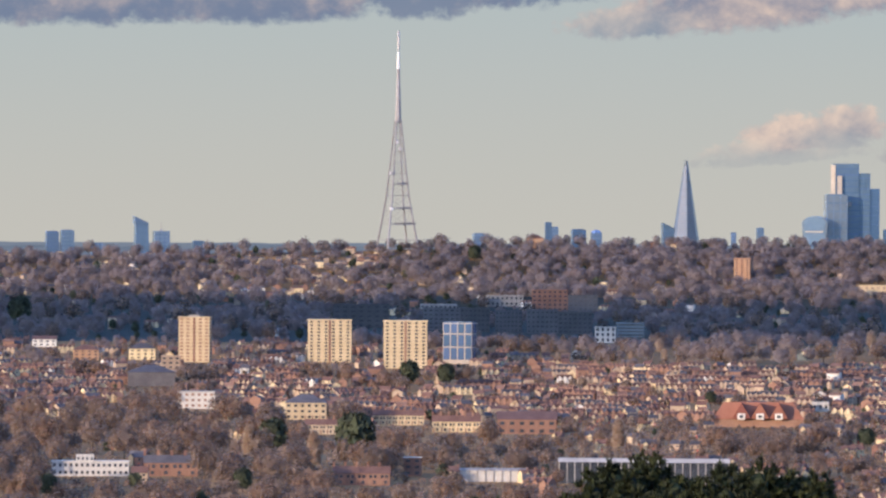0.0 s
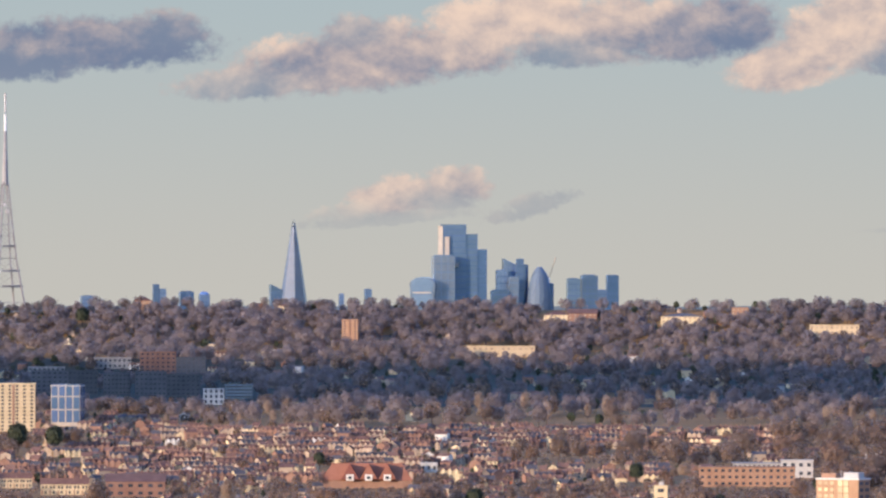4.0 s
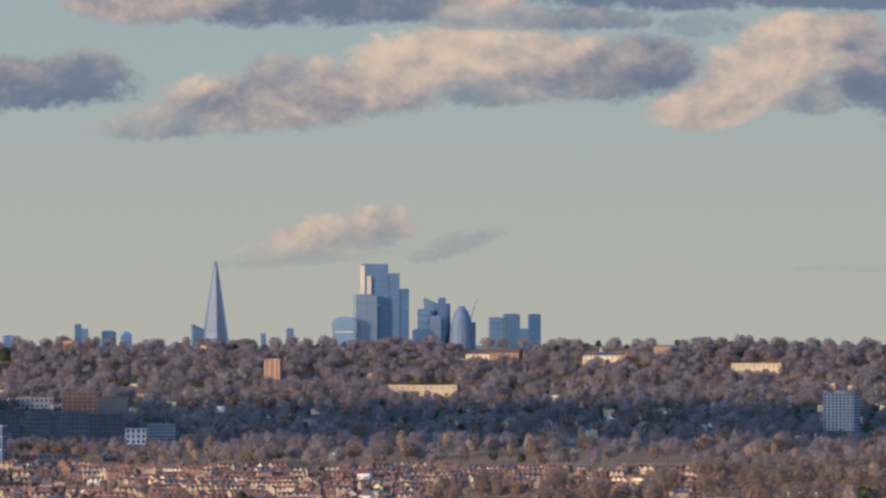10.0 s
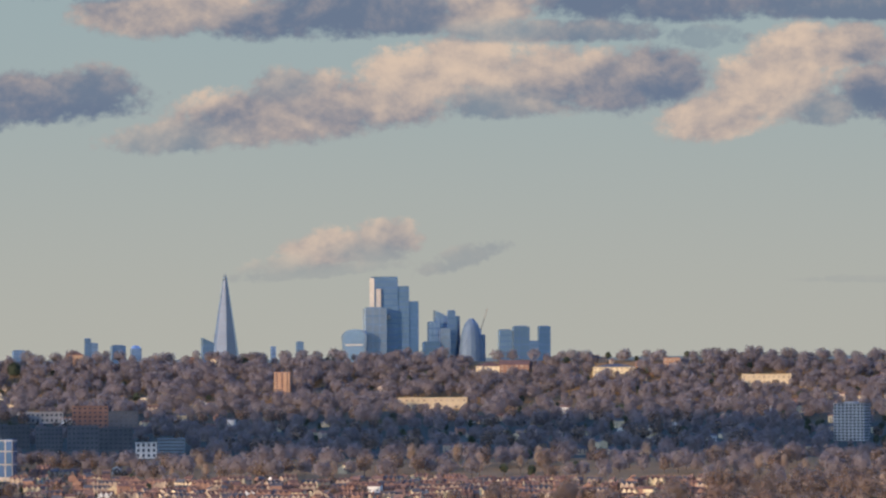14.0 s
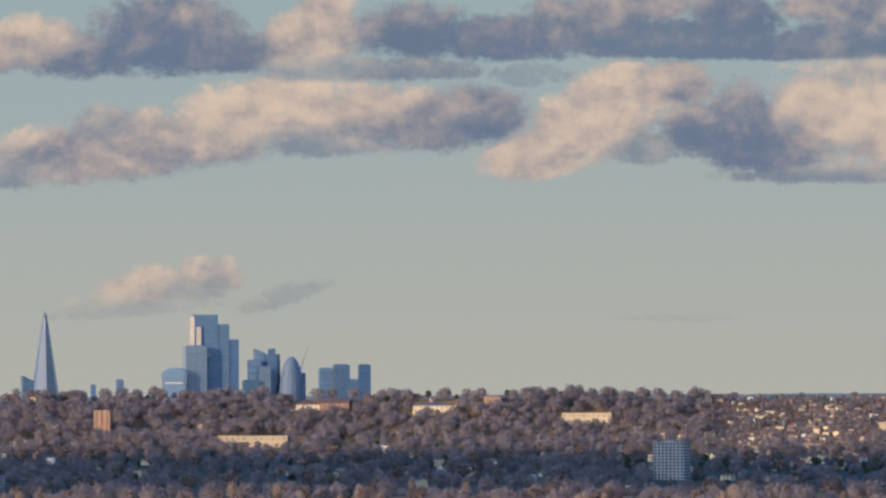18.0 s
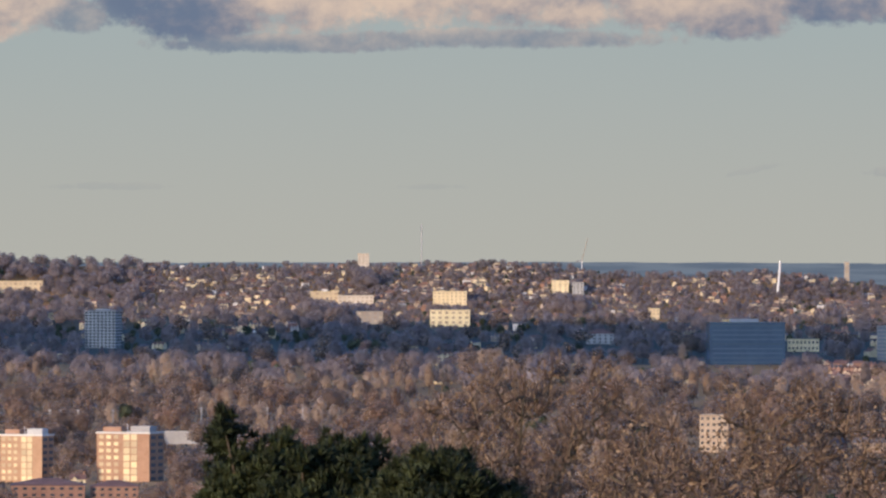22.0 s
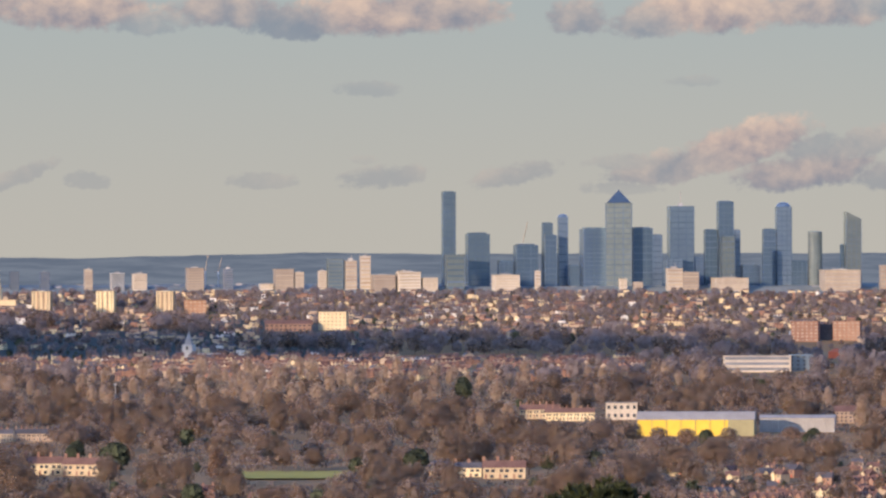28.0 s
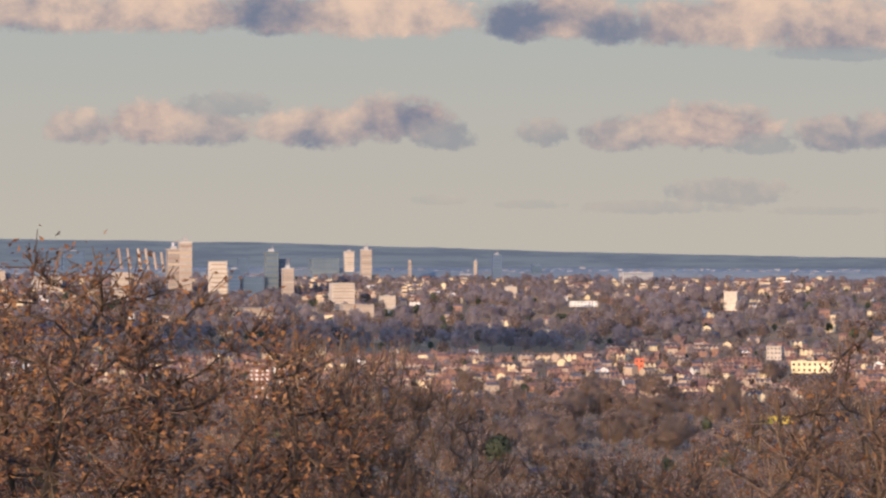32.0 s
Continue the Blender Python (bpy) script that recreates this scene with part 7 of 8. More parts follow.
terrace_row("dark-roofed terrace with big chimneys", -2.218, -1.818, -1.802, -1.958, 4, BRICK, SLATE)
terrace_row("brick terrace below bare trees", -0.807, -0.385, -1.879, -2.018, 5, BRICK, TILE)
terrace_row("cream terrace row on the plain", -0.515, -0.135, -1.456, -1.570, 8, CREAM, TILE)
terrace_row("orange terrace row on the plain", -1.020, -0.598, -1.530, -1.640, 8, BUFF, TILE)
terrace_row("cream terrace row with white gables", -0.072, 0.286, -1.495, -1.622, 6, CREAM, TILE)
crane(0.325, 4180, 0, -1.052, 0.421, 2, "yellow tower crane with a long level jib")
crane(3.714, 4885, 0, 0.002, 0.16, 72)
crane(17.152, 4885, 0, -0.118, 0.17, 78)
crane(14.785, 4860, 0, -0.314, 0.12, 80)
crane(14.882, 4862, 0, -0.322, 0.11, 76)
crane(10.042, 4850, 0, -0.190, 0.17, 76)
crane(23.233, 4852, 0, -0.230, 0.05, 20)
pole("white_mast", "thin leaning white mast on the hill", 11.498, -0.45, -0.192, 0, 0.02, WHITE_STEEL, 5, "mast", False)
pole("radio_mast", "thin radio mast on the hill", 8.846, -0.3, 0.081, 4775, 0.008, STEEL, 0, "mast", False)
pole("floodlight", "tall sports floodlight on a grey post", 6.077, -1.499, -1.314, 0, 0.009, STEEL, 0, "floodlight")
pole("floodlight", "tall sports floodlight on a grey post", 6.152, -1.499, -1.314, 0, 0.009, STEEL, 0, "floodlight")
pole("floodlight", "tall sports floodlight on a grey post", 6.287, -1.499, -1.314, 0, 0.009, STEEL, 0, "floodlight")
pole("floodlight", "tall sports floodlight on a grey post", 6.548, -1.499, -1.314, 0, 0.009, STEEL, 0, "floodlight")
pole("floodlight", "tall sports floodlight on a grey post", 7.204, -1.499, -1.297, 0, 0.009, STEEL, 0, "floodlight")
pole("floodlight", "tall sports floodlight on a grey post", 7.697, -1.499, -1.296, 0, 0.009, STEEL, 0, "floodlight")
pole("floodlight", "tall sports floodlight on a grey post", 7.962, -1.498, -1.296, 0, 0.009, STEEL, 0, "floodlight")
pole("street_lamp", "tall grey lamp post among trees", 11.904, -1.406, -1.175, 0, 0.008, STEEL, 0, "lamp post")
pole("street_lamp", "tall grey lamp post among trees", 12.376, -1.404, -1.172, 0, 0.008, STEEL, 0, "lamp post")
pole("street_lamp", "tall grey lamp post among trees", 14.113, -1.329, -1.161, 0, 0.008, STEEL, 0, "lamp post")
pole("street_lamp", "tall grey lamp post among trees", 12.923, -1.169, -0.958, 0, 0.008, STEEL, 0, "lamp post")
pole("street_lamp", "tall grey lamp post by the road", 4.506, -1.872, -1.682, 0, 0.012, STEEL, 0, "lamp post")
pole("street_lamp", "tall grey lamp post by the road", 4.224, -1.915, -1.768, 0, 0.012, STEEL, 0, "lamp post")
pole("street_lamp", "tall grey lamp post by the road", 5.970, -1.801, -1.612, 0, 0.012, STEEL, 0, "lamp post")
pole("street_lamp", "tall grey lamp post by the road", 5.759, -1.739, -1.571, 0, 0.012, STEEL, 0, "lamp post")
church(13.243, -0.62, -0.282, 0.05, CREAM, 4700)
church(0.132, -0.556, -0.446, 0.07, CREAM)
church(14.662, -0.967, -0.757, 0.08, CONCRETE, 0, "grey stone church with a short spire in shade")
church(28.001, -0.62, -0.544, 0.03, BUFF, 4760)
pole("dome_mast", "leaning yellow mast of a white dome", 22.854, -0.42, -0.273, 4872, 0.02, BUFF, -9, "mast", False)
pole("dome_mast", "leaning yellow mast of a white dome", 22.918, -0.42, -0.273, 4872, 0.02, BUFF, -9, "mast", False)
pole("dome_mast", "leaning yellow mast of a white dome", 22.997, -0.42, -0.273, 4872, 0.02, BUFF, -9, "mast", False)
pole("dome_mast", "leaning yellow mast of a white dome", 23.053, -0.42, -0.273, 4872, 0.02, BUFF, -9, "mast", False)
pole("dome_mast", "leaning yellow mast of a white dome", 23.111, -0.42, -0.302, 4872, 0.02, BUFF, -9, "mast", False)
pole("dome_mast", "leaning yellow mast of a white dome", 23.166, -0.42, -0.302, 4872, 0.02, BUFF, -9, "mast", False)
skyscraper("blue-grey glass tower beyond the wooded ridge", -2.965, -2.864, -0.145, BLUE_GLASS)
skyscraper("blue-grey glass tower beyond the wooded ridge", -2.855, -2.750, -0.136, GREY_GLASS)
skyscraper("blue-grey glass tower beyond the wooded ridge", -2.166, -2.039, -0.136, GREY_GLASS, crown="mast")
skyscraper("blue-grey glass tower beyond the wooded ridge", -1.871, -1.778, -0.210, BLUE_GLASS)
skyscraper("blue-grey glass tower beyond the wooded ridge", -2.628, -2.523, -0.235, GREY_GLASS)
skyscraper("blue-grey glass tower beyond the wooded ridge", 0.218, 0.320, -0.142, GREY_GLASS)
skyscraper("blue-grey glass tower beyond the wooded ridge", 0.757, 0.808, -0.054, BLUE_GLASS)
skyscraper("blue-grey glass tower beyond the wooded ridge", 0.804, 0.859, -0.088, GREY_GLASS)
skyscraper("blue-grey glass tower beyond the wooded ridge", 0.951, 1.065, -0.108, BLUE_GLASS)
skyscraper("blue-grey glass tower beyond the wooded ridge", 1.099, 1.183, -0.128, GREY_GLASS, crown="round")
skyscraper("blue-grey glass tower beyond the wooded ridge", 1.625, 1.735, -0.099, BLUE_GLASS, crown="slant")
skyscraper("blue-grey glass tower beyond the wooded ridge", 2.332, 2.391, -0.086, GREY_GLASS)
skyscraper("blue-grey glass tower beyond the wooded ridge", 2.143, 2.185, -0.121, GREY_GLASS)
skyscraper("blue-grey glass tower beyond the wooded ridge", 2.833, 3.010, 0.161, PALE_GLASS, dist=4862, band=GREY_GLASS)
skyscraper("blue-grey glass tower beyond the wooded ridge", 3.313, 3.410, 0.056, GREY_GLASS)
skyscraper("blue-grey glass tower beyond the wooded ridge", 3.359, 3.482, 0.090, GREY_GLASS, crown="slant", dist=4880)
skyscraper("blue-grey glass tower beyond the wooded ridge", 3.406, 3.486, 0.006, PALE_GLASS, dist=4862)
skyscraper("blue-grey glass tower beyond the wooded ridge", 3.465, 3.524, 0.141, BLUE_GLASS)
skyscraper("blue-grey glass tower beyond the wooded ridge", 3.515, 3.557, 0.099, BLUE_GLASS, dist=4878)
skyscraper("blue-grey glass tower beyond the wooded ridge", 3.275, 3.410, -0.095, BLUE_GLASS, dist=4860)
skyscraper("blue-grey glass tower beyond the wooded ridge", 3.705, 3.747, -0.040, DARK_GLASS)
skyscraper("blue-grey glass tower beyond the wooded ridge", 3.840, 3.945, -0.006, GREY_GLASS)
skyscraper("blue-grey glass tower beyond the wooded ridge", 3.945, 4.076, 0.019, BLUE_GLASS)
skyscraper("blue-grey glass tower beyond the wooded ridge", 4.063, 4.147, -0.090, BLUE_GLASS)
skyscraper("blue-grey glass tower beyond the wooded ridge", 4.135, 4.232, 0.020, DARK_GLASS)
skyscraper("blue-grey glass tower beyond the wooded ridge", -2.313, -2.187, -0.082, BLUE_GLASS, crown="slant", taper=0.85)
skyscraper("grey-blue glass tower of a far business district", 16.546, 16.652, 0.271, SLATE_GLASS, floors=14)
skyscraper("grey-blue glass tower of a far business district", 16.723, 16.904, -0.041, SLATE_GLASS)
skyscraper("grey-blue glass tower of a far business district", 17.081, 17.266, -0.126, TEAL_GLASS)
skyscraper("grey-blue glass tower of a far business district", 17.292, 17.376, 0.038, SLATE_GLASS, dist=4880)
skyscraper("grey-blue glass tower of a far business district", 17.308, 17.405, -0.051, TEAL_GLASS)
skyscraper("grey-blue glass tower of a far business district", 17.410, 17.490, 0.084, SLATE_GLASS, crown="round", dist=4880)
skyscraper("grey-blue glass tower of a far business district", 17.574, 17.831, -0.009, TEAL_GLASS, floors=14)
skyscraper("grey-blue glass tower of a far business district", 17.953, 18.121, -0.002, TEAL_GLASS)
skyscraper("grey-blue glass tower of a far business district", 18.109, 18.193, -0.052, SLATE_GLASS)
skyscraper("grey-blue glass tower of a far business district", 18.227, 18.429, 0.162, SLATE_GLASS, floors=14, crown="mast")
skyscraper("grey-blue glass tower of a far business district", 18.500, 18.601, -0.015, TEAL_GLASS)
skyscraper("grey-blue glass tower of a far business district", 18.597, 18.724, 0.195, TEAL_GLASS, floors=14)
skyscraper("grey-blue glass tower of a far business district", 18.715, 18.774, -0.016, SLATE_GLASS)
skyscraper("grey-blue glass tower of a far business district", 18.626, 18.732, -0.066, SILVER_GLASS, dist=4860)
skyscraper("grey-blue glass tower of a far business district", 18.934, 19.039, -0.012, TEAL_GLASS)
skyscraper("grey-blue glass tower of a far business district", 19.031, 19.157, 0.156, SLATE_GLASS, floors=16, crown="round")
skyscraper("grey-blue glass tower of a far business district", 19.270, 19.392, -0.034, SILVER_GLASS, sides=14)
skyscraper("grey-blue glass tower of a far business district", 19.514, 19.547, -0.127, TEAL_GLASS)
skyscraper("grey-blue glass tower of a far business district", 19.543, 19.674, 0.062, SILVER_GLASS, floors=16, crown="slant", turn=14)
skyscraper("grey-blue glass tower of a far business district", 18.933, 19.009, -0.155, TEAL_GLASS, dist=4858)
skyscraper("grey-blue glass tower of a far business district", 18.226, 18.344, -0.230, SLATE_GLASS, dist=4858)
skyscraper("grey-blue glass tower of a far business district", 18.428, 18.504, -0.217, TEAL_GLASS)
skyscraper("grey-blue glass tower of a far business district", 19.143, 19.270, -0.249, TEAL_GLASS)
skyscraper("grey-blue glass tower of a far business district", 17.489, 17.577, -0.279, SLATE_GLASS)
skyscraper("grey-blue glass tower of a far business district", 16.962, 17.080, -0.244, TEAL_GLASS)
skyscraper("grey-blue glass tower of a far business district", 18.773, 18.920, -0.281, TEAL_GLASS)
skyscraper("grey-blue glass tower of a far business district", 20.907, 20.983, -0.117, SILVER_GLASS, floors=14, sides=12)
skyscraper("tall pale tower under a steel pyramid", 17.772, 17.966, 0.188, SILVER_GLASS, floors=16, crown="pyramid", dist=4862, turn=0)
skyscraper("white sail-shaped slanting tower", 21.076, 21.203, -0.311, WHITE, crown="slant", turn=0)
transmitter(-0.341, 4770, 1.366, 0.177)
spire_tower(1.689, 1.929, 0.436, 4870)
stepped_tower(2.900, 3.250, (0.397, 0.326, 0.212), 4875)
bulging_tower(2.681, 2.875, 0.005, 4856)
bullet_tower(3.549, 3.734, 0.082, 4866)
far_tree_thing("poplar_tree", "tall narrow tan bare poplar above other trees", -1.441, -1.884, -1.559, "poplar", TWIGS_PALE)
far_tree_thing("poplar_tree", "tall narrow tan bare poplar above other trees", -0.952, -1.986, -1.594, "poplar", TWIGS_PALE)
far_tree_thing("evergreen_tree", "dark rounded evergreen tree among bare ones", -1.256, -1.840, -1.504, "ever", GREEN)
far_tree_thing("evergreen_tree", "dark rounded evergreen tree among bare ones", -0.646, -1.879, -1.437, "ever", GREEN)
far_tree_thing("poplar_tree", "tall narrow tan bare poplar above other trees", 1.318, -1.824, -1.487, "poplar", TWIGS_PALE)
far_tree_thing("evergreen_tree", "dark rounded evergreen tree among bare ones", -1.481, -2.115, -1.884, "ever", GREEN)
far_tree_thing("evergreen_tree", "dark rounded evergreen tree among bare ones", -2.933, -2.164, -1.933, "ever", GREEN)
far_tree_thing("evergreen_tree", "dark rounded evergreen tree among bare ones", 0.236, -0.370, -0.218, "ever", GREEN)
far_tree_thing("evergreen_tree", "dark rounded evergreen tree among bare ones", -3.151, -0.883, -0.609, "ever", GREEN)
far_tree_thing("evergreen_tree", "dark rounded evergreen tree among bare ones", 2.003, -1.428, -1.293, "ever", GREEN)
far_tree_thing("evergreen_tree", "dark rounded evergreen tree among bare ones", 3.170, -1.747, -1.558, "ever", GREEN)
far_tree_thing("evergreen_tree", "dark rounded evergreen tree among bare ones", -0.243, -1.308, -1.076, "ever", GREEN)
far_tree_thing("evergreen_tree", "dark rounded evergreen tree among bare ones", 0.031, -1.306, -1.096, "ever", GREEN)
far_tree_thing("evergreen_tree", "dark rounded evergreen tree among bare ones", 4.370, -1.535, -1.367, "ever", GREEN)
far_tree_thing("evergreen_tree", "dark rounded evergreen tree among bare ones", 4.981, -1.794, -1.596, "ever", GREEN)
far_tree_thing("evergreen_tree", "dark rounded evergreen tree among bare ones", 3.149, -1.730, -1.562, "ever", GREEN)
far_tree_thing("evergreen_tree", "dark rounded evergreen tree among bare ones", 4.415, -2.327, -2.040, "ever", GREEN)
far_tree_thing("bare_tree", "round bare tree with fine twigs", 4.646, -2.292, -1.913, "bare", TWIGS)
far_tree_thing("bare_tree", "round tan bare tree with fine twigs", 4.728, -1.500, -1.365, "bare", TWIGS_PALE)
far_tree_thing("bare_tree", "rust-brown round bare tree with fine twigs", 7.178, -1.259, -1.044, "bare", TWIGS_RED)
far_tree_thing("bare_tree", "rust-brown round bare tree with fine twigs", 7.482, -1.254, -1.128, "bare", TWIGS_RED)
far_tree_thing("poplar_tree", "tall narrow tan bare poplar above other trees", 8.905, -1.194, -0.942, "poplar", TWIGS_PALE)
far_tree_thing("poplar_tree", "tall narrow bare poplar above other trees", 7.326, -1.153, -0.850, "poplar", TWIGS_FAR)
far_tree_thing("poplar_tree", "tall narrow tan bare poplar above other trees", 10.885, -1.192, -0.990, "poplar", TWIGS_PALE)
far_tree_thing("poplar_tree", "rust-brown narrow bare poplar above other trees", 8.653, -1.384, -1.127, "poplar", TWIGS_RED)
far_tree_thing("bare_tree", "rust-brown round bare tree with fine twigs", 6.316, -1.743, -1.541, "bare", TWIGS_RED)
far_tree_thing("poplar_tree", "rust-brown narrow bare poplar above other trees", 14.857, -1.956, -1.610, "poplar", TWIGS_RED)
far_tree_thing("evergreen_tree", "dark rounded evergreen tree among bare ones", 13.824, -1.752, -1.563, "ever", GREEN)
far_tree_thing("evergreen_tree", "dark rounded evergreen tree among bare ones", 14.119, -1.856, -1.561, "ever", GREEN)
far_tree_thing("poplar_tree", "tall narrow tan bare poplar above other trees", 12.923, -1.337, -0.937, "poplar", TWIGS_PALE)
far_tree_thing("evergreen_tree", "dark rounded evergreen tree among bare ones", 13.805, -2.068, -1.870, "ever", GREEN)
far_tree_thing("evergreen_tree", "dark rounded evergreen tree among bare ones", 14.690, -2.125, -1.873, "ever", GREEN)
far_tree_thing("evergreen_tree", "dark rounded evergreen tree among bare ones", 15.385, -2.204, -1.973, "ever", GREEN)
far_tree_thing("evergreen_tree", "dark rounded evergreen tree among bare ones", 16.038, -2.249, -2.072, "ever", GREEN)
far_tree_thing("poplar_tree", "tall narrow tan bare poplar above other trees", 10.872, -1.265, -0.995, "poplar", TWIGS_PALE)
far_tree_thing("poplar_tree", "tall narrow tan bare poplar above other trees", 10.977, -1.264, -1.012, "poplar", TWIGS_PALE)
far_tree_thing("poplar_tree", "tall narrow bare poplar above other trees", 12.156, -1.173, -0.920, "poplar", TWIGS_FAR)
far_tree_thing("evergreen_tree", "dark rounded evergreen tree among bare ones", 16.369, -1.856, -1.616, "ever", GREEN)
far_tree_thing("bare_tree", "round bare tree with fine twigs", 18.164, -1.636, -1.468, "bare", TWIGS)
far_tree_thing("bare_tree", "rust-brown round bare tree with fine twigs", 18.371, -1.649, -1.481, "bare", TWIGS_RED)
far_tree_thing("bare_tree", "round bare tree with fine twigs", 18.686, -1.637, -1.477, "bare", TWIGS)
far_tree_thing("bare_tree", "rust-brown round bare tree with fine twigs", 19.149, -1.629, -1.469, "bare", TWIGS_RED)
far_tree_thing("evergreen_tree", "dark rounded evergreen tree among bare ones", 18.518, -1.662, -1.493, "ever", GREEN)
far_tree_thing("evergreen_tree", "dark rounded evergreen tree among bare ones", 19.317, -1.637, -1.482, "ever", GREEN)
far_tree_thing("poplar_tree", "rust-brown narrow bare poplar above other trees", 14.874, -1.935, -1.599, "poplar", TWIGS_RED)
far_tree_thing("evergreen_tree", "dark rounded evergreen tree among bare ones", 16.708, -1.246, -1.098, "ever", GREEN)
far_tree_thing("evergreen_tree", "dark rounded evergreen tree among bare ones", 14.116, -1.807, -1.575, "ever", GREEN)
far_tree_thing("evergreen_tree", "dark rounded evergreen tree among bare ones", 13.801, -1.784, -1.595, "ever", GREEN)
far_tree_thing("evergreen_tree", "dark rounded evergreen tree among bare ones", 17.338, -1.845, -1.668, "ever", GREEN)
far_tree_thing("poplar_tree", "tall narrow tan bare poplar above other trees", 19.681, -1.576, -1.227, "poplar", TWIGS_PALE)
far_tree_thing("poplar_tree", "tall narrow tan bare poplar above other trees", 19.870, -1.534, -1.168, "poplar", TWIGS_PALE)
# The evergreen tone paints the dark shadow on these two poplars.
far_tree_thing("poplar_tree", "tall poplar coloured dark for shadow above other trees", 20.02, -1.56, -1.134, "tall", GREEN)
far_tree_thing("poplar_tree", "tall poplar coloured dark for shadow above other trees", 20.19, -1.56, -1.15, "tall", GREEN)
far_tree_thing("evergreen_tree", "dark rounded evergreen tree among bare ones", 19.281, -1.682, -1.522, "ever", GREEN)
far_tree_thing("evergreen_tree", "dark rounded evergreen tree among bare ones", 16.711, -1.326, -1.116, "ever", GREEN)
far_tree_thing("evergreen_tree", "dark rounded evergreen tree among bare ones", 16.332, -1.873, -1.642, "ever", GREEN)
far_tree_thing("evergreen_tree", "dark rounded evergreen tree among bare ones", 25.663, -1.950, -1.635, "ever", GREEN)
far_tree_thing("evergreen_tree", "dark rounded evergreen tree among bare ones", 25.856, -1.381, -1.268, "ever", GREEN)

# room left in front of those buildings
keep_clear(-1.98, -1.70, -1.29, -1.08)
keep_clear(-1.02, -0.66, -1.28, -1.07)
keep_clear(-0.45, -0.10, -1.33, -1.12)
keep_clear(-0.01, 0.27, -1.29, -1.08)
keep_clear(1.12, 1.31, -1.13, -0.92)
keep_clear(1.29, 1.52, -1.08, -0.87)
keep_clear(2.15, 2.32, -0.71, -0.42)
keep_clear(0.65, 0.95, -0.89, -0.68)
keep_clear(0.89, 1.17, -0.89, -0.68)
keep_clear(-0.83, -0.38, -1.02, -0.81)
keep_clear(-0.16, 0.15, -1.04, -0.83)
keep_clear(0.12, 0.36, -1.05, -0.84)
keep_clear(0.38, 0.61, -1.05, -0.84)
keep_clear(0.61, 0.88, -1.06, -0.85)
keep_clear(0.85, 1.13, -1.06, -0.85)
keep_clear(-0.18, 0.12, -0.94, -0.73)
keep_clear(0.31, 0.62, -0.86, -0.65)
keep_clear(-3.07, -2.86, -1.18, -0.97)
keep_clear(-2.76, -2.54, -1.27, -1.06)
keep_clear(-2.35, -2.12, -1.27, -1.06)
keep_clear(-2.11, -1.94, -1.50, -1.17)
keep_clear(-1.99, -1.68, -1.75, -1.42)
keep_clear(-2.36, -1.98, -1.59, -1.26)
keep_clear(-1.18, -0.85, -1.83, -1.50)
keep_clear(-2.92, -2.32, -2.26, -1.93)
keep_clear(-2.74, -2.58, -2.26, -1.93)
keep_clear(0.87, 2.15, -2.29, -1.97)
keep_clear(0.13, 0.64, -2.29, -1.96)
keep_clear(2.01, 2.70, -1.86, -1.53)
keep_clear(2.74, 2.90, -1.75, -1.42)
keep_clear(-0.30, -0.14, -2.25, -1.92)
keep_clear(0.40, 0.87, -1.93, -1.60)
keep_clear(3.08, 3.62, -0.76, -0.522)
keep_clear(3.66, 3.89, -0.51, -0.255)
keep_clear(3.84, 4.09, -0.51, -0.25)
keep_clear(4.53, 4.88, -0.51, -0.268)
keep_clear(5.06, 5.21, -0.48, -0.225)
keep_clear(5.64, 6.04, -0.60, -0.355)
keep_clear(4.82, 5.56, -1.85, -1.52)
keep_clear(5.43, 5.70, -1.78, -1.45)
keep_clear(5.07, 5.46, -1.75, -1.42)
keep_clear(4.48, 4.63, -2.11, -1.78)
keep_clear(4.29, 4.35, -2.12, -1.79)
keep_clear(3.80, 4.07, -2.14, -1.81)
keep_clear(5.69, 6.12, -2.13, -1.80)
keep_clear(6.41, 6.94, -2.13, -1.80)
keep_clear(6.91, 7.20, -1.85, -1.52)
keep_clear(5.78, 6.35, -2.25, -1.92)
keep_clear(6.37, 6.75, -2.25, -1.92)
keep_clear(10.90, 11.18, -1.91, -1.58)
keep_clear(6.32, 6.63, -1.02, -0.81)
keep_clear(10.95, 11.57, -1.14, -0.93)
keep_clear(12.22, 12.59, -1.11, -0.90)
keep_clear(8.36, 8.47, -0.41, -0.20)
keep_clear(8.00, 8.24, -0.67, -0.45)
keep_clear(8.21, 8.50, -0.69, -0.48)
keep_clear(8.92, 9.20, -0.70, -0.49)
keep_clear(8.35, 8.58, -0.83, -0.62)
keep_clear(8.89, 9.22, -0.85, -0.64)
keep_clear(9.80, 9.96, -0.61, -0.40)
keep_clear(9.96, 10.07, -0.62, -0.42)
keep_clear(10.06, 10.30, -0.99, -0.78)
keep_clear(10.53, 10.64, -0.81, -0.60)
keep_clear(11.56, 11.83, -1.04, -0.83)
keep_clear(12.46, 12.68, -0.90, -0.69)
keep_clear(12.73, 12.88, -0.76, -0.55)
keep_clear(13.02, 13.19, -0.77, -0.56)
keep_clear(13.48, 13.66, -0.78, -0.57)
keep_clear(13.96, 14.14, -0.79, -0.58)
keep_clear(14.40, 14.58, -0.79, -0.58)
keep_clear(14.61, 14.81, -0.81, -0.60)
keep_clear(15.61, 15.87, -0.94, -0.73)
keep_clear(15.21, 15.59, -0.94, -0.73)
keep_clear(23.79, 24.00, -1.69, -1.36)
keep_clear(27.33, 27.47, -0.90, -0.69)
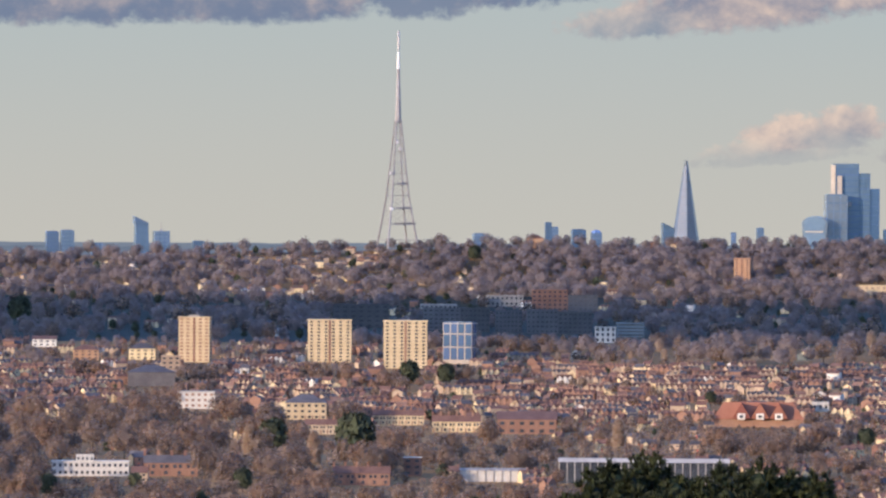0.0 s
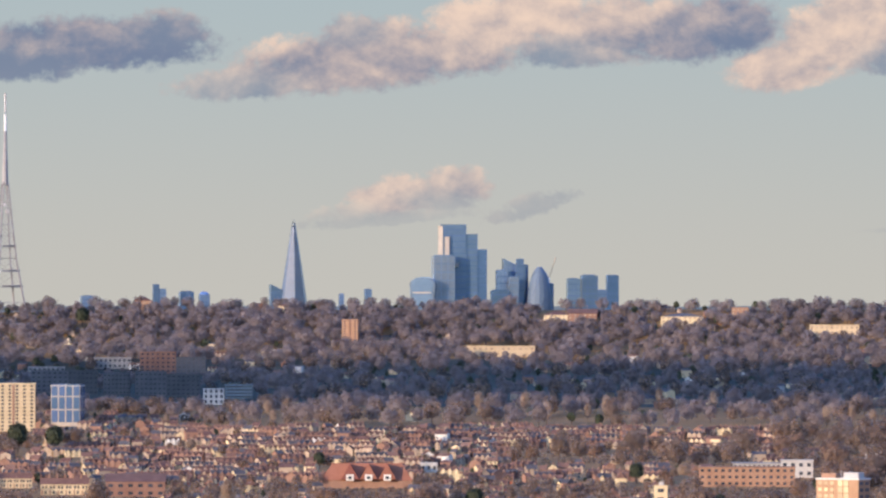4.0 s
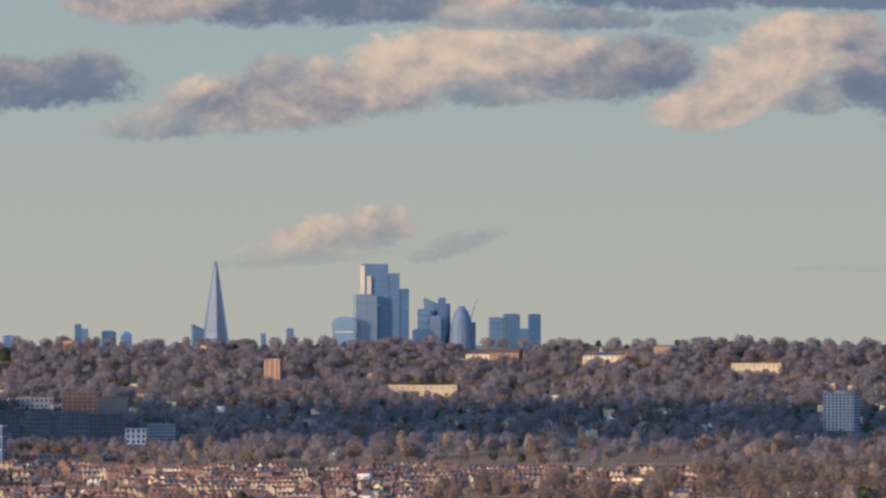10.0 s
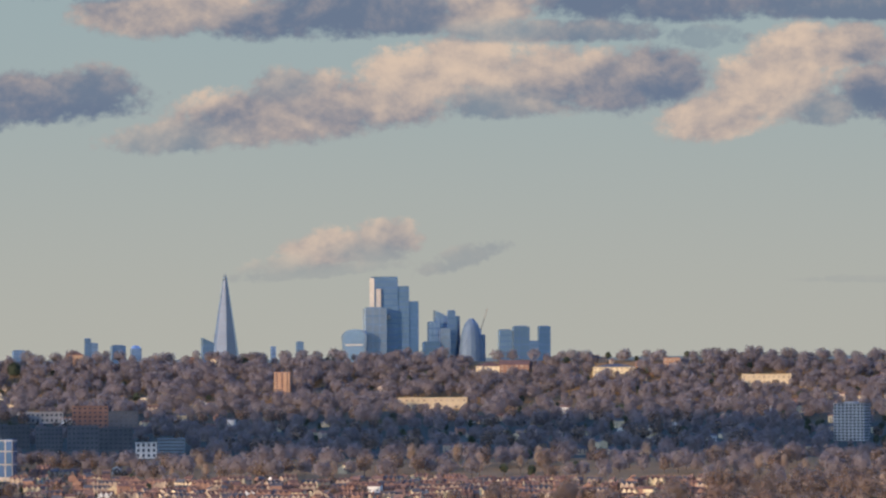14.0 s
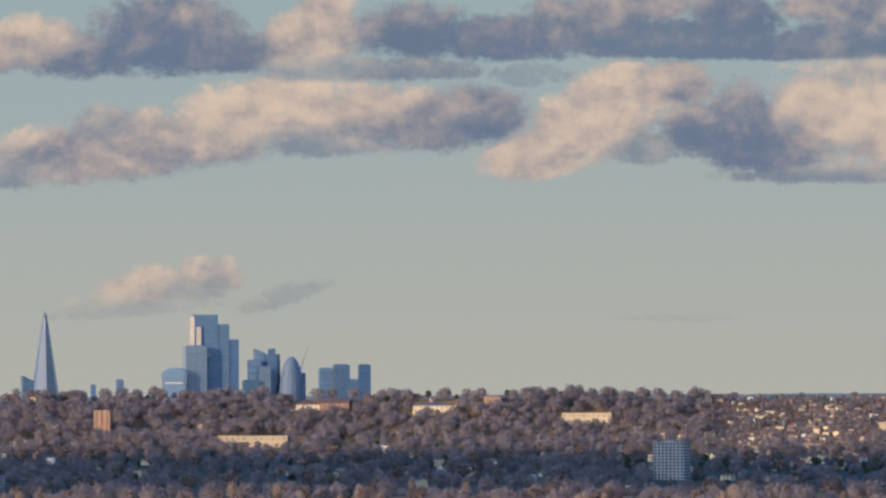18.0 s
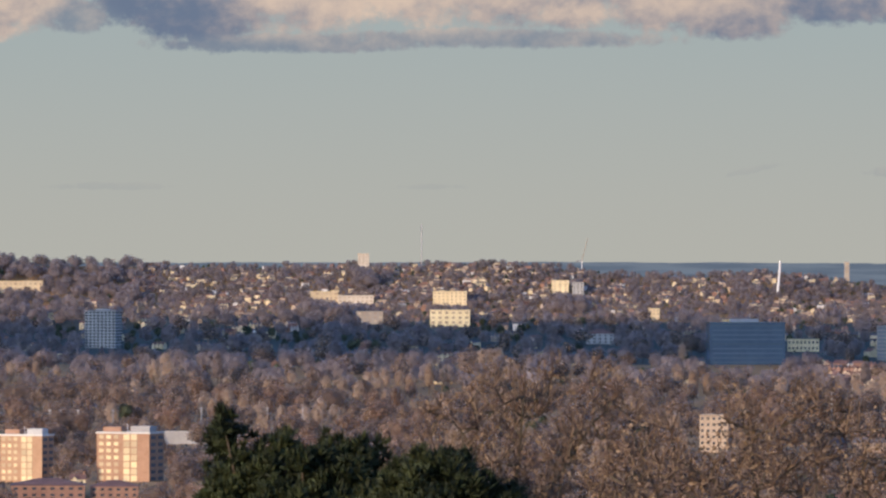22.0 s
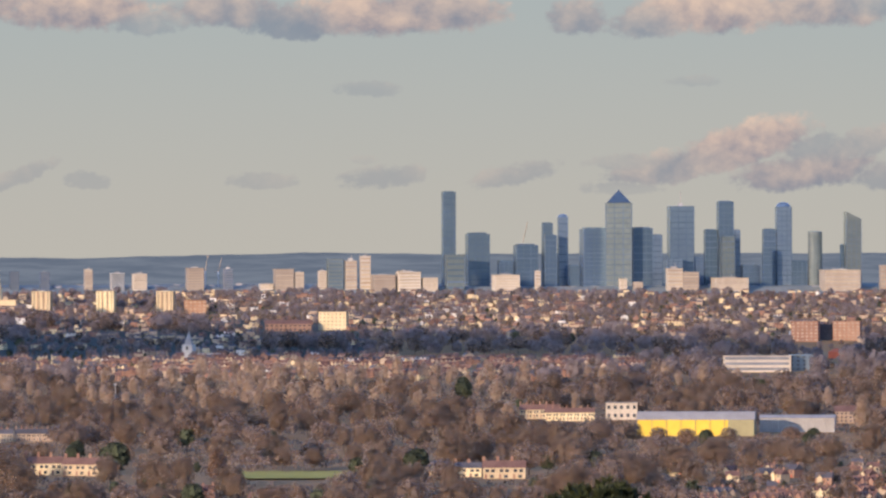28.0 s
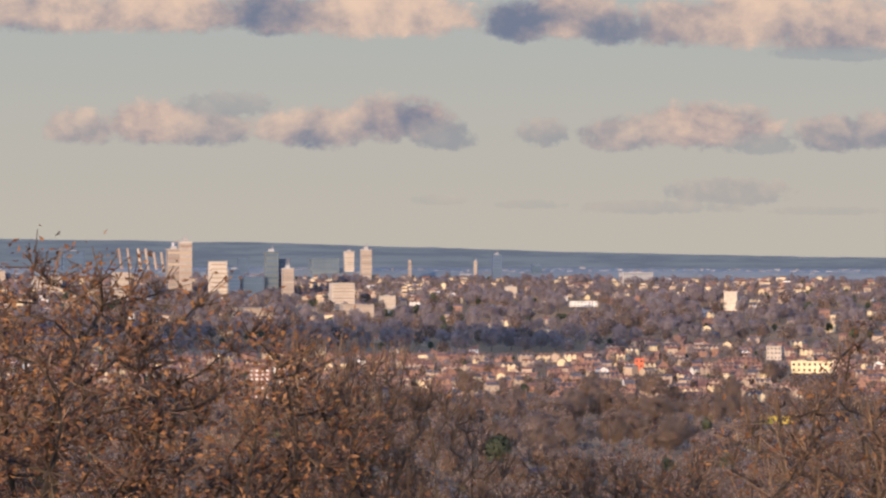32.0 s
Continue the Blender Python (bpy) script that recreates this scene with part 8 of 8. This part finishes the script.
keep_clear(27.64, 27.81, -1.27, -1.06)
keep_clear(26.66, 26.76, -1.37, -1.16)
keep_clear(27.83, 28.17, -1.36, -1.15)
keep_clear(27.60, 27.87, -1.86, -1.53)
keep_clear(26.18, 26.42, -0.88, -0.67)
keep_clear(25.84, 26.06, -2.28, -1.95)
keep_clear(19.14, 19.38, -1.03, -0.82)
keep_clear(19.45, 19.70, -1.02, -0.81)
keep_clear(19.35, 19.48, -1.02, -0.81)
keep_clear(18.63, 19.16, -1.25, -1.04)
keep_clear(19.12, 19.33, -1.24, -1.03)
keep_clear(19.41, 19.57, -1.15, -0.94)
keep_clear(17.99, 18.90, -1.84, -1.51)
keep_clear(18.91, 19.50, -1.82, -1.49)
keep_clear(17.75, 18.02, -1.73, -1.40)
keep_clear(19.46, 19.69, -1.75, -1.42)
keep_clear(17.12, 17.43, -1.72, -1.39)
keep_clear(17.31, 17.69, -1.73, -1.40)
keep_clear(12.05, 12.37, -1.91, -1.58)
keep_clear(12.45, 12.74, -1.92, -1.59)
keep_clear(12.95, 13.36, -1.88, -1.55)
keep_clear(13.36, 13.65, -1.88, -1.55)
keep_clear(12.69, 13.06, -2.18, -1.85)
keep_clear(13.43, 13.73, -2.13, -1.80)
keep_clear(13.73, 14.03, -2.14, -1.81)
keep_clear(16.84, 17.18, -2.17, -1.84)
keep_clear(16.63, 16.85, -2.16, -1.83)
keep_clear(-2.23, -1.81, -2.26, -1.93)
keep_clear(-0.82, -0.38, -2.32, -1.99)
keep_clear(-0.53, -0.12, -1.87, -1.54)
keep_clear(-1.03, -0.59, -1.94, -1.61)
keep_clear(-0.08, 0.30, -1.92, -1.59)
keep_clear(-1.49, -1.39, -1.98, -1.86)
keep_clear(-1.00, -0.90, -2.09, -1.97)
keep_clear(-1.31, -1.21, -1.94, -1.82)
keep_clear(-0.70, -0.60, -1.98, -1.86)
keep_clear(1.27, 1.37, -1.92, -1.80)
keep_clear(-1.53, -1.43, -2.22, -2.10)
keep_clear(-2.98, -2.88, -2.26, -2.14)
keep_clear(0.19, 0.29, -0.47, -0.35)
keep_clear(-3.20, -3.10, -0.98, -0.86)
keep_clear(1.95, 2.05, -1.53, -1.41)
keep_clear(3.12, 3.22, -1.85, -1.73)
keep_clear(-0.29, -0.19, -1.41, -1.29)
keep_clear(-0.02, 0.08, -1.41, -1.29)
keep_clear(4.32, 4.42, -1.64, -1.51)
keep_clear(4.93, 5.03, -1.89, -1.77)
keep_clear(3.10, 3.20, -1.83, -1.71)
keep_clear(4.37, 4.46, -2.43, -2.31)
keep_clear(4.60, 4.70, -2.39, -2.27)
keep_clear(4.68, 4.78, -1.60, -1.48)
keep_clear(7.13, 7.23, -1.36, -1.24)
keep_clear(7.43, 7.53, -1.35, -1.23)
keep_clear(8.85, 8.96, -1.29, -1.17)
keep_clear(7.28, 7.38, -1.25, -1.13)
keep_clear(10.83, 10.94, -1.29, -1.17)
keep_clear(8.60, 8.70, -1.48, -1.36)
keep_clear(6.27, 6.37, -1.84, -1.72)
keep_clear(14.81, 14.91, -2.06, -1.94)
keep_clear(13.77, 13.87, -1.85, -1.73)
keep_clear(14.07, 14.17, -1.96, -1.84)
keep_clear(12.87, 12.97, -1.44, -1.32)
keep_clear(13.75, 13.86, -2.17, -2.05)
keep_clear(14.64, 14.74, -2.23, -2.10)
keep_clear(15.33, 15.44, -2.30, -2.18)
keep_clear(15.99, 16.09, -2.35, -2.23)
keep_clear(10.82, 10.92, -1.36, -1.24)
keep_clear(10.93, 11.03, -1.36, -1.24)
keep_clear(12.11, 12.21, -1.27, -1.15)
keep_clear(16.32, 16.42, -1.96, -1.84)
keep_clear(18.11, 18.21, -1.74, -1.62)
keep_clear(18.32, 18.42, -1.75, -1.63)
keep_clear(18.64, 18.74, -1.74, -1.62)
keep_clear(19.10, 19.20, -1.73, -1.61)
keep_clear(18.47, 18.57, -1.76, -1.64)
keep_clear(19.27, 19.37, -1.74, -1.62)
keep_clear(14.82, 14.92, -2.04, -1.92)
keep_clear(16.66, 16.76, -1.35, -1.23)
keep_clear(14.07, 14.17, -1.91, -1.79)
keep_clear(13.75, 13.85, -1.88, -1.76)
keep_clear(17.29, 17.39, -1.95, -1.82)
keep_clear(19.92, 20.58, -1.03, -0.86)
keep_clear(20.6, 21.24, -1.03, -0.86)
keep_clear(20.6, 21.1, -0.86, -0.69)
keep_clear(20.14, 20.24, -1.66, -1.54)
keep_clear(19.63, 19.73, -1.68, -1.56)
keep_clear(19.82, 19.92, -1.63, -1.51)
keep_clear(19.99, 20.09, -1.63, -1.51)
keep_clear(19.23, 19.33, -1.78, -1.66)
keep_clear(16.66, 16.76, -1.43, -1.31)
keep_clear(16.28, 16.38, -1.97, -1.85)
keep_clear(25.61, 25.71, -2.05, -1.93)
keep_clear(25.81, 25.91, -1.48, -1.36)

# ---- the mown park ----
def park():
    az0, az1, el0, el1 = LAWN
    verts, faces = [], []
    n = 24
    for i in range(n + 1):
        az = az0 + (az1 - az0) * i / n
        for e in (el0, el1 + 0.01 * noise.noise(Vector((i * 0.4, 0, 0)))):
            p = spot(az, ground_far(az, e))
            verts.append((p.x, p.y, p.z + 0.6))
        if i:
            k = 2 * i
            faces.append((k - 2, k, k + 1, k - 1))
    me = mesh_from("lawn", verts, faces, (GRASS,))
    tagged(new("lawn", me), "mown green park lawn among bare trees", "lawn", kind="structure")
    keep_clear(az0, az1, -2.06, -1.868)


park()

pine("dark green pine with bunched needles", 2.35, 200, -1.70, 2.3, 21, 3600, 0.1)
pine("dark green pine leaning to a tall leader", 1.45, 205, -1.74, 1.7, 22, 2200, -0.15)
pine("low dark green pine at the slope's edge", 0.2, 190, -2.03, 2.0, 23, 1800, 0.0)
pine("broad dark green pine with lumpy crown", 8.05, 170, -1.34, 2.3, 24, 3600, 0.5)
pine("dark green pine with a lower shoulder crown", 9.0, 165, -1.54, 1.5, 25, 2200, 0.0)
pine("low dark pine with a flat rounded top", 17.75, 185, -1.83, 1.4, 26, 1500, 0.0)
oak("bare twiggy oak with a few brown leaves", 9.6, 175, -1.03, 31, DRY_LEAF, 0.6, 0.72, per=2, leaf=0.044)
oak("bare spreading oak with brown twigs", 11.45, 150, -1.25, 32, DRY_LEAF, 0.8, 0.92, per=2, leaf=0.044)
oak("bare oak with thin russet twigs", 12.7, 165, -1.85, 33, DRY_LEAF, 0.7, 0.7, per=2, leaf=0.044)
oak("big oak with rusty clinging winter leaves", 22.3, 130, -0.48, 32, RUST_LEAF, 0.95, 1.2, per=2, leaf=0.042, turn=140)
oak("oak with thin rusty leaves at its tips", 24.6, 145, -0.98, 33, RUST_LEAF, 0.5, 0.55, per=1, leaf=0.042, turn=70)
oak("brown oak with few leaves beside a larger one", 21.3, 150, -1.25, 31, RUST_LEAF, 0.8, 0.85, per=2, leaf=0.045, turn=200)
oak("reddish bare oak at the edge of the heath", 28.9, 130, -0.95, 31, RUST_LEAF, 0.4, 1.05, leaf=0.045, turn=90)
oak("low brown oak with many fine twigs", 26.5, 150, -1.88, 33, RUST_LEAF, 0.8, 0.9, leaf=0.045, turn=250)
dead_boughs(14.55, 90, -2.13, 41)

# ---- houses of the plain that can be told apart ----
def home_prototype(wall, roof_mat, wide, deep, eaves, ridge, gable, label):
    """A house with its roof, chimney, door, windows and, on some, a front gable."""
    root = thing("house", Matrix.Identity(4), label, "house", "houses on the plain")
    bm = bmesh.new()
    v = box(bm, -wide / 2, wide / 2, -deep / 2, deep / 2, -3, eaves)
    a, b = bm.verts.new((-wide / 2, 0, ridge - 0.2)), bm.verts.new((wide / 2, 0, ridge - 0.2))
    bm.faces.new((v[5], v[6], b))
    bm.faces.new((v[7], v[4], a))
    part("wall", bm, wall, root)
    roof = pitched(root, wide, deep, eaves, ridge, roof_mat, "gable", 0.35)
    bm = bmesh.new()
    box(bm, wide / 2 - 1.2, wide / 2 - 0.3, -0.7, 0.7, ridge - 1.2, ridge + 1.3)
    part("chimney", bm, BRICK, root)
    win = pane_mesh("window", 1.3, 1.3, 0.08, PANE)
    for x, z in ((-wide * 0.27, 0.9), (-wide * 0.27, 3.4), (wide * 0.27, 3.4)):
        hang("window", win, root, x, -deep / 2, z)
    hang("door", pane_mesh("door", 0.95, 2.05, 0.08, RED), root, wide * 0.25, -deep / 2, 0)
    if gable:
        bm = bmesh.new()
        x, y = -wide * 0.22, -deep / 2 - 0.9
        box(bm, x - 1.5, x + 1.5, y, -deep / 2 + 0.2, -3, eaves)
        p = [bm.verts.new(q) for q in ((x - 1.5, y, eaves), (x + 1.5, y, eaves), (x, y, eaves + 1.7))]
        bm.faces.new(p)
        part("bay", bm, CREAM, root, "cream gabled bay")
        bm = bmesh.new()
        e = [bm.verts.new(q) for q in ((x - 1.8, y - 0.2, eaves - 0.2), (x, y - 0.2, eaves + 1.95), (x + 1.8, y - 0.2, eaves - 0.2), (x - 1.8, 0, eaves - 0.2), (x, 0, eaves + 1.95), (x + 1.8, 0, eaves - 0.2))]
        bm.faces.new((e[0], e[1], e[4], e[3]))
        bm.faces.new((e[1], e[2], e[5], e[4]))
        part("bay_roof", bm, roof_mat, root)
    return root


def homes(rows):
    rng = np.random.default_rng(77)
    kinds = [home_prototype(CREAM, TILE, 8, 8.5, 5.2, 8.3, True, "cream rendered house with red tiled roof"),
             home_prototype(BRICK, TILE, 6, 8.5, 5.3, 8.0, True, "red brick house with cream gabled bay"),
             home_prototype(BUFF, SLATE, 7, 8.5, 5.4, 8.2, False, "buff brick house under dark slate"),
             home_prototype(WHITE, TILE, 9, 9, 5.0, 8.4, False, "white rendered house with clay tile roof"),
             home_prototype(BRICK, SLATE, 10, 9, 5.2, 8.6, True, "brick house with slate roof and bay")]
    used = set()
    for x, y, z, s, a, e in rows:
        k = int(rng.choice(5, p=(0.22, 0.3, 0.24, 0.02, 0.22)))
        turn = -a + rng.choice((0, 0, 90, -30, 25)) + rng.uniform(-12, 12)
        m = Matrix.Translation((x, y, z)) @ pose(0, 0, 0, 0, 0, turn) @ Matrix.Scale(s, 4)
        if k not in used:
            used.add(k)
            kinds[k].matrix_basis = m
        else:
            loc, rot, sc = m.decompose()
            ob = copy_thing(kinds[k], Matrix.LocRotScale(loc, rot, None))
            ob.scale = sc
    return

# ---- the spread of houses and trees ----
cover_of_land = sow()
rng = np.random.default_rng(11)


def grown(rows, lo, hi):
    return [(x, y, z, s * (lo + (hi - lo) * rng.random() ** 1.5)) for x, y, z, s, a, e in rows]


slope = [r for r in cover_of_land["bare"] if r[5] > -0.68]
middle = [r for r in cover_of_land["bare"] if -1.2 < r[5] <= -0.68]
plain = [r for r in cover_of_land["bare"] if r[5] <= -1.2]

wood("slope_woods", "bare brown winter woods on far slopes, greyed for haze", grown(slope, 12, 24), "bare", 45, (TWIGS_FAR, TWIGS_FAR, BARK), seed=2)
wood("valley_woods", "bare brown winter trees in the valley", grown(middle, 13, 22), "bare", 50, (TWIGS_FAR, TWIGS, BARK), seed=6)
wood("plain_woods", "bare brown winter trees between the houses", grown([r for r in plain if r[4] < 11.5], 12, 22), "bare", 105, (TWIGS, TWIGS_RED, BARK), seed=3)
wood("park_woods", "dark brown bare park trees in belts and rows", grown([r for r in plain if r[4] >= 11.5], 12, 22), "bare", 105, (TWIGS_DARK, TWIGS, BARK), seed=13)
wood("pale_poplars", "tall tan bare poplars in belts", grown(cover_of_land["pale"], 14, 23), "tall", 150, (TWIGS_PALE, TWIGS_PALE, BARK), seed=7)
wood("evergreen_trees", "dark evergreen trees among bare ones", grown(cover_of_land["ever"], 7, 14), "ever", 50, (GREEN, BARK), seed=4)
wood("undergrowth", "brown leafless brush between the trees", sow_brush(), "brush", 34, (TWIGS, TWIGS_RED, BARK), seed=9)


def far_town():
    """Blocks and roofs of the farthest distance in haze-tinted colours, too small to pick apart."""
    rng = np.random.default_rng(19)
    cube = np.array([(x, y, z) for z in (0, 1) for y in (-0.5, 0.5) for x in (-0.5, 0.5)])
    sides = np.array(((0, 1, 5, 4), (1, 3, 7, 5), (3, 2, 6, 7), (2, 0, 4, 6), (4, 5, 7, 6)))
    vs, fs, ms = [], [], []
    while len(vs) < 1100:
        az, u = rng.uniform(12.6, 29.2), rng.random() ** 1.6
        if noise.noise(Vector((az * 1.7, u * 6, 2.2))) < rng.uniform(-0.5, 0.3):
            continue
        d = 4822 + 112 * u
        size = (rng.uniform(1.0, 4.5), 1.5, rng.uniform(0.25, 0.7) * (2.6 if rng.random() < 0.05 else 1.0))
        p = spot(az, d)
        vs.append(cube * size + (0, 0, -0.25) + (p.x, p.y, p.z))
        fs.append(sides + 8 * len(fs))
        ms.append(np.full(5, rng.choice(4, p=(0.42, 0.14, 0.22, 0.22))))
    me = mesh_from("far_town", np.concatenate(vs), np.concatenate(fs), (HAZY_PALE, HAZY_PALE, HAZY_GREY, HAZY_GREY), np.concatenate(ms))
    tagged(new("far_town", me), "haze-tinted blocks and roofs scattered over the far plain", "houses", kind="stuff")


far_town()
near_homes = sorted((r for r in cover_of_land["house"] if -1.95 < r[5] < -1.4), key=lambda r: r[5])[:150]
homes(near_homes)
chosen = set(near_homes)
far_houses("far_houses", "cream and brick houses with red tiled roofs", [r for r in cover_of_land["house"] if r not in chosen])
